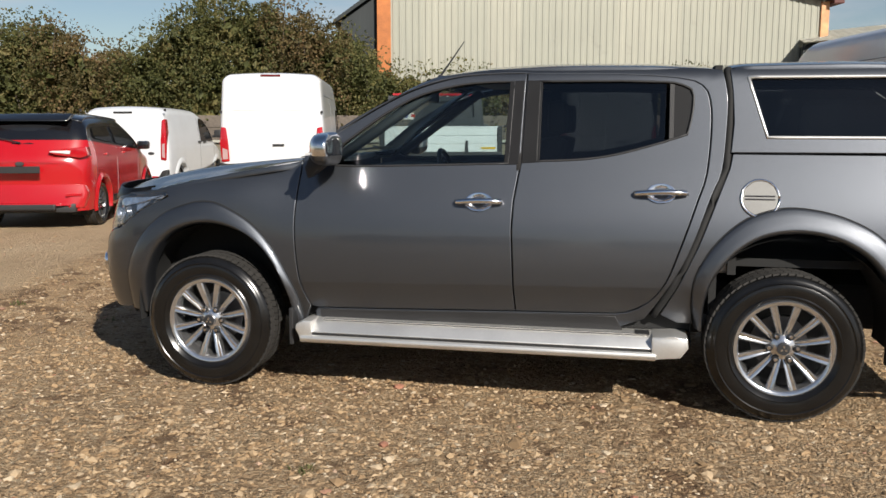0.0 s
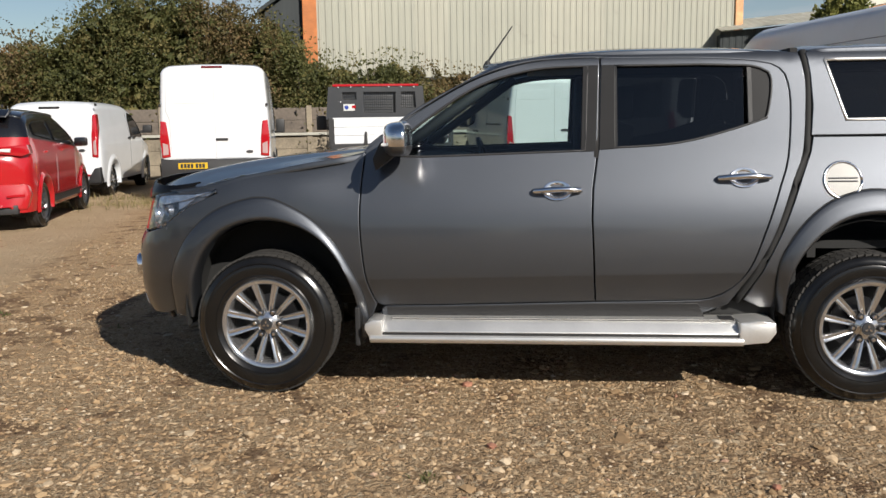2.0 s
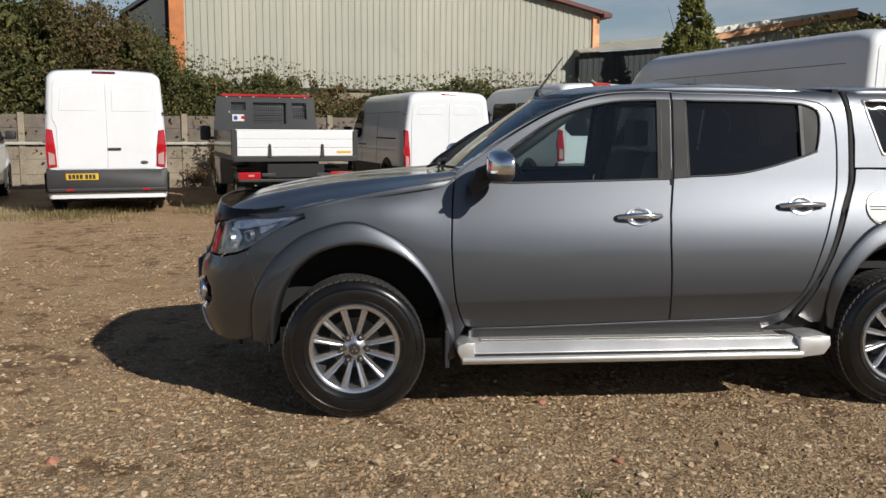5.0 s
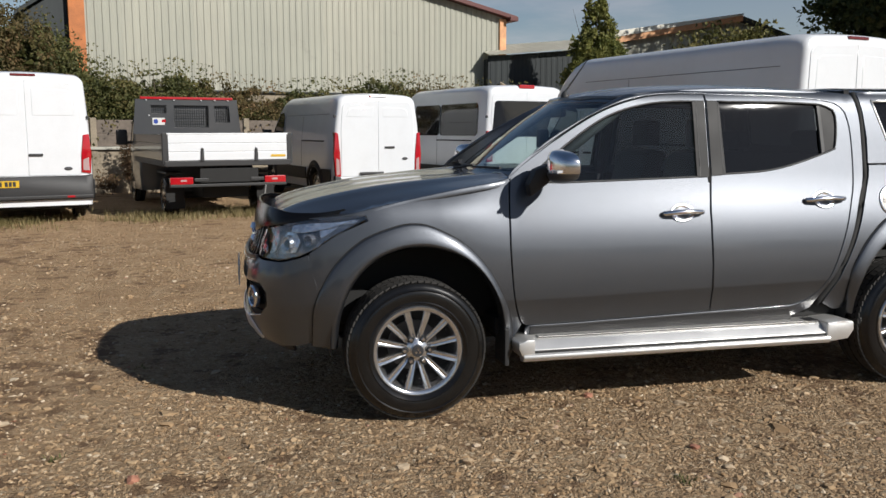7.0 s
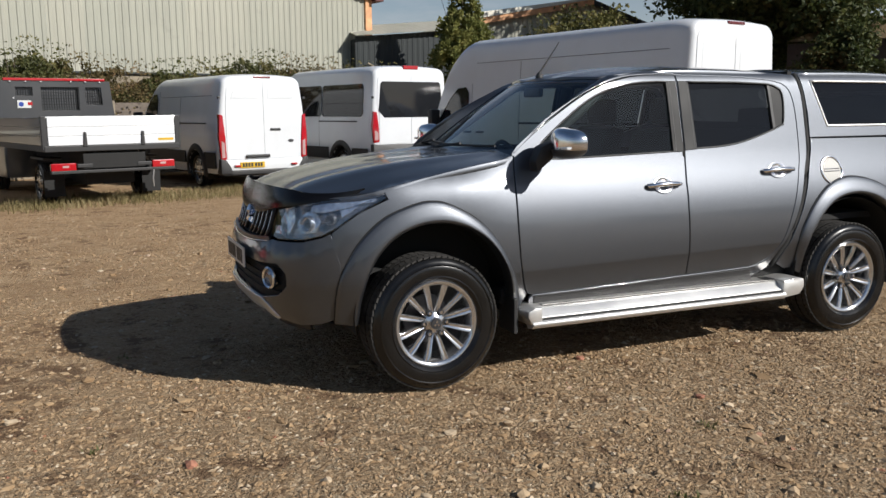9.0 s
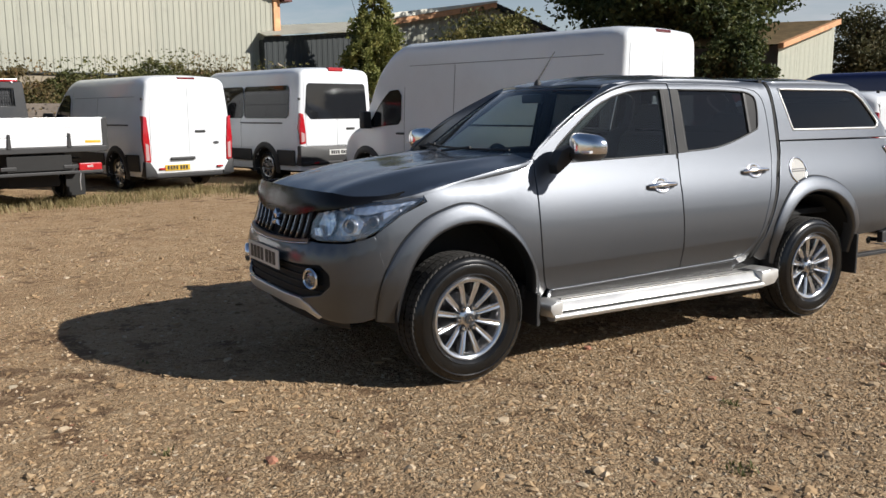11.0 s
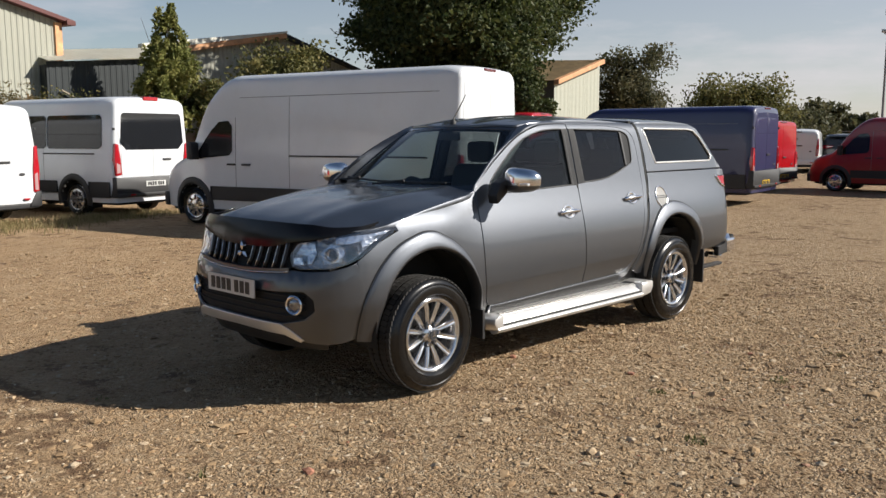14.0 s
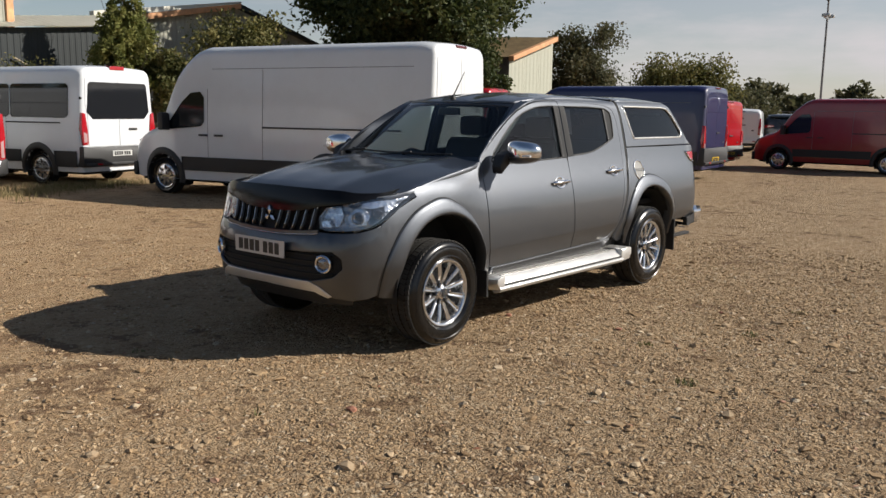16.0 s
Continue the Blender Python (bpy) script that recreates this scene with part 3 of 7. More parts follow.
    if spokes:
        part("centre_cap", lathe([(.031, -h + .018), (.029, -h + .009), (.001, -h + .008)], 20), M_PLASTIC, w)
        for k in range(3):
            part("cap_mark", prism([(0, .003), (.006, .011), (0, .020), (-.006, .011)], -h + .0055, -h + .009, 'XZ'), M_CHROME, w).rotation_euler = (0, 2 * math.pi * k / 3, 0)
        nut = None
        for k in range(nuts):
            a = 2 * math.pi * (k + .5) / nuts
            p = (math.sin(a) * .066, -h + .034, math.cos(a) * .066)
            sock = part("nut_recess", lathe([(.017, .012), (.017, -.006), (.013, -.007), (.012, .004)], 10), M_DARK, w) if nut is None else new("nut_recess", sock.data)
            sock.parent, sock.location = w, p
            if nut is None:
                nut = part("wheel_nut", lathe([(.0125, .012), (.0125, -.006), (.009, -.012), (.001, -.0125)], 6), M_CHROME, w)
                nut.location = p
            else:
                o = new("wheel_nut", nut.data)
                o.parent, o.location = w, p
    return w


def plate(parent, m, width, height, material, label, bars=7):
    """A number plate whose writing is shown as plain bars."""
    p = new("number_plate")
    p.parent, p.matrix_basis = parent, m
    p["label"] = label
    part("plate", box(-width / 2, width / 2, -.004, .004, -height / 2, height / 2, .002), material, p)
    x = -width * .42
    for k in range(bars):
        w = width * .085
        if k == bars // 2 + 1:
            x += width * .05
        part("bar", box(x, x + w, -.0065, -.003, -height * .34, height * .34), M_BAR, p)
        x += width * .115
    return p


# ---------------------------------------------------------------- the pickup
def pickup():
    t = thing("pickup_truck", "metallic grey double-cab pickup truck with a hardtop canopy, parked on gravel", "pickup truck", pose(0, 0.02, 0))
    X, Y = s_of_x, s_of_y

    def on(out=0.0):
        return lambda s, z: hull(s, z, out)

    def sx(pts):
        return [(X(a), b) for a, b in pts]

    door_front = soft([(.62, .463), (.585, .472), (.562, .515), (.535, .60), (.518, .72), (.507, .897), (.512, 1.07), (.522, 1.19), (.53, 1.262)], .04)
    frame_front = soft([(.53, 1.262), (.60, 1.318), (.76, 1.425), (.99, 1.560), (1.17, 1.638), (1.38, 1.690), (1.6, 1.704)], .05)[1:]
    split_up = [(1.690, .490), (1.682, .60), (1.675, .767), (1.668, .912), (1.673, 1.056), (1.700, 1.245), (1.715, 1.704)]
    rear_top = soft([(1.715, 1.704), (2.17, 1.696), (2.48, 1.672), (2.59, 1.635), (2.628, 1.56), (2.636, 1.42), (2.617, 1.2), (2.573, 1.06), (2.5, .84), (2.437, .67), (2.355, .562), (2.25, .509), (2.165, .499)], .04)
    glass_f = soft([(.70, 1.300), (.76, 1.352), (.995, 1.515), (1.173, 1.601), (1.382, 1.650), (1.56, 1.662)], .05) + [(1.655, 1.662), (1.640, 1.243), (1.2, 1.231), (.83, 1.222), (.72, 1.225), (.66, 1.245)]
    glass_r = [(1.79, 1.662), (2.2, 1.660), (2.42, 1.652)] + soft([(2.46, 1.648), (2.54, 1.616), (2.552, 1.54), (2.528, 1.41), (2.49, 1.380), (2.233, 1.304), (2.038, 1.269), (1.785, 1.256)], .04)
    cab_rear = soft([(2.690, 1.712), (2.712, 1.60), (2.713, 1.473), (2.692, 1.226), (2.640, 1.09), (2.541, .812), (2.450, .639), (2.345, .475)], .04)
    roof_edge = soft([(.545, 1.272), (.69, 1.400), (.81, 1.480), (.99, 1.577), (1.17, 1.655), (1.29, 1.693), (1.5, 1.727), (1.88, 1.742), (2.31, 1.736), (2.6, 1.722), (2.690, 1.712)], .05)

    f_out = soft([(.535, .30), (.530, .42), (.508, .53), (.455, .655), (.37, .80), (.245, .925), (.09, 1.008), (.0, 1.028), (-.10, 1.018), (-.27, .955), (-.40, .845), (-.475, .73), (-.52, .62), (-.54, .50), (-.548, .40)], .03)
    f_in = soft([(.480, .28), (.476, .42), (.455, .55), (.405, .675), (.325, .785), (.22, .860), (.10, .900), (.01, .908), (-.08, .900), (-.20, .855), (-.295, .770), (-.355, .67), (-.39, .56), (-.405, .47), (-.412, .385)], .03)
    r_out = soft([(2.585, .44), (2.566, .56), (2.576, .70), (2.648, .842), (2.75, .952), (2.845, 1.01), (2.97, 1.044), (3.10, 1.040), (3.25, 1.003), (3.39, .93), (3.49, .82), (3.55, .69), (3.575, .56), (3.58, .45)], .03)
    r_in = soft([(2.625, .42), (2.625, .55), (2.655, .68), (2.735, .795), (2.82, .868), (2.91, .908), (3.02, .925), (3.13, .918), (3.24, .885), (3.34, .825), (3.42, .735), (3.465, .62), (3.48, .53), (3.485, .43)], .03)

    fold = [[(X(a), z0 + .020 * (a - .6)) for a in (.50, 1.0, 1.68, 2.1, 2.6)] for z0 in (.580, .600, .606, .612, .632)]
    for mir in (False, True):
        # front wing
        shut = [(.545, 1.255), (.40, 1.222), (.232, 1.192), (-.026, 1.141), (-.2, 1.107)]
        wing = sx([(a - .006, b) for a, b in door_front[2:]]) + sx(shut) + sx([(-.262, 1.082), (-.245, 1.048), (-.30, 1.025), (-.40, .983), (-.50, .918), (-.545, .885), (-.552, .70), (-.53, .64)]) + \
            sx([(a + .012 * (1 if a < 0 else -1), b - .012) for a, b in reversed(f_out[2:-6])])
        skin("front_wing", wing, on(), M_GREY, t, mirror=mir)
        # bumper corner and nose in one piece
        fd = skin("front_door", sx(door_front + frame_front + list(reversed(split_up))[0:] + [(1.32, .480), (.9, .468)]), on(), M_GREY, t, holes=[sx(glass_f)], mirror=mir, ridges=fold, step=.04)
        rd = skin("rear_door", sx([(a + .007, b) for a, b in split_up] + rear_top[1:] + [(1.9, .493)]), on(), M_GREY, t, holes=[sx(glass_r)], mirror=mir, ridges=fold, step=.04)
        skin("front_side_glass", sx(glass_f), on(-.010), M_GLASS, fd, bev=.002, deep=.004, mirror=mir, label="clear glass").visible_shadow = True
        q = 2.445
        skin("rear_side_glass", sx([p for p in glass_r if p[0] < q] + []), on(-.010), M_PRIVACY, rd, bev=.002, deep=.004, mirror=mir, label="dark privacy glass")
        skin("quarter_trim", sx([(q + .012, 1.646)] + [p for p in glass_r if p[0] > q + .012] + [(q + .012, 1.372)]), on(-.006), M_SATIN, rd, bev=.002, deep=.004, mirror=mir, label="satin grey quarter trim")
        skin("window_divider", sx([(q - .008, 1.655), (q + .014, 1.652), (q + .014, 1.362), (q - .008, 1.36)]), on(-.004), M_PLASTIC, rd, bev=.002, mirror=mir)
        # black pillar covers
        skin("pillar_cover", sx([(1.632, 1.668), (1.708, 1.668), (1.693, 1.240), (1.618, 1.238)]), on(.003), M_SATIN, fd, bev=.002, deep=.008, mirror=mir, label="satin charcoal pillar cover")
        skin("pillar_cover", sx([(1.724, 1.668), (1.800, 1.668), (1.800, 1.252), (1.709, 1.246)]), on(.003), M_SATIN, rd, bev=.002, deep=.008, mirror=mir, label="satin charcoal pillar cover")
        # window seals
        for par, loop in ((fd, glass_f), (rd, glass_r)):
            pts = even(sx(loop), .06)
            bm = tube([(lambda p: (p[0], -p[1] if mir else p[1], p[2]))(hull(s, z, -.002)) for s, z in pts + pts[:1]], .0065, 5)
            part("window_seal", bm, M_PLASTIC, par, smooth=180)
        # cab frame: pillar, cant rail, rear quarter and sill
        inner = [(.62, .457), (.9, .461), (1.32, .472), (1.69, .482), (1.9, .486)] + [(a + .006, b - (.006 if b < .56 else 0)) for a, b in reversed(rear_top[1:])]
        inner = inner + [(1.715, 1.710)] + [(a - .004, b + .006) for a, b in reversed(frame_front)] + [(.53, 1.268)]
        skin("cab_frame", sx(roof_edge + cab_rear[1:] + [(2.2, .415), (.60, .385), (.60, .44)] + inner), on(-.002), M_GREY, t, mirror=mir)
        # black strip laid over the sill for the shaded gap above the step
        skin("sill_moulding", sx([(.63, .452), (.9, .456), (1.32, .467), (1.69, .477), (2.20, .480), (2.24, .40), (.63, .37)]), on(.003), M_PLASTIC, t, step=.1, bev=.002, deep=.01, mirror=mir)
        # bed and canopy
        bed = sx([(2.742, 1.298), (2.728, 1.226), (2.676, 1.09), (2.588, .85), (2.50, .65), (2.42, .50), (2.50, .46), (2.58, .46)]) + sx([(a, b - .012) for a, b in r_out[2:-3]]) + \
            sx([(3.60, .56), (3.80, .565), (4.02, .585), (4.14, .60)]) + [(X(4.165), .70), (X(4.17), 1.0), (X(4.165), 1.13), (X(4.05), 1.15), (X(3.985), 1.225), (X(4.165), 1.232), (X(4.16), 1.292)]
        skin("bed_side", bed, on(), M_GREY, t, mirror=mir)
        cwin = [(2.808, 1.672), (3.60, 1.668), (3.70, 1.655), (3.80, 1.59), (3.955, 1.425), (3.950, 1.392), (3.90, 1.376), (2.90, 1.378)]
        can = [(2.732, 1.305), (2.745, 1.45), (2.738, 1.60), (2.724, 1.712), (2.80, 1.728), (3.2, 1.728), (3.66, 1.722), (3.78, 1.675), (3.95, 1.50), (4.12, 1.335), (4.14, 1.305)]
        cs = skin("canopy_side", sx(can), on(.004), M_GREY, t, holes=[sx(cwin)], mirror=mir, label="body-coloured hardtop side")
        skin("canopy_window", sx(cwin), on(-.006), M_PRIVACY, cs, bev=.002, deep=.004, mirror=mir, label="dark side window")
        pts = even(sx(cwin), .06)
        part("window_seal", tube([(lambda p: (p[0], -p[1] if mir else p[1], p[2]))(hull(s, z, .002)) for s, z in pts + pts[:1]], .009, 5), M_STEP, cs, "silver window surround", smooth=180)
        # rubber between cab and bed
        gap = [(2.716, 1.715), (2.728, 1.60), (2.728, 1.473), (2.710, 1.226), (2.658, 1.09), (2.565, .835), (2.475, .645), (2.385, .49)]
        part("cab_gap_seal", tube([(lambda p: (p[0], -p[1] if mir else p[1], p[2]))(hull(X(a), b, -.022)) for a, b in soft(gap, .05)], .022, 6), M_DARK, t, smooth=180)
        # arch flares
        for label, o, i in (("front_arch_flare", f_out, f_in), ("rear_arch_flare", r_out, r_in)):
            n = 44
            rows = []
            for k in range(n + 1):
                a = o[min(len(o) - 1, round(k * (len(o) - 1) / n))]
                fa = k / n * (len(o) - 1)
                ia = min(int(fa), len(o) - 2)
                a = [o[ia][c] + (o[ia + 1][c] - o[ia][c]) * (fa - ia) for c in (0, 1)]
                fb = k / n * (len(i) - 1)
                ib = min(int(fb), len(i) - 2)
                b = [i[ib][c] + (i[ib + 1][c] - i[ib][c]) * (fb - ib) for c in (0, 1)]
                row = []
                for w, out in ((-.02, -.012), (0, .001), (.03, .009), (.09, .0145), (.3, .021), (.55, .028), (.78, .033), (.86, .032), (.94, .022), (1.0, .006), (1.0, -.06)):
                    row.append(hull(X(a[0] + (b[0] - a[0]) * w), a[1] + (b[1] - a[1]) * w, out))
                rows.append(row)
            strip(rows, M_GREY, label, t, mir)
            part("flare_seam", tube([(lambda p: (p[0], -p[1] if mir else p[1], p[2]))(hull(X(a), b, .0015)) for a, b in even(o, .05, False)], .0038, 5), M_DARK, t, smooth=180)
        # inner arches
        for cx, r in ((.03, .475), (3.04, .475)):
            bm = bmesh.new()
            prev = None
            for k in range(19):
                a = radians(-10 + 200 * k / 18)
                cur = [bm.verts.new((cx + r * math.cos(a), (1 if mir else -1) * y, .43 + r * math.sin(a))) for y in (.845, .6, .42)]
                if prev:
                    for i in range(2):
                        bm.faces.new((prev[i], prev[i + 1], cur[i + 1], cur[i]))
                prev = cur
            part("arch_liner", bm, M_DARK, t, smooth=60)
        sg = 1 if mir else -1
        # rear mud flap, front splash guard
        part("mud_flap", box(3.50, 3.52, sg * .68, sg * .90, .27, .58, .006, pose(0, 0, 0, 0, 0, 0)), M_PLASTIC, t)
        part("splash_guard", box(.47, .495, sg * .70, sg * .885, .26, .46, .006), M_PLASTIC, t)
        # side step
        st = new("side_step")
        st.parent = t
        st["label"] = "brushed aluminium running board"
        prof = [(.70, .405), (.80, .408), (.865, .400), (.885, .391), (.932, .349), (.930, .343), (.915, .338), (.88, .300), (.72, .31)]
        part("board", prism([(sg * a, b) for a, b in prof], .60, 2.40, 'YZ', .004), M_STEP, st, smooth=40)
        part("lower_trim", prism([(sg * a, b) for a, b in ((.900, .330), (.940, .333), (.952, .326), (.955, .312), (.940, .292), (.89, .283), (.87, .30))], .555, 2.40, 'YZ', .004), M_STEP, st, smooth=40)
        part("end_cap", prism([(2.38, .295), (2.52, .31), (2.556, .36), (2.55, .412), (2.48, .418), (2.38, .41)], sg * .70, sg * .945, 'XZ', .012), M_STEP, st, smooth=40)
        part("end_cap", prism([(.62, .29), (.56, .30), (.528, .36), (.53, .39), (.575, .41), (.62, .41)], sg * .70, sg * .945, 'XZ', .012), M_STEP, st, smooth=40)
        part("tread_strip", box(.66, 2.36, sg * .80, sg * .872, .403, .408, .001, pose(0, 0, 0)), M_STEP, st, "grooved tread strip")
        part("step_gap", box(2.30, 2.37, sg * .79, sg * .872, .404, .4115, .001), M_PLASTIC, st)
        part("tread_groove", box(.66, 2.30, sg * .862, sg * .867, .396, .4085), M_PLASTIC, st)
        # dark strip fills the groove in place of its shade
        part("shadow_groove", box(.60, 2.40, sg * .90, sg * .934, .331, .342), M_PLASTIC, st)
        for bx in (.75, 1.5, 2.25):
            part("bracket", box(bx, bx + .05, sg * .45, sg * .78, .32, .37, .004), M_DARK, st)
        # door handles
        for par, hx, hz, hw in ((fd, 1.50, 1.050, .118), (rd, 2.405, 1.106, .125)):
            ha = new("door_handle")
            ha.parent = par
            ha["label"] = "chrome door handle with round recess plate"
            bm = bmesh.new()
            n = 26
            cv = bm.verts.new((0, 0, 0))
            rows = []
            for rr, dd in ((.066, .004), (.062, .005), (.045, -.002), (.02, -.006)):
                rows.append([bm.verts.new(hull(X(hx + rr * 1.08 * math.cos(2 * math.pi * k / n)), hz + rr * .72 * math.sin(2 * math.pi * k / n), dd + .003)) for k in range(n)])
            cv.co = hull(X(hx), hz, -.004)
            for a, b in zip(rows, rows[1:]):
                for k in range(n):
                    bm.faces.new((a[k], a[(k + 1) % n], b[(k + 1) % n], b[k]))
            for k in range(n):
                bm.faces.new((rows[-1][k], rows[-1][(k + 1) % n], cv))
            if mir:
                for v in bm.verts:
                    v.co.y = -v.co.y
            part("recess_plate", bm, M_CHROME, ha, smooth=60)
            pts = [(hx - hw, hz - .004, .008), (hx - hw * .8, hz, .026), (hx - hw * .3, hz + .006, .04), (hx + hw * .3, hz + .008, .041), (hx + hw * .75, hz + .004, .03), (hx + hw, hz + .002, .012)]
            part("grip", tube([(lambda p: (p[0], -p[1] if mir else p[1], p[2]))(hull(X(a), b, c)) for a, b, c in catmull(pts, .025)], .0145, 8), M_CHROME, ha, smooth=180)
        # mirror
        mi = new("wing_mirror")
        mi.parent = t
        mi["label"] = "chrome-capped door mirror on a black foot"
        bm = bmesh.new()
        bmesh.ops.create_uvsphere(bm, u_segments=28, v_segments=18, radius=1)
        for v in bm.verts:
            x, y, z = v.co
            k = 1 / max(1e-6, (abs(x)**3.2 + abs(y)**3.2 + abs(z)**3.2)**(1 / 3.2))
            x, y, z = x * k, y * k, z * k
            fx = .078 if x < 0 else .032
            v.co = (.735 + x * fx + (abs(y) * .03), sg * (.990 + .138 * y), 1.318 + z * (.082 - .012 * (y if sg > 0 else y)))
        low = bm.copy()
        for b, up in ((bm, True), (low, False)):
            bmesh.ops.bisect_plane(b, geom=b.verts[:] + b.edges[:] + b.faces[:], plane_co=(0, 0, 1.285), plane_no=(0, 0, 1), clear_inner=up, clear_outer=not up)
        part("mirror_cap", bm, M_CHROME, mi, "chrome mirror cap", smooth=60)
        part("mirror_shell", low, M_ALLOYDARK, mi, smooth=60)
        part("indicator", box(.665, .69, sg * 1.03, sg * 1.10, 1.288, 1.302, .004), M_LIGHTCLEAR, mi)
        part("mirror_foot", prism([(.60, 1.16), (.69, 1.225), (.74, 1.30), (.70, 1.33), (.625, 1.30), (.585, 1.22)], sg * .82, sg * .905, 'XZ', .012), M_PLASTIC, mi, smooth=50)
        # headlamp
        hl = [(Y(.49), .853), (Y(.468), .92), (Y(.52), .985)] + sx([(-.655, 1.036), (-.50, 1.060), (-.36, 1.072), (-.258, 1.074), (-.252, 1.052), (-.33, 1.016), (-.42, .972), (-.52, .906), (-.60, .868), (-.69, .845)]) + [(Y(.56), .838)]
        lamp = new("headlamp")
        lamp.parent = t
        lamp["label"] = "clear headlamp with chrome reflectors"
        skin("reflector_housing", hl, on(-.052), M_LAMPDARK, lamp, step=.04, bev=.003, deep=.004, mirror=mir)
        skin("lens", hl, on(.002), M_LENS, lamp, step=.04, bev=.003, deep=.05, mirror=mir)
        for sy, z, r in ((s_of_x(-.685), .925, .042), (s_of_x(-.555), .950, .030)):
            c = Vector(hull(sy, z, -.018))
            nrm = (Vector(hull(sy, z, .1)) - Vector(hull(sy, z, 0))).normalized()
            bm = lathe([(r * 1.05, -.02), (r, .004), (r * .93, .005), (r * .78, -.006), (r * .45, -.014), (.002, -.016)], 24, 'Z')
            bulb = lathe([(r * .52, -.014), (r * .50, -.004), (r * .3, .006), (.002, .009)], 18, 'Z')
            bmesh.ops.transform(bm, matrix=Matrix.Translation(c) @ (nrm * .6 + Vector((-.4, 0, 0))).to_track_quat('Z', 'Y').to_matrix().to_4x4(), verts=bm.verts)
            bmesh.ops.transform(bulb, matrix=Matrix.Translation(c) @ (nrm * .6 + Vector((-.4, 0, 0))).to_track_quat('Z', 'Y').to_matrix().to_4x4(), verts=bulb.verts)
            if mir:
                for v in bm.verts[:] + bulb.verts[:]:
                    v.co.y = -v.co.y
            bowl = part("reflector_bowl", bm, M_BOWL, lamp, smooth=30)
            part("projector", bulb, M_VANGLASS, lamp, smooth=60)
        skin("brow_strip", sx([(-.66, 1.02), (-.5, 1.045), (-.3, 1.064), (-.3, 1.052), (-.44, 1.010), (-.58, .985), (-.66, .985)]), on(-.022), M_BOWL, lamp, step=.03, bev=.002, deep=.006, mirror=mir)
        for zs in ([(-.725, .868), (-.745, .93), (-.70, .985), (-.632, .985), (-.604, .94), (-.628, .882)], [(-.49, .958), (-.505, 1.0), (-.45, 1.03), (-.38, 1.045), (-.40, 1.01), (-.45, .978)], [(-.365, 1.026), (-.365, 1.052), (-.28, 1.066), (-.272, 1.055), (-.32, 1.03)]):
            skin("reflector_panel", sx(zs), on(-.034), M_BOWL, lamp, step=.03, bev=.002, deep=.006, mirror=mir)
        skin("inner_panel", [(Y(.495), .918), (Y(.53), .978), (Y(.63), .992), (Y(.65), .93), (Y(.62), .868), (Y(.592), .862), (Y(.585), .912)], on(-.034), M_BOWL, lamp, step=.03, bev=.002, deep=.006, mirror=mir)
        skin("projector_panel", sx([(-.592, .898), (-.588, .95), (-.56, .995), (-.52, .995), (-.50, .955), (-.525, .915)]), on(-.036), M_VANGLASS, lamp, step=.03, bev=.002, deep=.006, mirror=mir)
        skin("indicator_lens", [(Y(.50), .862), (Y(.485), .90), (Y(.555), .905), (Y(.575), .862)], on(-.012), M_BOWL, lamp, step=.03, bev=.002, deep=.006, mirror=mir)
        # fog lamp
        fo = new("fog_lamp")
        fo.parent = t
        c = Vector(hull(Y(.545), .632, .0))
        bm = lathe([(.060, -.01), (.060, .010), (.052, .018), (.044, .012), (.043, -.004)], 28, 'Z')
        bm2 = lathe([(.043, .0), (.03, .007), (.002, .009)], 24, 'Z')
        mm = Matrix.Translation(c) @ Vector((-1, -.35, 0)).to_track_quat('Z', 'Y').to_matrix().to_4x4()
        for b in (bm, bm2):
            bmesh.ops.transform(b, matrix=mm, verts=b.verts)
            if mir:
                for v in b.verts:
                    v.co.y = -v.co.y
        part("ring", bm, M_CHROME, fo, smooth=40)
        part("glass", bm2, M_LAMPDARK, fo, smooth=60)
        # tail lamp
        tl = new("tail_lamp")
        tl.parent = t
        tl["label"] = "red wrap-round tail lamp"
        skin("lens", sx([(3.99, 1.226), (4.06, 1.155), (4.135, 1.135)]) + [(X(4.17), 1.128), (X(4.17), .86), (Y(0) + CS[-1] - .72, .86), (CS[-1] - .72, 1.226)], on(.002), M_LIGHTRED, tl, step=.04, bev=.004, mirror=mir)
        part("lamp_edge", tube([(lambda p: (p[0], -p[1] if mir else p[1], p[2]))(hull(X(a), b, .006)) for a, b in ((3.975, 1.232), (3.99, 1.215), (4.055, 1.150), (4.135, 1.128))], .010, 6), M_CHROME, tl, "bright lamp edge", smooth=180)
        # fuel flap on the left, plain skin on the right
        if not mir:
            n = 30
            fl = skin("fuel_flap", [(X(2.868 + .083 * math.cos(2 * math.pi * k / n)), 1.089 + .083 * math.sin(2 * math.pi * k / n)) for k in range(n)], on(.004), M_FLAP, t, step=.03, deep=.006, label="round brushed-metal fuel flap")
            part("flap_rib", tube([hull(X(a), 1.10, .006) for a in (2.80, 2.868, 2.935)], .004, 6), M_ALLOYDARK, fl)
            part("flap_rib", tube([hull(X(a), 1.085, .006) for a in (2.80, 2.868, 2.935)], .004, 6), M_ALLOYDARK, fl)
            part("flap_ring", tube([hull(X(2.868 + .087 * math.cos(2 * math.pi * k / n)), 1.089 + .087 * math.sin(2 * math.pi * k / n), .002) for k in range(n + 1)], .007, 6), M_CHROME, fl, smooth=180)

    # nose: whole bumper cover, drawn over the centre line
    def both(f):
        return lambda u, z: (lambda p: (p[0], p[1] if u >= 0 else -p[1], p[2]))(f(abs(u), z))

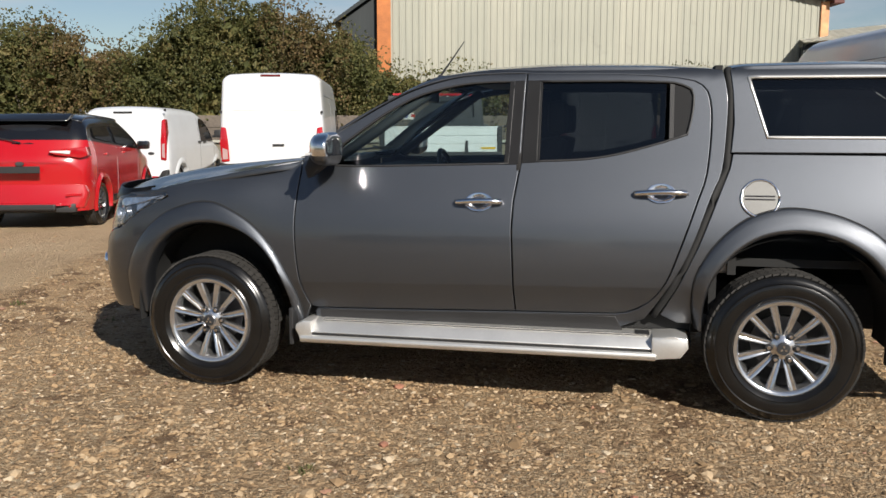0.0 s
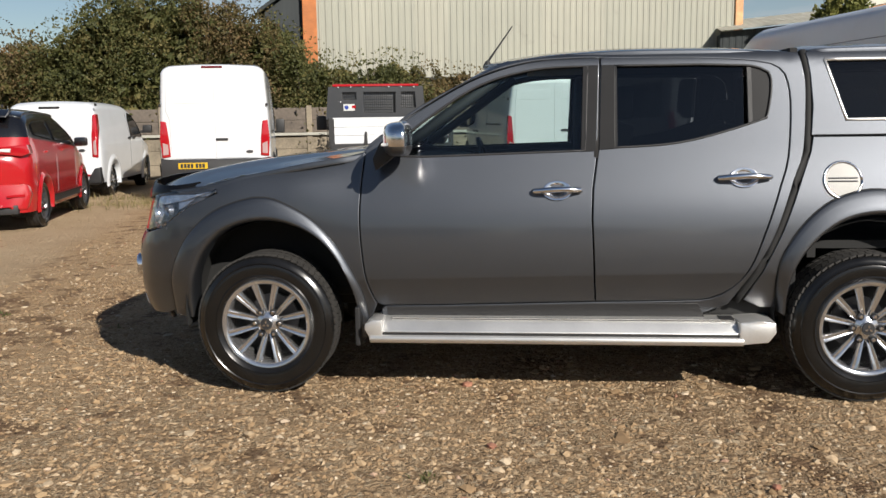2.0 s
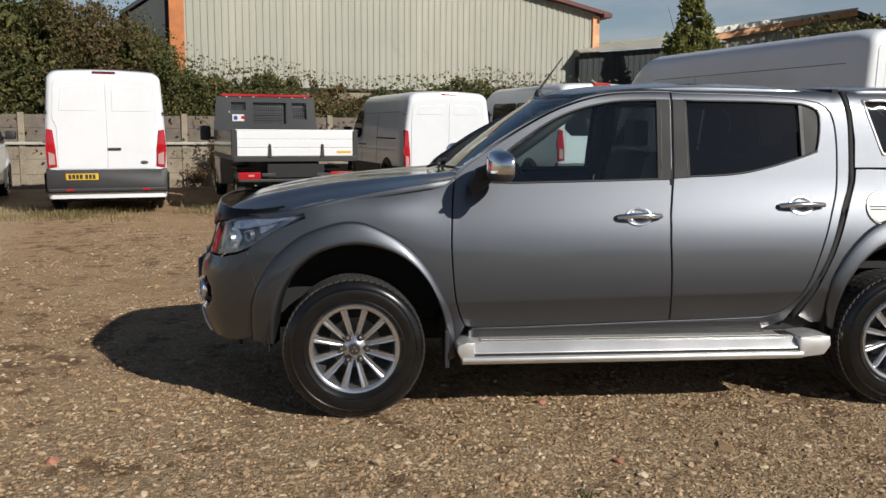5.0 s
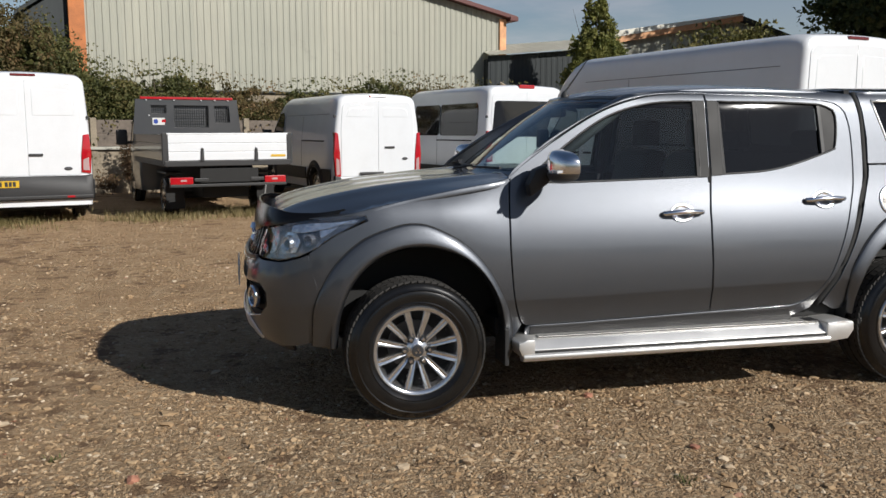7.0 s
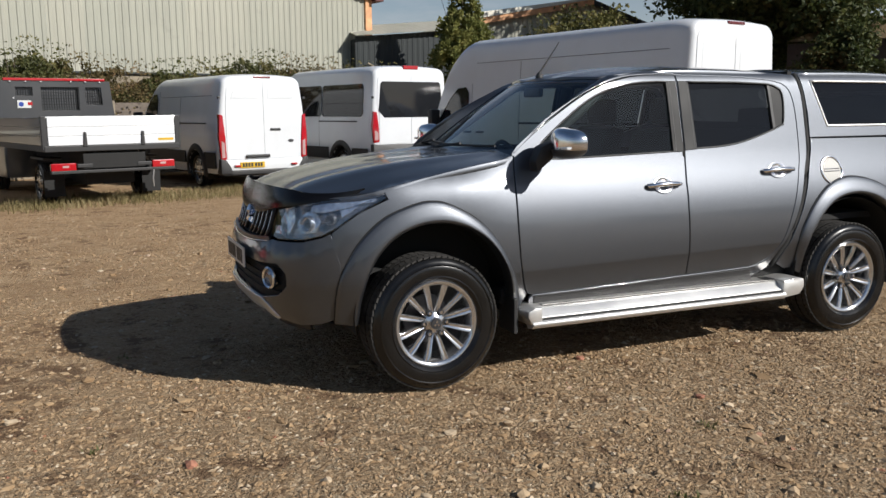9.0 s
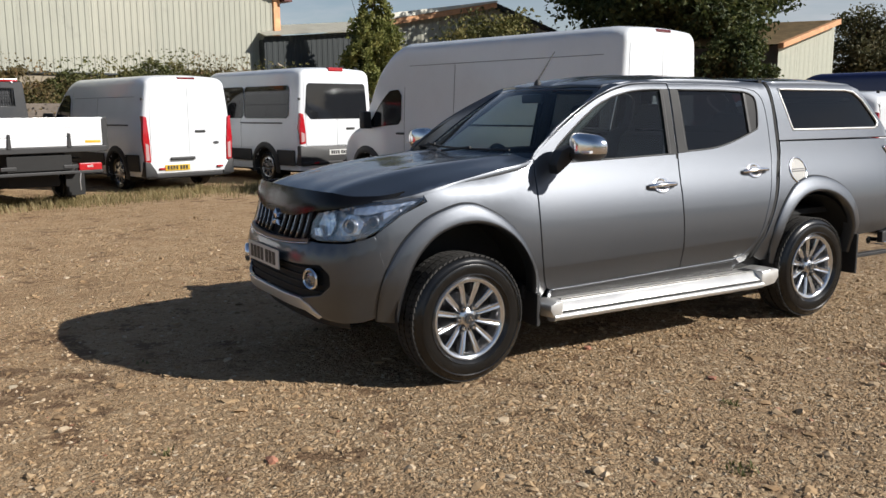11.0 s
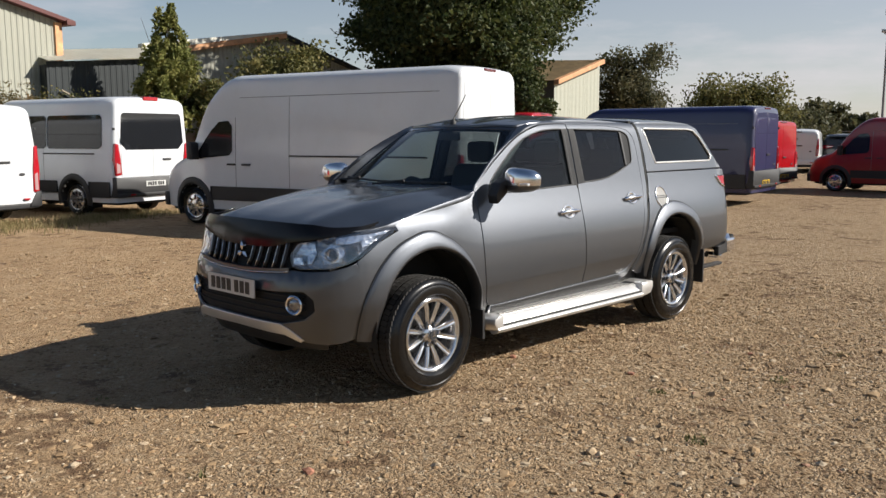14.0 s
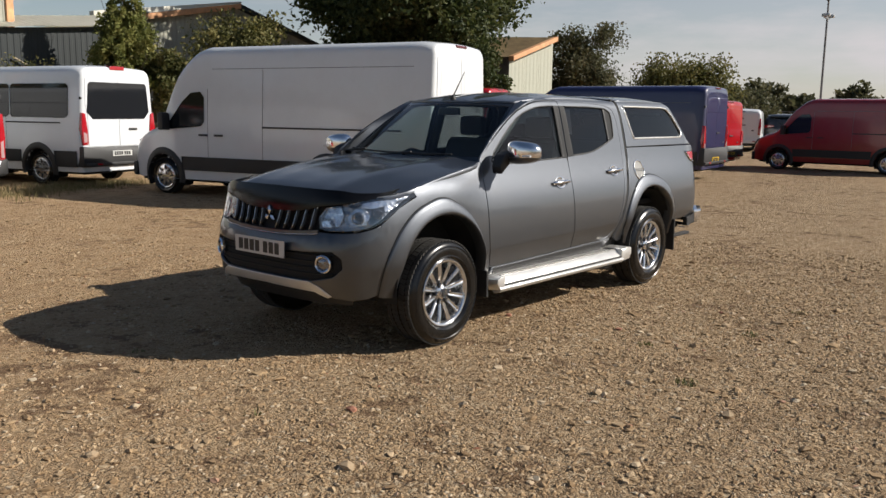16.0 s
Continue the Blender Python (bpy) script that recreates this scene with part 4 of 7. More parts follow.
    def sym(pts):
        return pts + [(-a, b) for a, b in reversed(pts) if a > 1e-6]

    e0, e1 = X(-.505), X(-.50)
    low = [(0, .512), (Y(.45), .512), (Y(.60), .545), (Y(.66), .60), (Y(.655), .665), (Y(.60), .712), (Y(.40), .700), (0, .692)]
    cover = [(0, .795), (Y(.25), .800), (Y(.46), .828), (Y(.50), .832), (Y(.58), .828), (X(-.69), .835), (X(-.60), .858), (X(-.55), .878), (e0, .72), (e0, .60), (e1, .50), (e1, .43), (X(-.62), .395), (X(-.72), .385),
             (Y(.60), .40), (Y(.52), .425), (Y(.46), .448), (0, .455)]
    skin("front_bumper", sym(cover), both(on()), M_GREY, t, holes=[sym(low)])
    skin("lower_grille", sym(low), both(on(-.030)), M_DARK, t, bev=.002, deep=.004, label="black mesh lower grille")
    for z in (.56, .60, .64, .68):
        part("grille_bar", tube([both(on(-.024))(u, z) for u in np.linspace(-Y(.6), Y(.6), 30)], .006, 5), M_DARK, t, smooth=180)
    skin("skid_plate", sym([(0, .508), (Y(.43), .508), (Y(.50), .480), (Y(.585), .415), (Y(.56), .400), (Y(.46), .440), (0, .450)]), both(on(.006)), M_STEP, t, step=.04, label="silver skid trim under the bumper")
    skin("bumper_underside", sym([(0, .452), (Y(.46), .446), (Y(.56), .41), (X(-.72), .39), (X(-.72), .335), (0, .335)]), both(on(-.07)), M_PLASTIC, t)
    # grille
    gr = new("grille")
    gr.parent = t
    gr["label"] = "black slatted grille with thin chrome lower line"
    gl = [(0, .800), (Y(.25), .805), (Y(.475), .838), (Y(.462), .90), (Y(.46), .93), (Y(.51), .985), (Y(.45), .995), (0, .998)]
    skin("grille_backing", sym(gl), both(on(-.035)), M_DARK, gr, bev=.002, deep=.004)
    for k in range(-5, 6):
        y0 = k * .082
        if k == 0:
            continue
        pts = [both(on(-.012))(math.copysign(Y(abs(y0) + (.02 if abs(k) > 0 else 0) * (z - .82) / .16), y0), z) for z in (.825, .87, .92, .965, .99)]
        part("grille_slat", tube(pts, .014, 6), M_SLAT, gr, smooth=180)
        part("slat_edge", tube([Vector(p) + Vector((-.012, .008, 0)) for p in pts], .0028, 5), M_ALLOY, gr, "thin chrome edge", smooth=180)
    part("chrome_bar", strip_bar([both(on(.004))(math.copysign(Y(abs(y)), y), .806 + .11 * y * y) for y in np.linspace(-.485, .485, 34)], .024, .016), M_ALLOYDARK, gr, "dark chrome lower bar", smooth=60)
    part("chrome_line", tube([both(on(.013))(math.copysign(Y(abs(y)), y), .797 + .11 * y * y) for y in np.linspace(-.485, .485, 34)], .003, 5), M_CHROME, gr, "thin chrome line", smooth=180)
    for k in range(3):
        a = math.pi / 2 + 2 * math.pi * k / 3
        d = Vector((0, math.cos(a), math.sin(a)))
        e = Vector((0, -math.sin(a), math.cos(a)))
        c = Vector((-.797, 0, .905))
        pts = [c + d * .004, c + d * .034 + e * .019, c + d * .066, c + d * .034 - e * .019]
        bm = bmesh.new()
        top = [bm.verts.new(p + Vector((-.012, 0, 0))) for p in pts]
        bot = [bm.verts.new(p + Vector((.03, 0, 0))) for p in pts]
        apex = bm.verts.new(c + d * .035 + Vector((-.024, 0, 0)))
        bm.faces.new(bot)
        for i in range(4):
            bm.faces.new((top[i], top[(i + 1) % 4], apex))
            bm.faces.new((top[i], top[(i + 1) % 4], bot[(i + 1) % 4], bot[i]))
        part("badge_diamond", bm, M_CHROME, gr)
    plate(t, pose(-.890, .01, .700, 0, 0, -90), .52, .111, M_PLATE, "white number plate with plain bars")

    # bonnet
    ZC = [(-.76, .990), (-.73, 1.020), (-.66, 1.082), (-.55, 1.128), (-.35, 1.175), (-.1, 1.212), (.2, 1.237), (.6, 1.262)]
    DR = [(-.76, .02), (-.64, .075), (-.38, .098), (-.24, .088), (-.03, .070), (.23, .043), (.6, .012)]

    def bon(x, y, up=0.0):
        a = min(1, abs(y) / .81)
        return x, y, interp(ZC, x) - interp(DR, x) * a**2.6 + .012 * math.exp(-((abs(y) - .47) / .10)**2) - .006 * math.exp(-(y / .2)**2) + up
    half = [(.585, 0), (.575, .4), (.545, .755), (.40, .79), (.232, .803), (-.026, .812), (-.2, .822), (-.30, .815), (-.42, .795), (-.53, .752), (-.64, .665), (-.71, .50), (-.748, .25), (-.756, 0)]
    loop = half + [(a, -b) for a, b in reversed(half) if b > 0]
    bn = skin("bonnet", loop, bon, M_GREY, t, deep=.03)
    lead = [(-.36, .775), (-.46, .765), (-.545, .73), (-.65, .645), (-.72, .49), (-.757, .25), (-.766, 0)]
    edge = catmull(lead, .04)
    edge = edge + [(a, -b) for a, b in reversed(edge) if b > .001]
    rows = []
    for a, b in edge:
        z0 = bon(a, b)[2]
        rise = max(.016, (1.106 - .010 * (b / .7)**2 - z0) * (1 - ease(.56, .79, abs(b))) + .02 * ease(.56, .79, abs(b)))
        row = [(a - .030 + .034 * max(0.0, f)**1.6, b, z0 - .022 + (rise + .022) * f) for f in (-.12, .12, .36, .58, .78, .93, 1.0)]
        row += [(a + .011, b, z0 + rise - .001), (a + .008, b, z0 + rise - .010), (a - .010, b, z0 + rise * .55)]
        rows.append(row)
    strip(rows, M_GUARD, "bug_deflector", t, label="smoked black bonnet guard")

    # roof and canopy roof
    ZR = [(1.02, 1.672), (1.15, 1.712), (1.29, 1.738), (1.5, 1.762), (1.9, 1.778), (2.3, 1.772), (2.7, 1.748)]

    def roof(x, y):
        return x, y, interp(ZR, x) - .040 * (abs(y) / .60)**2.4 + .006 * math.cos(y * 2 * math.pi / .30) * max(0, 1 - abs(y) / .5)
    rl = [(1.085, 0), (1.105, .25), (1.20, .545), (1.29, .572), (1.5, .595), (1.9, .606), (2.3, .604), (2.69, .592)]
    skin("roof", rl + [(2.70, 0)] + [(a, -b) for a, b in reversed(rl) if b > 0], roof, M_GREY, t, deep=.03)
    ZK = [(2.7, 1.752), (2.8, 1.768), (3.2, 1.772), (3.65, 1.758), (3.80, 1.715)]

    def croof(x, y):
        return x, y, interp(ZK, x) - .042 * (abs(y) / .62)**2.6
    kl = [(2.728, 0), (2.728, .595), (2.8, .615), (3.2, .618), (3.62, .613), (3.76, .60), (3.80, .55), (3.82, 0)]
    skin("canopy_roof", kl + [(a, -b) for a, b in reversed(kl) if b > 0], croof, M_GREY, t, deep=.03)
    part("canopy_spoiler", box(3.74, 4.02, -.50, .50, 1.715, 1.745, .012, pose(0, 0, 0, 0, 2, 0)), M_STEP, t, "silver canopy rear spoiler", smooth=40)
    part("canopy_spoiler_end", prism([(3.80, 1.70), (4.03, 1.735), (4.12, 1.36), (4.06, 1.34)], .46, .52, 'XZ', .01), M_STEP, t)
    # canopy tailgate glass and bed tailgate
    bm = bmesh.new()
    vs = [bm.verts.new(p) for p in ((3.80, -.56, 1.70), (3.80, .56, 1.70), (4.12, .70, 1.31), (4.12, -.70, 1.31))]
    bm.faces.new(vs)
    bmesh.ops.solidify(bm, geom=bm.faces[:], thickness=.02)
    part("canopy_rear_glass", bm, M_VANGLASS, t)
    part("tailgate", box(4.13, 4.185, -.70, .70, .60, 1.285, .015), M_GREY, t, smooth=40)
    part("rear_bumper", prism([(-.86, .50), (.86, .50), (.86, .62), (.80, .66), (-.80, .66), (-.86, .62)], 4.06, 4.22, 'YZ', .02), M_CHROME, t, "chrome rear step bumper", smooth=40)
    part("bumper_end", prism([(3.90, .47), (4.16, .50), (4.22, .60), (4.20, .66), (4.02, .575), (3.90, .56)], -.85, -.80, 'XZ', .01), M_PLASTIC, t)
    part("tow_bar", box(3.60, 4.08, -.80, -.74, .365, .395, .006), M_PLASTIC, t)
    part("exhaust_tip", tube([(3.95, -.70, .47), (4.10, -.76, .45)], .03, 12), M_CHROME, t)

    # windscreen
    def ws(u, v):
        w = .735 + (.560 - .735) * v
        x = .655 + (1.205 - .655) * v - .135 * (1 - u * u) * (1 - .25 * v)
        z = 1.262 + (1.672 - 1.262) * v + .020 * math.sin(math.pi * v) + (.018 * v - .016 * (1 - v)) * (1 - u * u)
        return x, u * w, z
    skin("windscreen", [(-.985, .0), (.985, .0), (.985, 1.0), (-.985, 1.0)], ws, M_GLASS, t, step=.12, bev=.004, deep=.006, label="clear windscreen", flip=-1.0)
    for sg in (-1, 1):
        rows = []
        for k in range(15):
            v = k / 14
            p0 = Vector(ws(sg * .995, v)) + Vector((0, 0, .002))
            zz = 1.276 + (1.700 - 1.276) * v
            xe = float(np.interp(zz, [p[1] for p in roof_edge[:40] if p[0] < 1.45], [p[0] for p in roof_edge[:40] if p[0] < 1.45]))
            p2 = Vector(hull(X(xe), zz, -.004))
            p2.y *= -sg
            p1 = (p0 + p2) / 2 + Vector((-.012, sg * .010, .012))
            rows.append([p0, p1, p2])
        strip(rows, M_GREY, "front_pillar", t)
    for u0, u1, v0, v1 in ((-1, -.96, -.02, 1.02), (.96, 1, -.02, 1.02), (-1, 1, .945, 1.03), (-1, 1, -.05, .035)):
        skin("screen_border", [(u0, v0), (u1, v0), (u1, v1), (u0, v1)], lambda u, v: tuple(Vector(ws(u, v)) + Vector((-.002, 0, .002))), M_BLACKPAINT, t, step=.1, bev=.003, deep=.01, flip=-1.0)
    bm = bmesh.new()
    r0 = [bm.verts.new(Vector(ws(u, -.03)) + Vector((0, 0, .0))) for u in np.linspace(-1, 1, 20)]
    r1 = [bm.verts.new(Vector((ws(u, -.03)[0] - .11, ws(u, 0)[1], bon(min(.57, ws(u, -.03)[0] - .11), ws(u, 0)[1])[2] - .012))) for u in np.linspace(-1, 1, 20)]
    for i in range(19):
        bm.faces.new((r0[i], r0[i + 1], r1[i + 1], r1[i]))
    part("cowl", bm, M_PLASTIC, t, "black plastic cowl", smooth=60)
    for y0, y1 in ((-.45, .18), (.15, .68)):
        pts = [Vector(ws(y / .72, .04)) + Vector((-.03, 0, .018)) for y in np.linspace(y0, y1, 8)]
        part("wiper", tube(pts, .008, 6), M_PLASTIC, t)
        part("wiper_arm", tube([pts[-1] + Vector((-.06, .02, -.02)), pts[4] + Vector((-.008, 0, .012))], .009, 6), M_PLASTIC, t)
    # aerial
    an = new("aerial")
    an.parent = t
    part("base", lathe([(.028, 1.735), (.024, 1.755), (.012, 1.775), (.002, 1.78)], 16, 'Z'), M_PLASTIC, an).location = (1.12, .0, -.035)
    part("rod", tube([(1.12, 0, 1.735), (1.19, 0, 1.83), (1.265, 0, 1.935)], [.007, .005, .003], 8), M_PLASTIC, an)

    # cabin
    cab = new("cabin")
    cab.parent = t
    part("floor_pan", box(.45, 2.66, -.76, .76, .40, .50, .02), M_DARK, cab)
    part("dashboard", prism([(.62, .75), (1.0, .75), (1.08, .95), (1.05, 1.12), (.98, 1.185), (.66, 1.20), (.55, 1.12)], -.74, .74, 'XZ', .03), M_CABIN, cab, "dark grey dashboard", smooth=40)
    sw = tube([(1.10 - .06 * math.sin(a) * 1, .38 + .18 * math.cos(a), 1.10 + .18 * math.sin(a)) for a in [2 * math.pi * k / 24 for k in range(25)]], .016, 8)
    part("steering_wheel", sw, M_PLASTIC, cab, smooth=180)
    part("steering_boss", box(1.06, 1.13, .31, .45, 1.05, 1.14, .02), M_PLASTIC, cab)
    part("mirror_inside", box(1.06, 1.09, -.11, .11, 1.58, 1.64, .012), M_PLASTIC, cab)
    for sx0, sy in ((1.45, -.37), (1.45, .37)):
        part("seat_base", box(sx0 - .26, sx0 + .26, sy - .24, sy + .24, .62, .82, .06), M_CABIN, cab, smooth=50)
        part("seat_back", prism([(sx0 + .16, .78), (sx0 + .30, .78), (sx0 + .46, 1.36), (sx0 + .36, 1.38), (sx0 + .30, 1.34)], sy - .23, sy + .23, 'XZ', .035), M_CABIN, cab, smooth=50)
        part("headrest", box(sx0 + .36, sx0 + .46, sy - .13, sy + .13, 1.39, 1.57, .04), M_CABIN, cab, smooth=50)
    part("rear_bench", box(2.05, 2.52, -.66, .66, .62, .84, .06), M_CABIN, cab, smooth=50)
    part("rear_backrest", prism([(2.42, .80), (2.56, .80), (2.62, 1.34), (2.52, 1.36)], -.66, .66, 'XZ', .03), M_CABIN, cab, smooth=50)
    for y in (-.42, .42):
        part("headrest", box(2.52, 2.61, y - .13, y + .13, 1.37, 1.50, .035), M_CABIN, cab, smooth=50)
    # rear wall of the cab with its window
    bm = bmesh.new()
    add_box(bm, 2.655, 2.69, -.74, .74, .45, 1.30)
    add_box(bm, 2.655, 2.69, -.60, -.50, 1.30, 1.70)
    add_box(bm, 2.655, 2.69, .50, .60, 1.30, 1.70)
    add_box(bm, 2.655, 2.69, -.60, .60, 1.64, 1.735)
    part("back_panel", bm, M_DARK, cab)
    part("headliner", box(1.35, 2.66, -.56, .56, 1.675, 1.695, .005), M_LINER, cab)
    for y in (-1, 1):
        bm = tube([(.70, y * .70, 1.26), (1.0, y * .655, 1.47), (1.27, y * .60, 1.66)], .028, 8)
        part("pillar_trim", bm, M_CABIN, cab, smooth=180)
        bm = tube([(1.69, y * .74, 1.2), (1.70, y * .60, 1.66)], .04, 8)
        part("pillar_trim", bm, M_CABIN, cab, smooth=180)
        for x0, x1 in ((.60, 1.66), (1.72, 2.40)):
            part("door_card", box(x0, x1, y * .775, y * .72, .52, 1.20, .02), M_CABIN, cab, smooth=50)
    # bed floor, canopy inside, chassis
    part("load_floor", box(2.74, 4.10, -.70, .70, .74, .78), M_DARK, t)
    part("bed_front", box(2.74, 2.78, -.74, .74, .70, 1.29), M_DARK, t)
    part("canopy_front_frame", box(2.745, 2.765, -.60, .60, 1.29, 1.40), M_DARK, t)
    part("chassis", box(-.70, 4.05, -.42, .42, .38, .62, .03), M_DARK, t)
    part("engine_block", box(-.55, .55, -.55, .55, .45, 1.04, .05), M_DARK, t)
    part("sump", box(.3, .9, -.3, .3, .27, .40, .03), M_DARK, t)
    part("front_axle", tube([(0, -.75, .37), (0, .75, .37)], .05, 10), M_DARK, t)
    part("rear_axle", tube([(3, -.75, .37), (3, .75, .37)], .06, 10), M_DARK, t)
    part("differential", box(2.86, 3.14, -.12, .16, .25, .50, .06), M_DARK, t, smooth=50)
    part("brake_hose_bracket", box(2.62, 2.76, -.70, -.62, .70, .80, .01), M_STEEL, t)
    for x in (0.0, 3.0):
        wheel(t, pose(x, -.775, .37), .372, .232, .245, 12, label="silver multi-spoke alloy wheel with black tyre")
        wheel(t, pose(x, .775, .37, 0, 0, 180), .372, .232, .245, 12, label="silver multi-spoke alloy wheel with black tyre")
    return t


def strip_bar(points, height, depth):
    """A flat bar bent along the points."""
    bm = bmesh.new()
    pts = [Vector(p) for p in points]
    rings = []
    for i, p in enumerate(pts):
        d = (pts[min(i + 1, len(pts) - 1)] - pts[max(i - 1, 0)]).normalized()
        n = Vector((0, 0, 1)).cross(d).normalized()
        if n.x > 0:
            n = -n
        rings.append([bm.verts.new(p + n * a + Vector((0, 0, b))) for a, b in ((depth * .4, height * .5), (depth * .5, 0), (depth * .4, -height * .5), (-depth * .5, -height * .5), (-depth * .5, height * .5))])
    for a, b in zip(rings, rings[1:]):
        for k in range(5):
            bm.faces.new((a[k], a[(k + 1) % 5], b[(k + 1) % 5], b[k]))
    bm.faces.new(rings[0])
    bm.faces.new(rings[-1])
    return bm


def facetted(name, color, rough, scale, strength):
    """Pressed lamp reflector: bright metal broken into small facets."""
    n = Nodes(name)
    tone = n.noise(22, 3)
    n.set(color=n.ramp(tone, (0.35, tuple(c * .55 for c in color)), (0.65, color)), metal=0.9, rough=rough)
    n.bump(n.voronoi(scale), strength, 0.02)
    return n.mat


M_LAMPDARK = facetted("lamp_housing", (0.30, 0.31, 0.34), 0.20, 34, 0.35)
M_SATIN = plain("satin_charcoal_trim", (0.011, 0.011, 0.012), 0.50, metal=0.0, spec=0.18)
M_SLAT = plain("black_chrome_slat", (0.022, 0.022, 0.025), 0.28, metal=0.5)
M_BOWL = facetted("bright_reflector", (0.86, 0.88, 0.92), 0.18, 24, 0.25)
M_GUARD = plain("smoked_acrylic", (0.004, 0.004, 0.005), 0.20, var=0.1, spec=0.25)
M_LENS = dark_glass("clear_lamp_cover", (0.88, 0.90, 0.93), 0.01, 0.14)
M_CABIN = plain("charcoal_cabin_trim", (0.02573, 0.02573, 0.02719), 0.75, var=0.2)
M_LINER = plain("grey_headliner", (0.2205, 0.2131, 0.1985), 0.9)
pickup()


# ---------------------------------------------------------------- vans and cars
class Shell:
    """A vehicle's outer form: y runs forward from the rear bumper, x to its right."""
    def __init__(self, length, width, top, plan, zb=.30, corner=.17, tumble=.085, waist=.95):
        self.L, self.W, self.top, self.plan, self.zb, self.corner, self.tumble, self.waist = length, width, top, plan, zb, corner, tumble, waist
        self.H = max(z for _, z in top)

    def half(self, y, z):
        k = max(0, (z - self.waist) / (self.H - self.waist))
        b = max(0, (self.waist - .25 - z) / .6)
        return self.W / 2 * interp(self.plan, y) * (1 - self.tumble * k**1.6 - .05 * b * b)

    def side(self, sg, out=0.0):
        return lambda y, z: (sg * (self.half(y, z) + out), y, z)

    def ring(self, y, shrink=0.0):
        zt = interp(self.top, y) - shrink
        r = min(self.corner, (zt - self.zb) * .4)
        pts = []
        n = max(10, int((zt - r - self.zb) / .085))
        n = 20
        for i in range(n + 1):
            z = self.zb + (zt - r - self.zb) * i / n
            pts.append((self.half(y, z) - shrink, z))
        w0 = self.half(y, zt - r) - shrink
        for i in range(1, 7):
            a = math.pi / 2 * i / 6
            pts.append((w0 - r * 1.25 * (1 - math.cos(a)), zt - r + r * math.sin(a)))
        xe = pts[-1][0]
        crown = .025
        for i in range(1, 4):
            pts.append((xe * (1 - i / 3), zt + crown * (1 - (1 - i / 3)**2)))
        return pts + [(-x, z) for x, z in reversed(pts[:-1])]

    def body(self, parent, material, wheels, arch, name="body", y0=0.0, y1=None, step=.09):
        bm = bmesh.new()
        y1 = self.L if y1 is None else y1
        n = int((y1 - y0) / step)
        ys = [(y0, .05), (y0 + .012, .022), (y0 + .035, .004)] + [(y0 + .07 + (y1 - y0 - .11) * i / n, 0) for i in range(n + 1)] + [(y1 - .012, .012), (y1, .05)]
        rows = [[bm.verts.new((x, y, z)) for x, z in self.ring(y, s)] for y, s in ys]
        for a, b in zip(rows, rows[1:]):
            for i in range(len(a) - 1):
                c = [(p.co.y, p.co.z) for p in (a[i], a[i + 1], b[i + 1], b[i])]
                cy, cz = sum(p[0] for p in c) / 4, sum(p[1] for p in c) / 4
                if abs(a[i].co.x) > self.W * .3 and any(math.hypot(cy - wy, cz - wz) < arch for wy, wz in wheels):
                    continue
                bm.faces.new((a[i], a[i + 1], b[i + 1], b[i]))
            bm.faces.new((a[0], b[0], b[-1], a[-1]))
        bm.faces.new(rows[0])
        bm.faces.new(list(reversed(rows[-1])))
        return part(name, bm, material, parent, smooth=40)


def arch_trim(parent, shell, sg, wy, wz, r, material, width=.085):
    rows = []
    for k in range(25):
        a = radians(-14 + 208 * k / 24)
        row = []
        for w, o in ((width + .03, .003), (width * .7, .030), (0.0, .034), (-.016, .018), (-.016, -.12)):
            y, z = wy + (r + w) * math.cos(a), wz + (r + w) * math.sin(a)
            row.append((sg * (shell.half(y, max(.3, z)) + o), y, z))
        rows.append(row)
    strip(rows, material, "arch_trim", parent)


def arch_well(parent, shell, sg, wy, wz, r):
    bm = bmesh.new()
    prev = None
    x1 = shell.W / 2 - .03
    for k in range(15):
        a = radians(-25 + 230 * k / 14)
        cur = [bm.verts.new((sg * x, wy + r * math.cos(a), wz + r * math.sin(a))) for x in (x1, x1 - .34)]
        if prev:
            bm.faces.new((prev[0], prev[1], cur[1], cur[0]))
        prev = cur
    n = 15
    part("wheel_well", bm, M_DARK, parent)


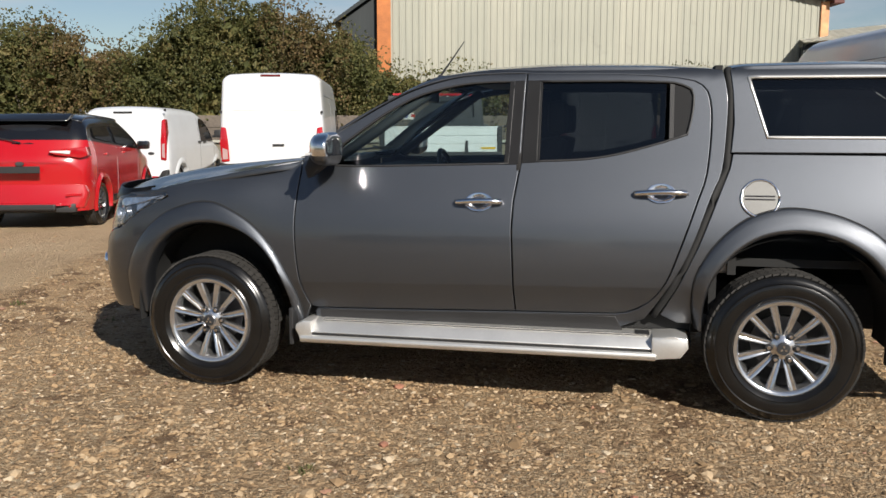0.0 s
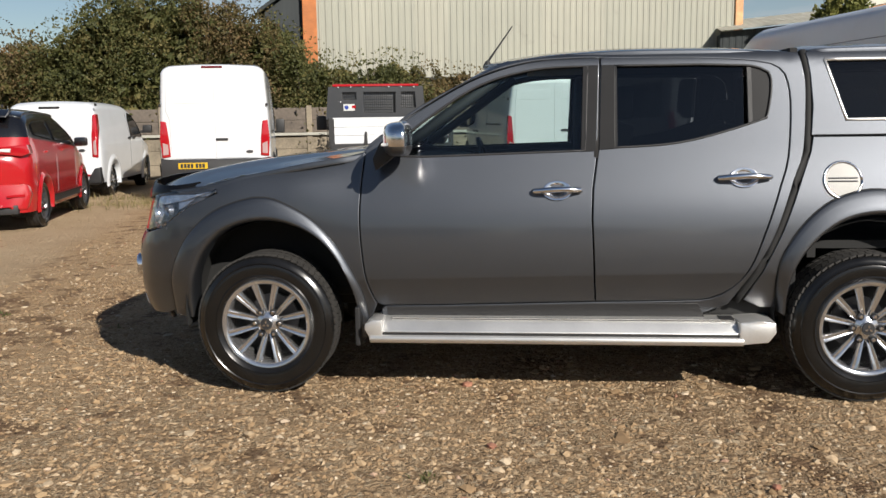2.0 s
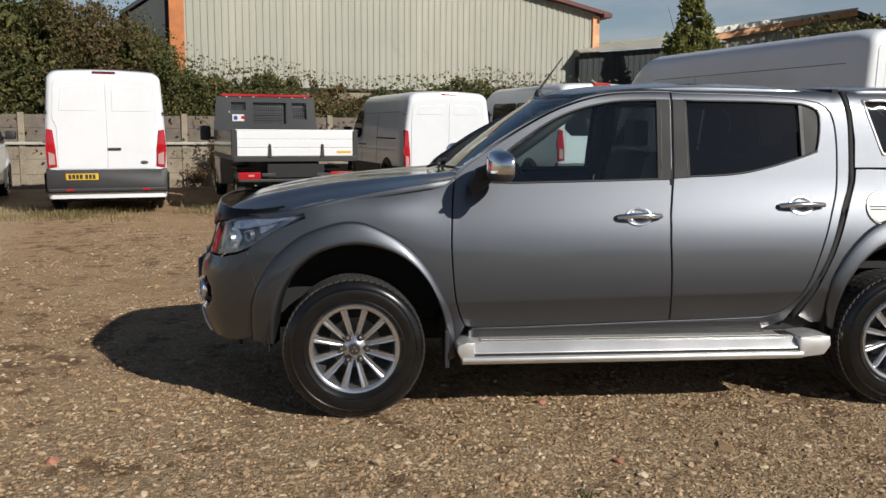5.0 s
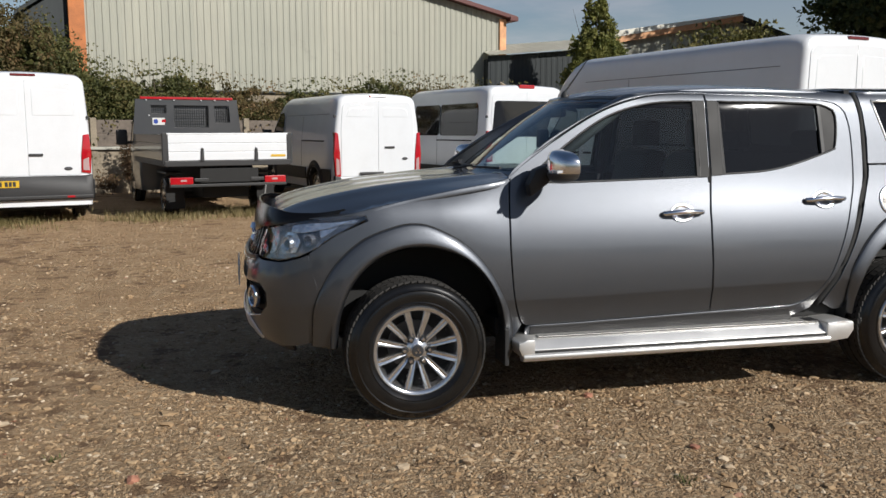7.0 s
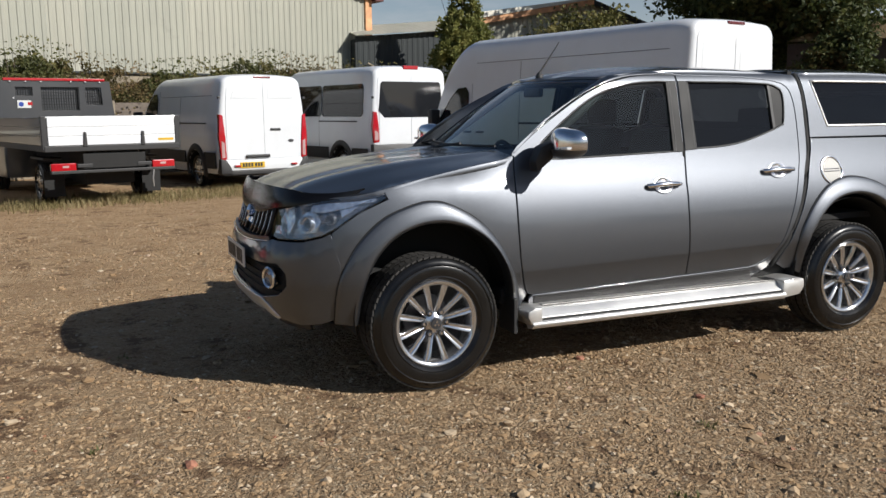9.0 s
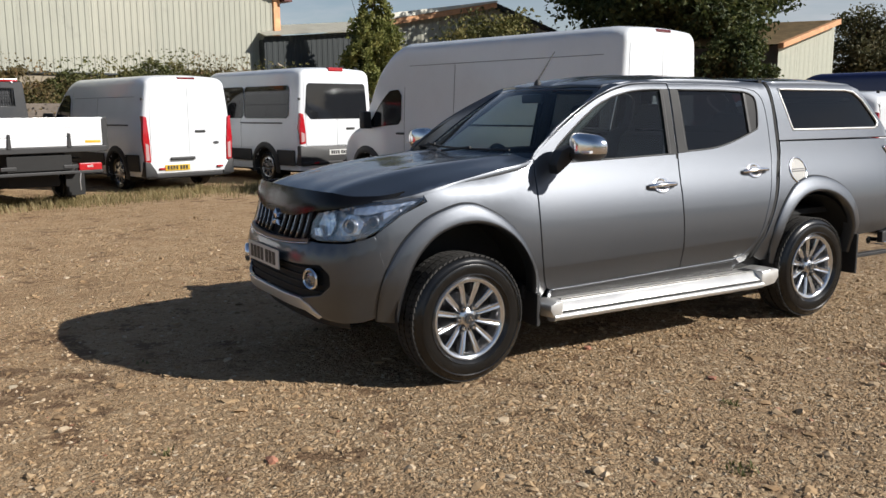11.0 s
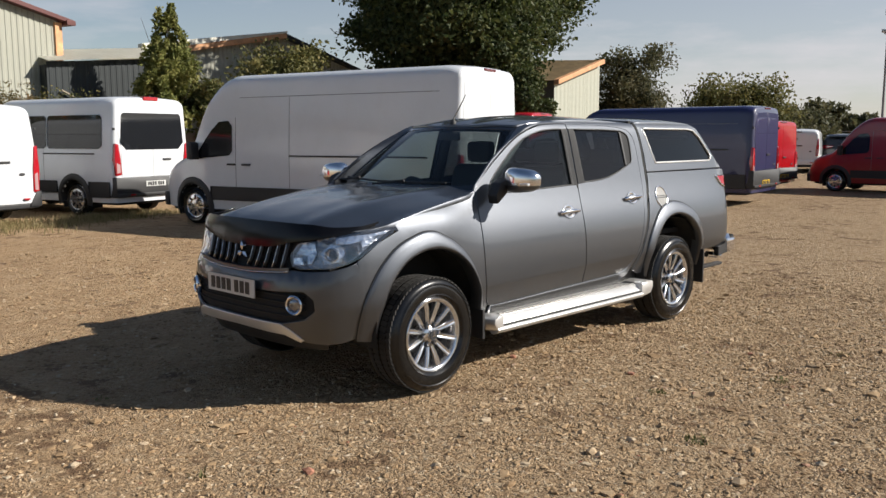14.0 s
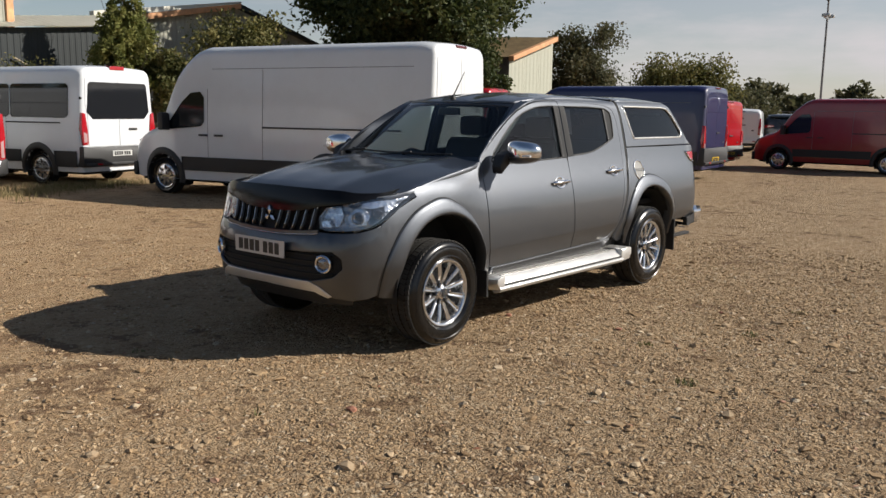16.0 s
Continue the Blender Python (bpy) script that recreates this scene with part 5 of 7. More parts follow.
def van(label, m, length=5.53, width=2.05, height=2.5, paint_m=None, wheelbase=3.3, light=(.66, 1.34, .16), window=False, side_windows=(), plate_at=(-.35, .50, 'y'), bumper=None, sliding=True,
        cab_window=True, group="vans parked along the wall", category="van", scale=1.0, black_sill=True, small=False, handle_x=.12, side_trim=True, tumble=.085):
    t = thing("van", label, category, m @ Matrix.Scale(scale, 4), group)
    L, W, H = length, width, height
    if small:
        top = [(0, H - .10), (.25, H - .01), (.8, H), (L - 2.3, H - .03), (L - 1.75, H - .18), (L - 1.05, 1.13), (L - .5, 1.03), (L - .16, .90), (L - .04, .70), (L, .6)]
    else:
        top = [(0, H - .035), (.3, H), (L - 2.1, H), (L - 1.85, H - .06), (L - 1.45, H - .36), (L - .82, 1.30), (L - .45, 1.17), (L - .16, 1.02), (L - .05, .82), (L, .7)]
    plan = [(0, .955), (.12, .985), (.5, 1.0), (L - 1.4, 1.0), (L - .8, .965), (L - .3, .87), (L, .72)]
    sh = Shell(L, W, top, plan, tumble=tumble)
    fy = L - .98
    ry = fy - wheelbase
    wr = .345 if not small else .32
    arch = .42 if not small else .385
    wheels = ((fy, wr), (ry, wr))
    sh.body(t, paint_m, wheels, arch)
    for sg in (-1, 1):
        for wy, wz in wheels:
            arch_trim(t, sh, sg, wy, wz, arch, M_PLASTIC if not small else paint_m)
            arch_well(t, sh, sg, wy, wz, arch)
            wheel(t, pose(sg * (W / 2 - .16), wy, wz, 0, 0, 90 if sg > 0 else -90), wr, wr - .12, .22, 0, label="black tyre with a silver wheel trim")
        f = sh.side(sg, .006)
        fl = float(sg)
        if black_sill and not small:
            lo = ry + arch + .08
            skin("side_moulding", [(lo, .47), (fy - arch - .08, .47), (fy - arch - .08, .72), (lo, .72)], sh.side(sg, .014), M_PLASTIC, t, step=.25, flip=-fl)
            skin("side_moulding", [(.12, .40), (ry - arch - .07, .40), (ry - arch - .07, .72), (.12, .72)], sh.side(sg, .014), M_PLASTIC, t, step=.2, flip=-fl)
        if cab_window:
            if small:
                cw = [(L - 1.32, 1.12), (L - 2.25, 1.14), (L - 2.25, 1.50), (L - 2.15, H - .20), (L - 1.86, H - .24), (L - 1.5, 1.36)]
            else:
                cw = [(L - 1.12, 1.30), (L - 1.22, 1.22), (L - 1.95, 1.28), (L - 2.02, 1.36), (L - 2.02, 1.80), (L - 1.93, 1.90), (L - 1.70, 1.88), (L - 1.5, 1.72)]
            skin("cab_window", cw, f, M_VANGLASS, t, step=.12, bev=.003, deep=.008, flip=-fl)
            part("door_handle", box(-.012, .012, -.10, .10, -.018, .018, .006, Matrix.Translation((sg * (sh.half(L - 2.0, 1.12) + .016), L - 2.0, 1.12))), M_PLASTIC, t)
            part("door_handle", box(-.012, .012, -.10, .10, -.018, .018, .006, Matrix.Translation((sg * (sh.half(L - 2.36, 1.12) + .016), L - 2.36, 1.12))), M_PLASTIC, t)
            # mirror
            mi = new("wing_mirror")
            mi.parent = t
            mx = sg * (sh.half(L - 1.2, 1.25) + .13)
            part("mirror_head", box(mx - .10, mx + .10, L - 1.22, L - 1.08, 1.20, 1.52 if not small else 1.38, .04), M_PLASTIC, mi, smooth=50)
            part("mirror_arm", box(mx - sg * .16, mx, L - 1.18, L - 1.11, 1.20, 1.26, .015), M_PLASTIC, mi)
        for a, b, z0, z1 in side_windows:
            skin("side_window", [(a, z0 + .06), (a + .08, z0), (b - .06, z0), (b, z0 + .06), (b, z1 - .06), (b - .06, z1), (a + .06, z1), (a, z1 - .06)], f, M_VANGLASS, t, step=.15, bev=.003, deep=.008, flip=-fl)
        # shut lines of doors and roof seam
        seams = [[(L - 2.10, .68), (L - 2.10, 1.95)], [(L - 3.35, .68), (L - 3.35, H - .42)]] if not small else [[(L - 2.3, .5), (L - 2.3, H - .2)], [(L - 1.25, .5), (L - 1.2, 1.1)]]
        if side_trim and not small:
            seams.append([(.35, H - .40), (L - 2.2, H - .40)])
        for s in seams:
            part("panel_seam", tube([(sg * (sh.half(y, z) + .0005), y, z) for y, z in even(s, .2, False)], .005, 4), M_SEAM, t)
        if sliding:
            rail = [(.55, 1.28), (L - 3.35, 1.28)]
            part("door_rail", tube([(sg * (sh.half(y, z) + .004), y, z) for y, z in even(rail, .2, False)], .016, 5), M_PLASTIC, t)
        # rear lamps
        z0, z1, lw = light
        la = new("rear_lamp")
        la.parent = t
        hw = sh.half(.02, (z0 + z1) / 2)
        prof = [(hw - lw, z0 + .02), (hw - .01, z0), (hw + .012, (z0 + z1) / 2), (hw - .012, z1), (hw - lw + .05, z1 - .02), (hw - lw + .015, (z0 + z1) / 2)]
        part("lens", prism([(sg * a, b) for a, b in prof], -.022, .16, 'XZ', .012), M_LIGHTRED, la, smooth=40)
        mid = (z0 + z1) / 2
        part("reversing_lens", prism([(sg * a, b) for a, b in ((hw - lw + .03, z0 + .06), (hw - .03, z0 + .05), (hw - .03, mid - .06), (hw - lw + .035, mid - .10))], -.026, 0, 'XZ', .004), M_LAMPPINK, la)
    # windscreen and bonnet line
    ws0 = L - .84 if not small else L - 1.08
    ws1 = L - 1.62 if not small else L - 1.8
    def screen(u, v):
        y = ws0 + (ws1 - ws0) * v
        z = interp(top, y) + .030
        w = sh.half(y, z) - .18
        return u * w, y - .02 * u * u, z - .05 * u * u
    skin("windscreen", [(-1, 0), (1, 0), (.94, 1), (-.94, 1)], screen, M_VANGLASS, t, step=.14, bev=.004, deep=.01, flip=1.0)
    part("front_grille", box(-.45, .45, L - .06, L + .008, .62, .84, .02), M_PLASTIC, t)
    part("front_bumper", box(-W * .40, W * .40, L - .10, L + .02, .30, .58, .05), M_PLASTIC, t, smooth=50)
    # rear doors
    rear = lambda u, z: (u, .0 - .010, z)
    hw, ht = W * .5 * .955, H - .035
    zb = .81 if bumper != 'paint' else .58
    if small:
        ht = H - .1
    for sg in (-1, 1):
        z0, z1, lw = light
        tw = sh.half(.03, ht - .2)
        d = [(sg * .004, zb), (sg * (hw - lw - .015), zb), (sg * (hw - lw - .012), z1 + .02), (sg * (tw - .055), z1 + .18), (sg * (tw - .085), ht - .22), (sg * (tw - .16), ht - .12), (sg * .004, ht - .09)]
        dr = skin("rear_door", d, rear, paint_m, t, step=.3, bev=.008, deep=.012, flip=1.0)
        if not window and not small:
            pz = z1 + .30
            skin("pressed_panel", [(sg * .10, pz), (sg * (tw - .16), pz), (sg * (tw - .20), ht - .30), (sg * (tw - .27), ht - .24), (sg * .10, ht - .22)], lambda u, z: (u, -.016, z), paint_m, dr, step=.3, bev=.012, deep=.012, flip=1.0)
    if window:
        z0, z1 = H - 1.06, H - .32
        ww = W / 2 - .19
        g = [(-ww, z0 + .14), (-ww + .14, z0), (ww - .14, z0), (ww, z0 + .14), (ww - .05, z1 - .05), (ww - .10, z1), (-ww + .10, z1), (-ww + .05, z1 - .05)]
        skin("rear_window", g, lambda u, z: (u, -.018, z), M_VANGLASS, t, step=.2, bev=.004, deep=.006)
    part("door_handle", box(handle_x - .11, handle_x + .11, -.032, -.006, 1.13, 1.175, .01), M_PLASTIC, t)
    part("maker_badge", lathe([(.05, -.018), (.045, -.024), (.002, -.026)], 20), M_ALLOYDARK, t).matrix_basis = pose(W * .30, 0, .92) @ Matrix.Diagonal((1.3, 1, .6, 1))
    part("brake_lamp", box(-.19, .19, -.014, .10, ht - .03, ht + (.05 if window else .012), .014), (M_LIGHTRED if window else M_LAMPTOP) if not small else M_DARK, t, "red high-level brake lamp")
    bb = paint_m if bumper == 'paint' else M_PLASTIC
    if bumper == 'paint':
        part("rear_bumper", prism([(-hw, .36), (hw, .36), (hw, .56), (-hw, .56)], -.05, .25, 'XZ', .03), paint_m, t, smooth=50)
        part("step_pad", box(-.42, .10, -.058, -.02, .60, .665, .02), M_PLASTIC, t)
        for sg in (-1, 1):
            part("bumper_corner", prism([(sg * (hw - .24), .30), (sg * (hw + .012), .30), (sg * (hw + .012), .60), (sg * (hw - .10), .575), (sg * (hw - .20), .42)], -.058, .32, 'XZ', .02), M_PLASTIC, t, "black bumper corner", smooth=50)
        part("lower_valance", box(-hw + .03, hw - .03, -.03, .2, .27, .36, .02), M_PLASTIC, t)
    else:
        part("rear_bumper", prism([(-hw - .02, .40), (hw + .02, .40), (hw + .02, .82), (hw - .12, .80), (-hw + .12, .80), (-hw - .02, .82)], -.055, .28, 'XZ', .025), bb, t, "black plastic rear bumper", smooth=50)
        part("step_edge", box(-hw, hw, -.085, -.03, .42, .48, .015), M_PLASTIC, t)
    for sg in (-1, 1):
        part("reflector", box(sg * .62 - .06, sg * .62 + .06, -.092, -.05, .435, .47, .004), M_LIGHTRED, t)
        part("hinge", box(sg * (hw - .015) - .02, sg * (hw - .015) + .02, -.012, .03, 1.75, 1.80, .006), M_PLASTIC, t)
    x, z, kind = plate_at
    plate(t, pose(x, -.062 if bumper != 'paint' else -.066, z), .52, .111, M_YELLOW if kind == 'y' else M_PLATE, "yellow number plate with plain bars" if kind == 'y' else "white plate with a plain bar")
    part("underbody", box(-W * .40, W * .40, .15, L - .25, .24, .42, .03), M_DARK, t)
    return t


def hatchback(label, m, paint_m, roof_m, length=4.0, width=1.77, height=1.62, group="", category="car"):
    """A tall five-door car with a dark roof, glass all round and horizontal rear lamps."""
    t = thing("car", label, category, m, group)
    L, W, H = length, width, height
    top = [(0, .98), (.06, 1.06), (.22, 1.34), (.42, H - .07), (.75, H - .015), (1.3, H), (2.0, H - .03), (2.45, H - .20), (3.05, 1.10), (3.45, 1.02), (3.8, .90), (3.95, .72), (L, .6)]
    plan = [(0, .92), (.06, .945), (.2, .98), (.5, 1.0), (2.6, 1.0), (3.3, .95), (3.75, .84), (L, .66)]
    sh = Shell(L, W, top, plan, zb=.26, corner=.19, tumble=.25, waist=.98)
    wheels = ((.72, .335), (.72 + 2.52, .335))
    body = sh.body(t, paint_m, wheels, .385, step=.07)
    bm = bmesh.new()
    bm.from_mesh(body.data)
    for co, no in (((0, 0, 1.27), (0, .075, 1)), ((0, 2.62, 0), (0, 1, 0))):
        bmesh.ops.bisect_plane(bm, geom=bm.verts[:] + bm.edges[:] + bm.faces[:], plane_co=co, plane_no=no)
    bm.to_mesh(body.data)
    bm.free()
    body.data.materials.append(roof_m)
    for p in body.data.polygons:
        if p.center.z > 1.27 - .075 * p.center.y and p.center.y < 2.62:
            p.material_index = 1
    for sg in (-1, 1):
        for wy, wz in wheels:
            arch_trim(t, sh, sg, wy, wz, .385, paint_m, .03)
            arch_well(t, sh, sg, wy, wz, .385)
            wheel(t, pose(sg * (W / 2 - .13), wy, wz, 0, 0, 90 if sg > 0 else -90), .335, .225, .205, 10, nuts=5, label="dark alloy wheel", metal=M_ALLOYDARK)
        fl = -float(sg)
        f = sh.side(sg, .008)
        skin("rear_side_window", [(.64, 1.275), (1.42, 1.20), (1.44, H - .14), (.98, H - .13), (.66, H - .20), (.60, 1.31)], f, M_VANGLASS, t, step=.12, bev=.003, deep=.008, flip=fl)
        skin("front_side_window", [(1.52, 1.19), (2.66, 1.095), (2.50, 1.24), (2.12, H - .19), (1.86, H - .14), (1.54, H - .13)], f, M_VANGLASS, t, step=.12, bev=.003, deep=.008, flip=fl)
        skin("sill_moulding", [(1.12, .32), (2.82, .32), (2.82, .42), (1.12, .42)], sh.side(sg, .014), M_PLASTIC, t, step=.25, flip=fl)
        for y in (1.48, 2.62):
            part("panel_seam", tube([(sg * (sh.half(y, z) + .001), y, z) for z in (.45, .7, .95, 1.14)], .005, 4), M_SEAM, t)
        for y in (1.0, 1.9):
            part("door_handle", box(-.012, .014, -.09, .09, -.014, .014, .008, Matrix.Translation((sg * (sh.half(y, 1.04) + .012), y, 1.04))), paint_m, t)
        mx = sg * (sh.half(2.55, 1.05) + .12)
        part("wing_mirror", box(mx - .10, mx + .10, 2.52, 2.64, 1.07, 1.21, .04), M_BLACKPAINT, t, smooth=50)
        la = new("rear_lamp")
        la.parent = t
        part("lens", prism([(sg * a, b) for a, b in ((.38, 1.095), (.47, 1.055), (.78, 1.005), (.87, 1.04), (.845, 1.16), (.60, 1.14), (.42, 1.125))], -.035, .24, 'XZ', .014), M_LIGHTRED, la, smooth=40)
        part("clear_lens", prism([(sg * a, b) for a, b in ((.41, 1.090), (.66, 1.062), (.67, 1.112), (.43, 1.108))], -.041, -.02, 'XZ', .004), M_LIGHTCLEAR, la)
        part("fog_lens", box(sg * .68 - .1, sg * .68 + .1, -.052, .02, .47, .51, .008), M_LIGHTRED, t)
    # dark roof laid over the shell
    def cap(u, y):
        w = sh.half(y, interp(top, y) - .1) - .03
        return u * w, y, interp(top, y) + .022 + .014 - .055 * abs(u)**3
    skin("roof", [(-1, .40), (1, .40), (1, 2.10), (-1, 2.10)], cap, roof_m, t, step=.12, bev=.01, deep=.04, label="gloss black roof", flip=1.0)
    part("roof_spoiler", prism([(.16, H - .10), (.44, H - .045), (.5, H - .01), (.40, H + .005), (.17, H - .075)], -.60, .60, 'YZ', .008), roof_m, t, smooth=40)
    def rw(u, v):
        y = .152 + .163 * v
        z = 1.20 + .27 * v
        return u * (.77 - .12 * v), y - .028 + .05 * u * u, z
    skin("rear_window", [(-1, 0), (1, 0), (.96, 1), (-.96, 1)], rw, M_VANGLASS, t, step=.12, bev=.004, deep=.01)
    def screen(u, v):
        y = 3.02 - .62 * v
        z = interp(top, y) + .028
        return u * (sh.half(y, z) - .15), y, z - .05 * u * u
    skin("windscreen", [(-1, 0), (1, 0), (.94, 1), (-.94, 1)], screen, M_VANGLASS, t, step=.14, bev=.004, deep=.01)
    part("rear_bumper", prism([(-.70, .24), (.70, .24), (.70, .37), (-.70, .37)], -.045, .2, 'XZ', .03), M_PLASTIC, t, smooth=50)
    part("bumper_upper", prism([(-.80, .30), (-.62, .30), (-.52, .38), (.52, .38), (.62, .30), (.80, .30), (.85, .50), (.82, .64), (-.82, .64), (-.85, .50)], -.035, .3, 'XZ', .04), paint_m, t, smooth=50)
    part("diffuser", box(-.45, .45, -.07, 0, .28, .36, .02), M_PLASTIC, t)
    part("maker_badge", lathe([(.045, -.02), (.04, -.03), (.002, -.032)], 18), M_ALLOYDARK, t).matrix_basis = pose(0, 0, .93) @ Matrix.Diagonal((1.4, 1, .65, 1))
    part("rear_wiper", tube([(-.02, .09, 1.22), (-.30, .13, 1.28)], .01, 5), M_PLASTIC, t)
    part("number_panel", box(-.27, .27, -.045, -.02, .80, .895, .006), M_PLASTIC, t, "dark plate panel")
    part("underbody", box(-W * .38, W * .38, .15, L - .25, .22, .36, .03), M_DARK, t)
    # the tail is bowed: its corners lie further forward than its middle
    for ob in (*t.children, *(c for o in t.children if o.name.startswith("rear_lamp") for c in o.children)):
        if ob.type == 'MESH' and not ob.name.startswith("maker_badge"):
            for v in ob.data.vertices:
                if v.co.y < .6:
                    v.co.y += .20 * min(1.1, 2 * abs(v.co.x) / W)**2.6 * (.6 - v.co.y) / .6
            ob.data.update()
    return t


def tipper(m):
    t = thing("tipper_truck", "dark grey tipper truck with white drop-side tailboard and black mesh bulkhead", "truck", m, "vans parked along the wall")
    w = 1.06
    # tailboard of three planks
    tb = new("tailboard")
    tb.parent = t
    tb["label"] = "white aluminium tailboard"
    for k in range(3):
        part("plank", box(-w + .05, w - .05, -.028, .012, 1.00 + k * .145, 1.141 + k * .145, .008), M_WHITE, tb)
    part("tailboard_cap", box(-w + .03, w - .03, -.034, .018, 1.432, 1.455, .006), M_WHITE, tb)
    for x in (-.46, .46):
        part("catch", prism([(x - .03, .98), (x + .03, .98), (x + .022, 1.20), (x - .012, 1.21)], -.06, -.02, 'XZ', .005), M_PLASTIC, t)
    part("warning_sticker", box(.72, .98, -.0315, -.027, 1.045, 1.085), M_YELLOW, t)
    for sg in (-1, 1):
        part("corner_post", box(sg * w - .045, sg * w + .045, -.03, .06, .93, 1.46, .01), M_PLASTIC, t)
        for k in range(3):
            part("side_board", box(sg * w - .02, sg * w + .02, .06, 3.3, 1.00 + k * .145, 1.141 + k * .145, .006), M_TIPGREY, t)
        la = new("rear_lamp")
        la.parent = t
        part("lens", box(sg * .80 - .20, sg * .80 + .18, -.03, .05, .60, .72, .015), M_LIGHTRED, la)
        part("clear_lens", box(sg * .78 - .05, sg * .78 + .05, -.034, -.02, .645, .68, .006), M_LAMPPINK, la)
        # black flaps added to stand for the shade under the bed
        part("mud_flap", box(sg * .80 - .16, sg * .80 + .16, .66, .68, .14, .56, .006), M_DARK, t)
        part("lamp_arm", box(sg * .48 - .12, sg * .48 + .12, -.01, .03, .64, .70, .01), M_PLASTIC, t)
    part("bed_floor", box(-w - .02, w + .02, -.04, 3.35, .90, .995, .012), M_PLASTIC, t)
    part("rear_crossmember", box(-1.0, 1.0, -.02, .08, .55, .60, .01), M_PLASTIC, t)
    part("subframe", box(-.42, .42, .05, 3.6, .55, .90, .03), M_DARK, t)
    part("bumper_panel", box(-.50, .50, .0, .03, .62, .86, .01), M_DARK, t)
    part("chain", tube([(.62, -.02, .56), (.60, -.02, .42), (.61, -.01, .28)], .012, 6), M_STEEL, t)
    # bulkhead cage
    y = 3.36
    bk = new("bulkhead")
    bk.parent = t
    bk["label"] = "black sheet bulkhead with mesh openings"
    out = [(-w - .02, 1.42), (w + .02, 1.42), (w - .05, 2.12), (-w + .05, 2.12)]
    holes = [[(-.72, 1.84), (-.42, 1.84), (-.42, 2.0), (-.72, 2.0)], [(-.27, 1.56), (.42, 1.56), (.42, 2.0), (-.27, 2.0)], [(.54, 1.66), (.86, 1.66), (.84, 2.0), (.54, 2.0)]]
    skin("sheet", out, lambda a, b: (a, y, b), M_TIPGREY, bk, holes=holes, step=.3, bev=.006, deep=.03)
    for h in holes:
        x0, x1, z0, z1 = h[0][0], h[1][0], h[0][1], h[2][1]
        bm = bmesh.new()
        k = x0
        while k < x1:
            add_box(bm, k, k + .012, y + .008, y + .014, z0, z1)
            k += .045
        k = z0
        while k < z1:
            add_box(bm, x0, x1, y + .014, y + .020, k, k + .012)
            k += .11
        part("mesh", bm, M_DARK, bk)
    part("top_rail", box(-.92, .92, y - .02, y + .03, 2.12, 2.17, .01), M_LIGHTRED, bk, "red rail along the top")
    for k in range(7):
        if k != 3:
            part("rail_stud", box(-.82 + k * .27, -.79 + k * .27, y - .03, y - .01, 2.095, 2.115, .004), M_LIGHTCLEAR, bk)
    sk = part("safety_notice", box(-.70, -.46, y - .008, y - .003, 1.61, 1.75, .002), M_PLATE, bk, "white and blue notice")
    part("notice_disc", lathe([(.045, y - .0095), (.002, y - .010)], 18), M_NOTICE, sk).location = (-.635, 0, 1.68)
    part("notice_bar", box(-.52, -.44, y - .0095, y - .0075, 1.66, 1.72), M_LIGHTRED, sk)
    part("stud", lathe([(.014, y - .01), (.002, y - .016)], 10), M_LIGHTCLEAR, bk).location = (-.76, 0, 1.80)
    # cab ahead of the bulkhead
    L = 5.6
    top = [(3.45, 2.05), (3.7, 2.10), (4.0, 2.08), (4.35, 1.80), (4.85, 1.28), (5.2, 1.15), (5.45, 1.0), (5.55, .8), (5.6, .7)]
    plan = [(3.4, .97), (4.2, 1.0), (4.8, .96), (5.3, .87), (5.6, .72)]
    sh = Shell(L, 1.98, top, plan)
    fy = 4.62
    sh.body(t, M_TIPGREY, ((fy, .345),), .42, "cab", y0=3.45)
    for sg in (-1, 1):
        wheel(t, pose(sg * .84, fy, .345, 0, 0, 90 if sg > 0 else -90), .345, .225, .21, 0)
        wheel(t, pose(sg * .80, 1.15, .345, 0, 0, 90 if sg > 0 else -90), .345, .225, .24, 0)
        skin("cab_window", [(4.48, 1.24), (3.62, 1.26), (3.60, 1.82), (4.0, 1.84), (4.3, 1.58)], sh.side(sg, .006), M_VANGLASS, t, step=.12, bev=.003, deep=.008, flip=-float(sg))
        part("wing_mirror", box(sg * 1.16 - .11, sg * 1.16 + .11, 4.38, 4.52, 1.20, 1.52, .04), M_PLASTIC, t, smooth=50)
        part("mirror_arm", box(sg * .97, sg * 1.14, 4.42, 4.48, 1.22, 1.28, .012), M_PLASTIC, t)
        part("mudguard", box(sg * .80 - .14, sg * .80 + .14, .70, 1.60, .74, .78, .015), M_PLASTIC, t)
    part("rear_axle", tube([(-.8, 1.15, .345), (.8, 1.15, .345)], .06, 8), M_DARK, t)
    part("front_axle", tube([(-.8, fy, .345), (.8, fy, .345)], .06, 8), M_DARK, t)
    part("chassis", box(-.40, .40, .3, 5.3, .34, .58, .02), M_DARK, t)
    return t


M_SEAM = plain("shut_line_grey", (0.16, 0.165, 0.17), 0.7)
M_TIPGREY = paint("dark_grey_paint", (0.030, 0.032, 0.036), rough=0.4, dust=0.06)
M_NOTICE = plain("notice_blue", (0.0147, 0.0441, 0.2572), 0.4)
M_CHARCOAL = paint("charcoal_paint", (0.06, 0.063, 0.068), metal=0.6, rough=0.35, dust=0.1)

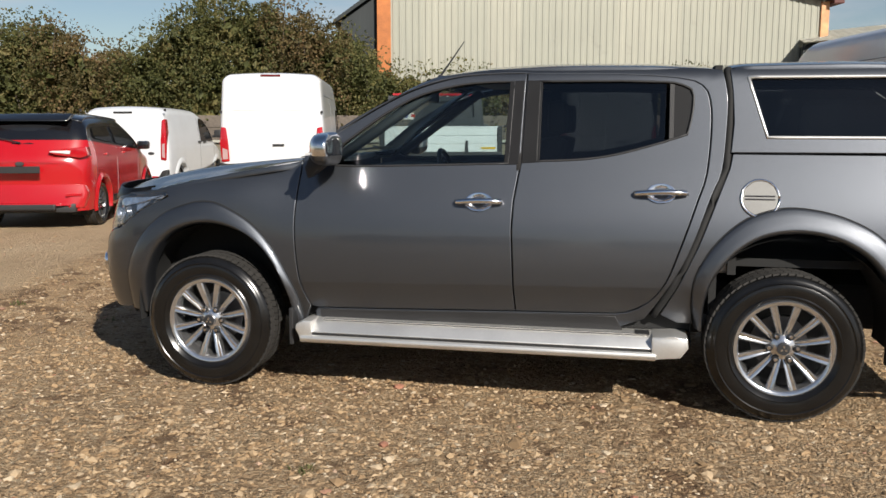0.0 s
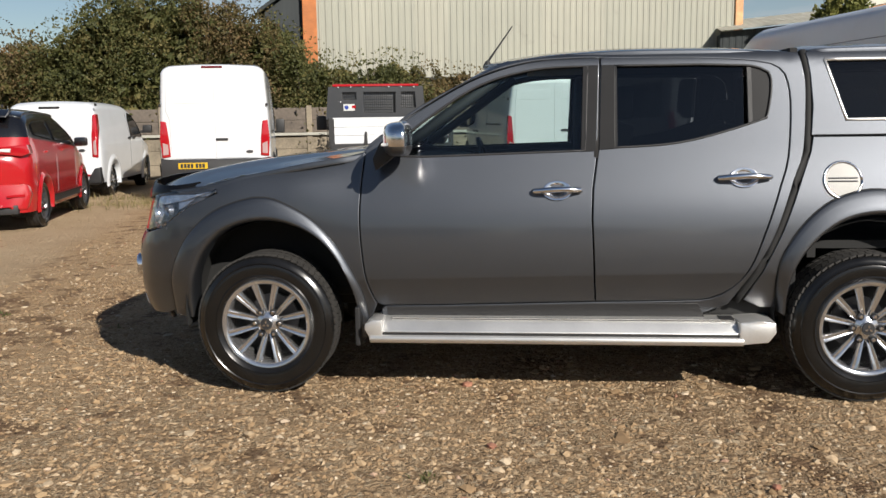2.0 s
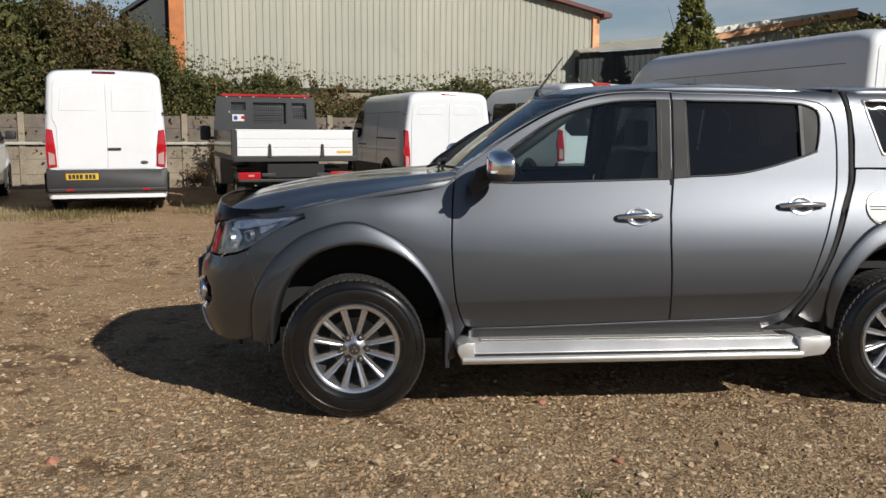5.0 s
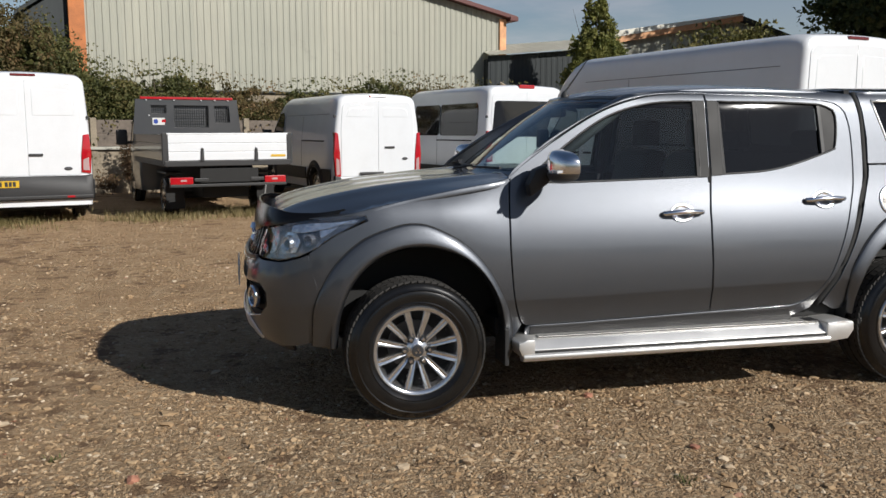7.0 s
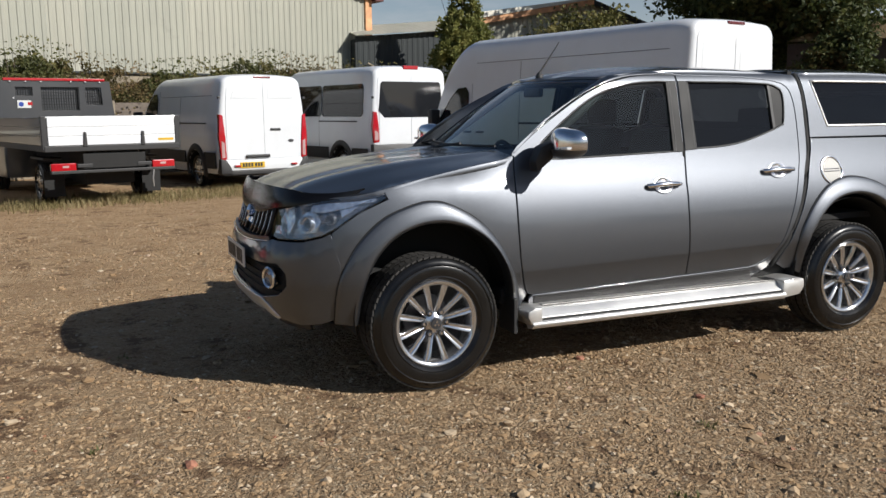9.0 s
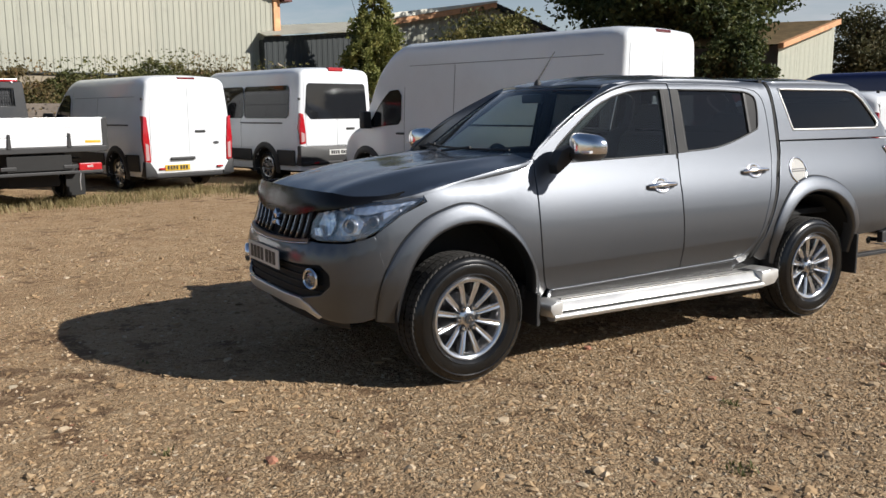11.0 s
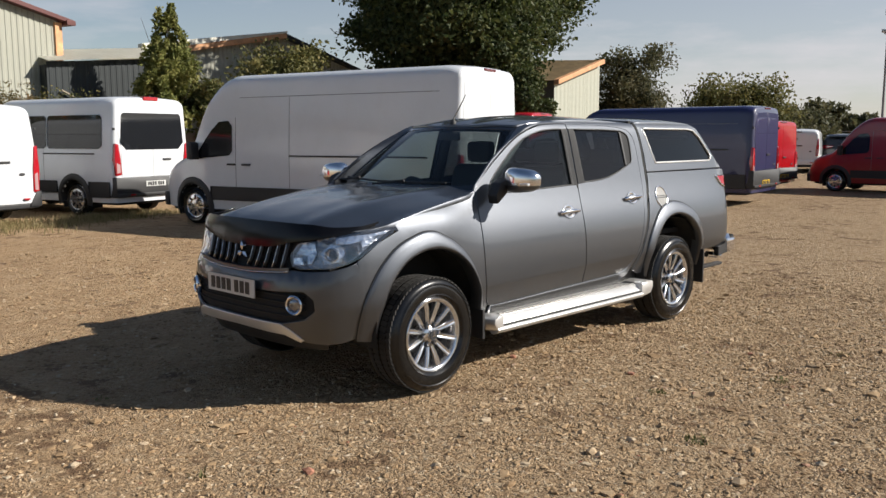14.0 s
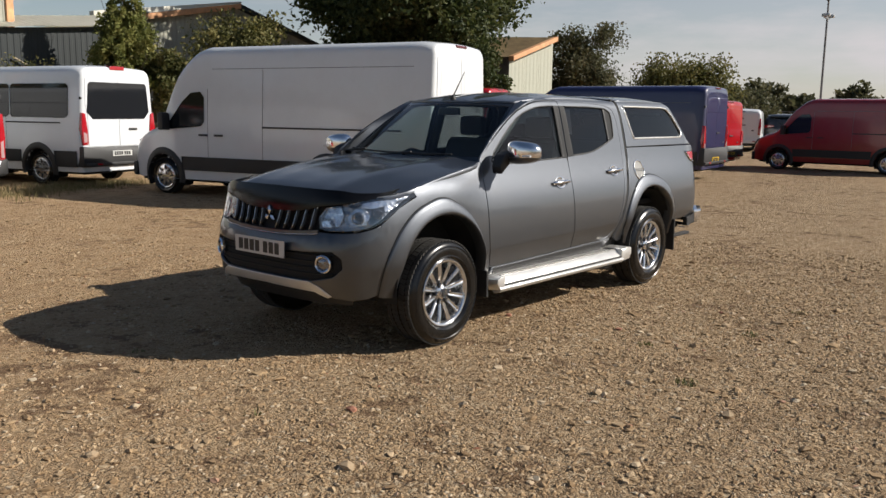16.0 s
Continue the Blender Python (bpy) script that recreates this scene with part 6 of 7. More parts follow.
van("white high-top panel van parked with its back doors to the yard", pose(-4.17, 9.82, 0, 0, 0, 15.5), 5.5, 2.02, 2.50, M_WHITE, 3.3, light=(.83, 1.50, .16), plate_at=(-.42, .68, 'y'), scale=.965)
tipper(pose(-1.06, 10.14, 0, 0, 0, 14.4))
van("white mid-size panel van with high roof and red rear lamps", pose(1.86, 12.38, 0, 0, 0, 14.4), 5.3, 1.97, 2.22, M_WHITE, 3.2, light=(.56, 1.46, .13), plate_at=(-.30, .465, 'y'), bumper='paint', handle_x=.25, sliding=True, tumble=.15)
van("white minibus with dark windows and red rear lamps", pose(5.0, 12.32, 0, 0, 0, 14.4), 5.5, 2.04, 2.42, M_WHITE, 3.3, light=(.84, 1.49, .15), window=True,
    side_windows=((.32, 2.0, 1.38, 2.06), (2.04, 3.32, 1.38, 2.06)), plate_at=(.0, .66, 'w'), handle_x=.36)
van("long white high-roof panel van standing side-on behind the pickup", pose(6.84, 4.62, 0, 0, 0, 13.2), 6.7, 2.06, 2.70, M_WHITE, 3.75, plate_at=(-.4, .5, 'y'))
van("deep blue panel van with red rear lamps", pose(16.05, 4.08, 0, 0, 0, 7), 5.9, 2.05, 2.27, M_BLUE, 3.5, plate_at=(-.1, .52, 'y'), group="vans across the yard")
van("bright red panel van standing behind a blue one", pose(20.9, 5.72, 0, 0, 0, -6), 5.9, 2.05, 2.38, M_RED, 3.5, plate_at=(.1, .52, 'y'), group="vans across the yard", scale=.84)
van("dark red panel van standing side-on across the yard", pose(22.5, .25, 0, 0, 0, -1), 5.9, 2.05, 2.40, M_DKRED, 3.5, group="vans across the yard", black_sill=True, scale=.865)
van("small white van far across the yard", pose(33.0, 10.2, 0, 0, 0, -72), 4.4, 1.83, 1.84, M_WHITE, 2.66, light=(.72, 1.45, .12), small=True, group="vans across the yard", bumper='paint', plate_at=(-.2, .5, 'y'), sliding=False)
van("small white panel van with tall red rear lamps", pose(-7.62, 10.5, 0, 0, 0, 11), 4.42, 1.80, 1.84, M_WHITE, 2.66, light=(.78, 1.60, .12), small=True, tumble=.16, bumper='paint', plate_at=(-.2, .5, 'y'), sliding=False)
van("bright red van parked under a big tree", pose(18.9, 12.8, 0, 0, 0, 14.4), 5.5, 2.0, 2.36, M_RED, 3.3, group="vans across the yard")
van("small white panel van parked beside a blue van", pose(11.52, 3.86, 0, 0, 0, 12), 4.42, 1.80, 1.78, M_WHITE, 2.66, light=(.72, 1.45, .12), small=True, bumper='paint', plate_at=(-.2, .5, 'y'), sliding=False, group="vans across the yard")
hatchback("bright red compact SUV with a gloss black roof", pose(-6.02, 5.38, 0, 0, 0, 16), M_RED, M_BLACKPAINT)
hatchback("charcoal hatchback far across the yard", pose(35.7, 9.25, 0, 0, 0, -72), M_CHARCOAL, M_CHARCOAL)


# ---------------------------------------------------------------- foliage
def leaf_material(name, c1, c2, c3, rough=0.6):
    n = Nodes(name)
    r = n.node("ShaderNodeNewGeometry").outputs["Random Per Island"]
    slow = n.noise(1.0, 4, 0.6)
    f = n.math('ADD', n.math('MULTIPLY', r, 0.45), n.math('MULTIPLY', n.ramp(slow, (0.36, (0, 0, 0)), (0.64, (1, 1, 1))), 0.55))
    c = n.ramp(f, (0.05, c1), (0.5, c2), (0.95, c3))
    n.set(color=c, rough=rough, spec=0.3)
    tr = n.node("ShaderNodeBsdfTranslucent", {"Color": c})
    mx = n.node("ShaderNodeMixShader", {0: 0.36, 1: n.b.outputs[0], 2: tr.outputs[0]})
    n.t.links.new(mx.outputs[0], n.t.nodes["Material Output"].inputs[0])
    return n.mat


def leaves(name, centres, size, material, parent=None, label="", seed=1, slim=0.62):
    """One mesh of small bent leaves, one at each centre."""
    g = np.random.default_rng(seed)
    c = np.asarray(centres, float)
    k = len(c)
    d = g.normal(size=(k, 3))
    d /= np.linalg.norm(d, axis=1)[:, None]
    e = g.normal(size=(k, 3)) + np.array([0, 0, .5])
    e -= d * (e * d).sum(1)[:, None]
    e /= np.linalg.norm(e, axis=1)[:, None]
    nrm = np.cross(d, e)
    s = size * g.uniform(.55, 1.35, k)[:, None]
    v = np.empty((k, 4, 3))
    v[:, 0] = c - d * s * .5
    v[:, 1] = c + e * s * slim * .5 + nrm * s * .12
    v[:, 2] = c + d * s * .5
    v[:, 3] = c - e * s * slim * .5 + nrm * s * .12
    base = np.arange(k)[:, None] * 4
    f = np.concatenate([base + np.array([0, 1, 2]), base + np.array([0, 2, 3])])
    me = bpy.data.meshes.new(name)
    me.from_pydata(v.reshape(-1, 3).tolist(), [], f.tolist())
    me.materials.append(material)
    ob = new(name, me)
    if parent is not None:
        ob.parent = parent
    if label:
        ob["label"] = label
    return ob


def blob_points(g, centre, radii, count, clumps, clump_r, skin_bias=0.5, flat=1.0):
    """Leaf places in clumps spread through an uneven ellipsoid."""
    d = g.normal(size=(clumps, 3))
    d /= np.linalg.norm(d, axis=1)[:, None]
    r = g.uniform(0, 1, clumps)**skin_bias * g.uniform(.78, 1.1, clumps)
    cc = np.asarray(centre) + d * r[:, None] * np.asarray(radii)
    pick = g.integers(0, clumps, count)
    off = np.clip(g.normal(size=(count, 3)), -1.9, 1.9) * np.array([1, 1, flat]) * clump_r * g.uniform(.5, 1.3, clumps)[pick][:, None] * .55
    return cc[pick] + off, cc


def tree(label, m, height, radius, crown_z, leaf, material, count=7000, seed=3, lean=0.0, category="tree", squash=1.0, clumps=60, name="tree", trunk_r=.12, clump=.26, cone=False, flat=1.0):
    g = np.random.default_rng(seed)
    t = thing(name, label, category, m)
    cz = (height + crown_z) / 2
    pts, cc = blob_points(g, (0, 0, cz), (radius * .86, radius * .86 * squash, (height - crown_z) / 2 * .92), count, clumps, radius * clump, flat=flat)
    if cone:
        f = 1.35 - 1.12 * np.clip((pts[:, 2] - crown_z) / (height - crown_z), 0, 1)
        pts[:, :2] *= f[:, None]
    bm = tube([(0, 0, -.05), (.03, .02, crown_z * .5), (lean * .3, .03, crown_z), (lean, .0, cz), (lean, .02, height * .86)], [trunk_r * 1.25, trunk_r, trunk_r * .8, trunk_r * .5, trunk_r * .15], 9)
    part("trunk", bm, M_BARK, t, smooth=60)
    bm = bmesh.new()
    for c in cc[:22]:
        z0 = crown_z + (c[2] - crown_z) * .35
        tube([(lean * .5, 0, z0), (c[0] * .5, c[1] * .5, (z0 + c[2]) / 2 + .1), tuple(c)], [trunk_r * .38, trunk_r * .24, trunk_r * .08], 5, bm)
    part("branchwork", bm, M_BARK, t)
    leaves("crown", pts, leaf, material, t, seed=seed + 1)
    return t


M_BARK = plain("grey_brown_bark", (0.09, 0.07, 0.05), 0.9, var=0.4, scale=12, bump=0.8, bscale=40)
M_HEDGE = leaf_material("bramble_leaves", (0.036, 0.044, 0.014), (0.098, 0.104, 0.034), (0.230, 0.185, 0.074))
M_HEDGE_RED = leaf_material("hawthorn_leaves", (0.048, 0.046, 0.018), (0.125, 0.100, 0.040), (0.240, 0.150, 0.075))
M_TREE = leaf_material("dark_sycamore_leaves", (0.022, 0.034, 0.011), (0.056, 0.074, 0.023), (0.125, 0.128, 0.042))
M_YOUNG = leaf_material("light_green_leaves", (0.065, 0.085, 0.022), (0.175, 0.185, 0.050), (0.330, 0.300, 0.100))
# The haze of distance is put into this lighter leaf colour.
M_FARLEAF = leaf_material("hazy_leaves", (0.045, 0.052, 0.026), (0.095, 0.095, 0.046), (0.150, 0.130, 0.068))
M_BUSH = leaf_material("olive_shrub_leaves", (0.048, 0.054, 0.016), (0.130, 0.128, 0.040), (0.250, 0.205, 0.075))
M_STRAW = leaf_material("dry_grass", (0.1176, 0.1103, 0.03675), (0.2646, 0.2131, 0.1029), (0.3822, 0.316, 0.1764), 0.8)
M_WEED = leaf_material("green_weed", (0.06615, 0.0735, 0.02573), (0.125, 0.125, 0.04777), (0.2058, 0.1764, 0.08085), 0.7)
M_DEADWEED = leaf_material("dead_weed", (0.0735, 0.0441, 0.02573), (0.1323, 0.08085, 0.0441), (0.0882, 0.0882, 0.03675), 0.8)

ALPHA = 14.4
YARD = pose(0, 0, 0, 0, 0, ALPHA)
U = Vector((math.cos(radians(ALPHA)), math.sin(radians(ALPHA)), 0))
V = Vector((-U.y, U.x, 0))


# ---------------------------------------------------------------- ground
def ground_height(x, y):
    n = noise.noise((x * .9, y * .9, 3.1)) * .014 + noise.noise((x * 3.1, y * 3.1, 7.7)) * .008 + noise.noise((x * 9, y * 9, 1.3)) * .005
    near = max(0.0, 1 - max(0, math.hypot(x + .5, y + 1) - 9) / 6)
    for wx in (0.0, 3.0):
        near *= min(1.0, max(0.25, (math.hypot(x - wx, abs(y) - .77)) / .4))
    return n * near - .004


def axis(lo, hi, step, far):
    a = list(np.arange(lo, hi + 1e-6, step))
    s = step
    left, right = [], []
    p, q = lo, hi
    while p > -far:
        s *= 1.22
        p -= s
        left.append(p)
        q += s
        right.append(q)
    return list(reversed(left)) + a + right


gx, gy = axis(-8.0, 6.5, .065, 420), axis(-4.6, 6.0, .065, 420)
gv = [(x, y, ground_height(x, y)) for y in gy for x in gx]
nx = len(gx)
gf = [(j * nx + i, j * nx + i + 1, (j + 1) * nx + i + 1, (j + 1) * nx + i) for j in range(len(gy) - 1) for i in range(nx - 1)]
gm = bpy.data.meshes.new("ground")
gm.from_pydata(gv, [], gf)
gm.materials.append(M_GROUND)
gm.shade_smooth()
tagged(new("ground", gm), "sandy gravel yard with patches of bare trodden dirt", "ground", kind="structure")


def strew(g, x, y, s, verts, faces):
    """Rough lumps of size s on the ground at x, y."""
    n, m = len(x), len(verts)
    a = g.uniform(0, 2 * math.pi, n)
    v = np.repeat(verts[None], n, 0) * g.uniform(.65, 1.25, (n, m, 1)) + g.normal(0, .16, (n, m, 3))
    v *= s[:, None, None] * np.stack([g.uniform(.8, 1.5, n), g.uniform(.8, 1.3, n), g.uniform(.38, .72, n)], 1)[:, None, :]
    ca, sa = np.cos(a)[:, None], np.sin(a)[:, None]
    v = np.stack([v[..., 0] * ca - v[..., 1] * sa, v[..., 0] * sa + v[..., 1] * ca, v[..., 2]], -1)
    z = np.array([ground_height(px, py) for px, py in zip(x, y)])
    v += np.stack([x, y, z + s * .12], 1)[:, None, :]
    return v.reshape(-1, 3), (faces[None] + (np.arange(n) * m)[:, None, None]).reshape(-1, 3)


def gravel():
    """Loose crushed stones, strewn more thickly in patches."""
    g = np.random.default_rng(11)
    n = 215000
    x = g.uniform(-8.5, 6.5, n)
    y = -4.3 + 13.5 * g.uniform(0, 1, n)**1.85
    keep = []
    for i in range(n):
        d = noise.noise((x[i] * .8, y[i] * .8, 5.0)) * .6 + noise.noise((x[i] * 3, y[i] * 3, 2.0)) * .4
        thick = .80 + d * 1.1 - min(.52, max(0, (y[i] - .0 - .3 * x[i]) * .16))
        if y[i] > .8:
            thick *= min(1.0, max(.06, (x[i] + .272 * y[i] + 2.95) / .5))
        thick *= max(0, min(1, (y[i] + 4.3) / 1.2, (x[i] + 8.5) / 1.5, (6.5 - x[i]) / 1.5))
        keep.append(g.uniform() < thick)
    x, y = x[keep], y[keep]
    s = np.minimum(.0055 * np.exp(g.normal(0, .55, len(x))) + .0035, .016)
    oct_v = np.array([(1, 0, 0), (0, 1, 0), (-1, 0, 0), (0, -1, 0), (0, 0, 1), (0, 0, -1)], float)
    oct_f = np.array([(0, 1, 4), (1, 2, 4), (2, 3, 4), (3, 0, 4), (1, 0, 5), (2, 1, 5), (3, 2, 5), (0, 3, 5)])
    v1, f1 = strew(g, x, y, s, oct_v, oct_f)
    bm = bmesh.new()
    bmesh.ops.create_icosphere(bm, subdivisions=1, radius=1.0)
    bm.verts.ensure_lookup_table()
    ico_v = np.array([v.co[:] for v in bm.verts])
    ico_f = np.array([[v.index for v in f.verts] for f in bm.faces])
    bm.free()
    k = 8200
    x2, y2 = g.uniform(-8.0, 6.2, k), -4.0 + 13 * g.uniform(0, 1, k)**1.5
    some = (g.uniform(size=k) < 1.1 - .13 * np.maximum(0, y2 - .3 * x2)) & (g.uniform(size=k) < np.where(y2 > .8, np.clip((x2 + .272 * y2 + 2.95) / .5, .05, 1), 1))
    x2, y2 = x2[some], y2[some]
    k = len(x2)
    v2, f2 = strew(g, x2, y2, np.minimum(.0145 * np.exp(g.normal(0, .38, k)), .034), ico_v, ico_f)
    me = bpy.data.meshes.new("gravel")
    me.from_pydata(np.concatenate([v1, v2]).tolist(), [], np.concatenate([f1, f2 + len(v1)]).tolist())
    me.materials.append(M_STONE)
    tagged(new("gravel", me), "loose crushed stones on trodden earth", "gravel", kind="stuff")


def stone_material():
    n = Nodes("crushed_stone")
    r = n.node("ShaderNodeNewGeometry").outputs["Random Per Island"]
    c = n.ramp(r, (0.0, (0.215, 0.143, 0.080)), (0.25, (0.300, 0.200, 0.112)), (0.55, (0.378, 0.268, 0.157)), (0.88, (0.448, 0.336, 0.217)), (0.985, (0.575, 0.480, 0.355)), (1.0, (0.294, 0.118, 0.074)))
    f = n.noise(90, 4)
    n.set(color=n.mix(n.math('MULTIPLY', f, 0.4), c, (0.176, 0.110, 0.055)), rough=0.9, spec=0.2).bump(f, 0.5, 0.004)
    return n.mat


M_STONE = stone_material()
M_BRICKBIT = plain("broken_brick", (0.3087, 0.1396, 0.0882), 0.9, var=0.3, scale=30, bump=0.6, bscale=120)
gravel()


def rubble(x, y, s, material, label, seed):
    g = np.random.default_rng(seed)
    bm = bmesh.new()
    bmesh.ops.create_icosphere(bm, subdivisions=1, radius=s)
    for v in bm.verts:
        v.co *= g.uniform(.7, 1.2)
        v.co.z *= .6
    ob = part("stone", bm, material)
    ob.location = (x, y, ground_height(x, y) + s * .25)
    ob.rotation_euler.z = g.uniform(0, 6)
    tagged(ob, label, "stone", "loose stones in the yard")


for i, (x, y, s) in enumerate(((1.20, -1.56, .028), (-1.36, -1.36, .034), (1.03, -.67, .03), (-.55, -2.6, .02), (2.3, -1.9, .022), (-2.9, -2.3, .024))):
    rubble(x, y, s, M_BRICKBIT, "piece of broken red brick on the gravel", 20 + i)
for i, (x, y, s) in enumerate(((1.9, -2.1, .035), (-.2, -2.2, .032), (-1.9, -1.9, .04), (.8, -2.6, .03), (-2.6, -.9, .034), (-3.4, -1.6, .036), (.1, -1.5, .028), (2.6, -1.6, .03), (-2.0, -2.7, .03))):
    rubble(x, y, s, M_STONE, "larger pale stone lying on the gravel", 40 + i)


def blades(name, label, places, height, material, category, seed, width=.008):
    """Grass or weed: thin bent blades standing at the places."""
    g = np.random.default_rng(seed)
    p = np.asarray(places, float)
    k = len(p)
    h = height * g.uniform(.4, 1.3, k)
    a = g.uniform(0, 2 * math.pi, k)
    lean = g.uniform(.1, 1.1, k) * h
    d = np.stack([np.cos(a), np.sin(a), np.zeros(k)], 1)
    w = np.stack([-np.sin(a), np.cos(a), np.zeros(k)], 1) * width * g.uniform(.6, 1.4, k)[:, None]
    up = np.array([0, 0, 1.0])
    v = np.empty((k, 5, 3))
    v[:, 0], v[:, 1] = p - w, p + w
    mid = p + d * lean[:, None] * .35 + up * h[:, None] * .6
    v[:, 2], v[:, 3] = mid + w * .7, mid - w * .7
    v[:, 4] = p + d * lean[:, None] + up * h[:, None]
    b = np.arange(k)[:, None] * 5
    f = [tuple(r) for r in (b + np.array([0, 1, 2, 3])).tolist()] + [tuple(r) for r in (b + np.array([3, 2, 4])).tolist()]
    me = bpy.data.meshes.new(name)
    me.from_pydata(v.reshape(-1, 3).tolist(), [], f)
    me.materials.append(material)
    return tagged(new(name, me), label, category, kind="stuff")


g = np.random.default_rng(5)
pl = []
while len(pl) < 15000:
    u, v = g.uniform(-7.5, 8.5), g.normal(10.9, .55)
    q = U * u + V * v
    if noise.noise((u * .7, v * 1.2, 4)) + .5 * noise.noise((u * 2.3, v * 3, 9)) > g.uniform(-.35, .35):
        pl.append((q.x, q.y, -.01))
blades("dry_grass", "dry straw-coloured grass along the parked vans", pl, .12, M_STRAW, "grass", 6, .005)
pl = []
for cx, cy, r, n in ((-1.52, .52, .05, 12), (.35, -2.5, .08, 40), (1.75, -2.35, .07, 34), (-2.6, .9, .07, 22), (2.7, -2.4, .08, 34), (-2.3, -2.5, .08, 30), (.95, -1.9, .06, 26), (-1.75, -1.0, .05, 14), (-3.8, .2, .07, 20)):
    for _ in range(n):
        a, d = g.uniform(0, 6.28), r * g.uniform() ** .5
        pl.append((cx + math.cos(a) * d, cy + math.sin(a) * d, -.005))
blades("weeds", "small green weeds in the gravel", pl, .026, M_WEED, "weed", 8, .006)

# ---------------------------------------------------------------- the boundary wall
WALL = Matrix.Translation((-4.27, 16.9, 0)) @ YARD
wall = thing("wall_north", "weathered concrete panel wall behind the vans", "wall", WALL, kind="structure")
base = {}
for bay in range(-9, 9):
    u0 = bay * 1.83
    for k, (z0, z1, dep) in enumerate(((-.05, .345, .05), (.35, .70, .05), (.705, 1.04, .05), (1.12, 1.43, .03), (1.435, 1.75, .03))):
        me_key = ("p", k)
        if me_key not in base:
            base[me_key] = part("panel", box(.03, 1.80, -dep, dep, z0, z1, .012), M_WALL if k < 3 else M_WALLDARK, wall).data
            wall.children[-1].location = (u0, 0, 0)
        else:
            o = new("panel", base[me_key])
            o.parent, o.location = wall, (u0, 0, 0)
    if "post" not in base:
        base["post"] = part("post", box(-.07, .07, -.08, .10, -.05, 1.80, .012), M_WALL, wall).data
        wall.children[-1].location = (u0, 0, 0)
    else:
        o = new("post", base["post"])
        o.parent, o.location = wall, (u0, 0, 0)
part("ledge", box(-16.5, 16.5, -.13, .03, 1.045, 1.115, .012), M_ROOF, wall, "pale rail along the wall")

# hedge behind the wall, bush by bush
HT = [(-16, 3.6), (-12, 3.9), (-10.6, 4.05), (-9.2, 4.35), (-8, 3.8), (-7, 3.55), (-6.2, 4.05), (-5, 4.75), (-3.6, 5.0), (-2.5, 4.7), (-1.4, 4.3), (-.5, 3.75), (.2, 3.2), (.8, 2.85), (2.2, 2.98), (3.0, 2.82),
      (4.8, 2.5), (6.5, 2.62), (8.4, 2.88), (10, 2.75), (13, 2.6)]
HEDGE = Matrix.Translation((-4.55, 18.35, 0)) @ YARD
u0 = -15.0
i = 0
while u0 < 12.5:
    w = 2.0
    g = np.random.default_rng(100 + i)
    b = thing("bush", "tangled bramble bush behind the wall" if i % 3 else "hawthorn bush with reddish berries behind the wall", "bush", HEDGE @ Matrix.Translation((u0 + w / 2, 0, 0)), "hedge bushes behind the wall")
    n = 29000
    x = g.uniform(-w * .62, w * .62, n)
    top = np.array([interp(HT, u0 + w / 2 + a) for a in x])
    bumps = np.array([noise.noise(((u0 + a) * 1.7, 0, i * .1)) * .30 + noise.noise(((u0 + a) * 5, 2.0, 0)) * .16 for a in x])
    y = g.normal(0, .62, n)
    q = g.uniform(0, 1, n)**.75
    z = .3 + (top + bumps - .3 - .35 * np.abs(y)) * q
    cl = np.array([noise.noise(((a + u0) * 1.5, c * 1.5, e * 1.5)) + .5 * noise.noise(((a + u0) * 4, c * 4, e * 4)) for a, c, e in zip(x, y, z)])
    ok = (cl > -.22) & (z < top + bumps + .2)
    p = np.stack([x, y, z], 1)[ok]
    stray = g.uniform(0, 1, (260, 3))**np.array([1, 1, 2.4]) * np.array([w, .8, .42]) + np.array([-w / 2, -.4, 0])
    stray[:, 2] += [interp(HT, u0 + w / 2 + a) for a in stray[:, 0]]
    p = np.concatenate([p, stray])
    leaves("foliage", p, .086, M_HEDGE_RED if i % 3 == 0 else M_HEDGE, b, seed=200 + i)
    k = 2200
    cx_ = g.uniform(-w * .6, w * .6, k)
    ch = np.array([interp(HT, u0 + w / 2 + a) for a in cx_])
    cz_ = .2 + (ch - .75) * g.uniform(0, 1, k)
    leaves("inner_foliage", np.stack([cx_, g.normal(.1, .35, k), cz_], 1), .34, M_HEDGE, b, seed=400 + i)
    bm = bmesh.new()
    for k in range(9):
        bx, by = g.uniform(-w / 2, w / 2), g.uniform(-.4, .4)
        hz = interp(HT, u0 + w / 2 + bx) * g.uniform(.75, 1.04)
        tube([(bx, by, -.05), (bx + g.normal(0, .15), by + g.normal(0, .1), hz * .5), (bx + g.normal(0, .3), by - .2, hz)], [.03, .02, .006], 5, bm)
    part("stem_tangle", bm, M_BARK, b)
    u0 += w
    i += 1
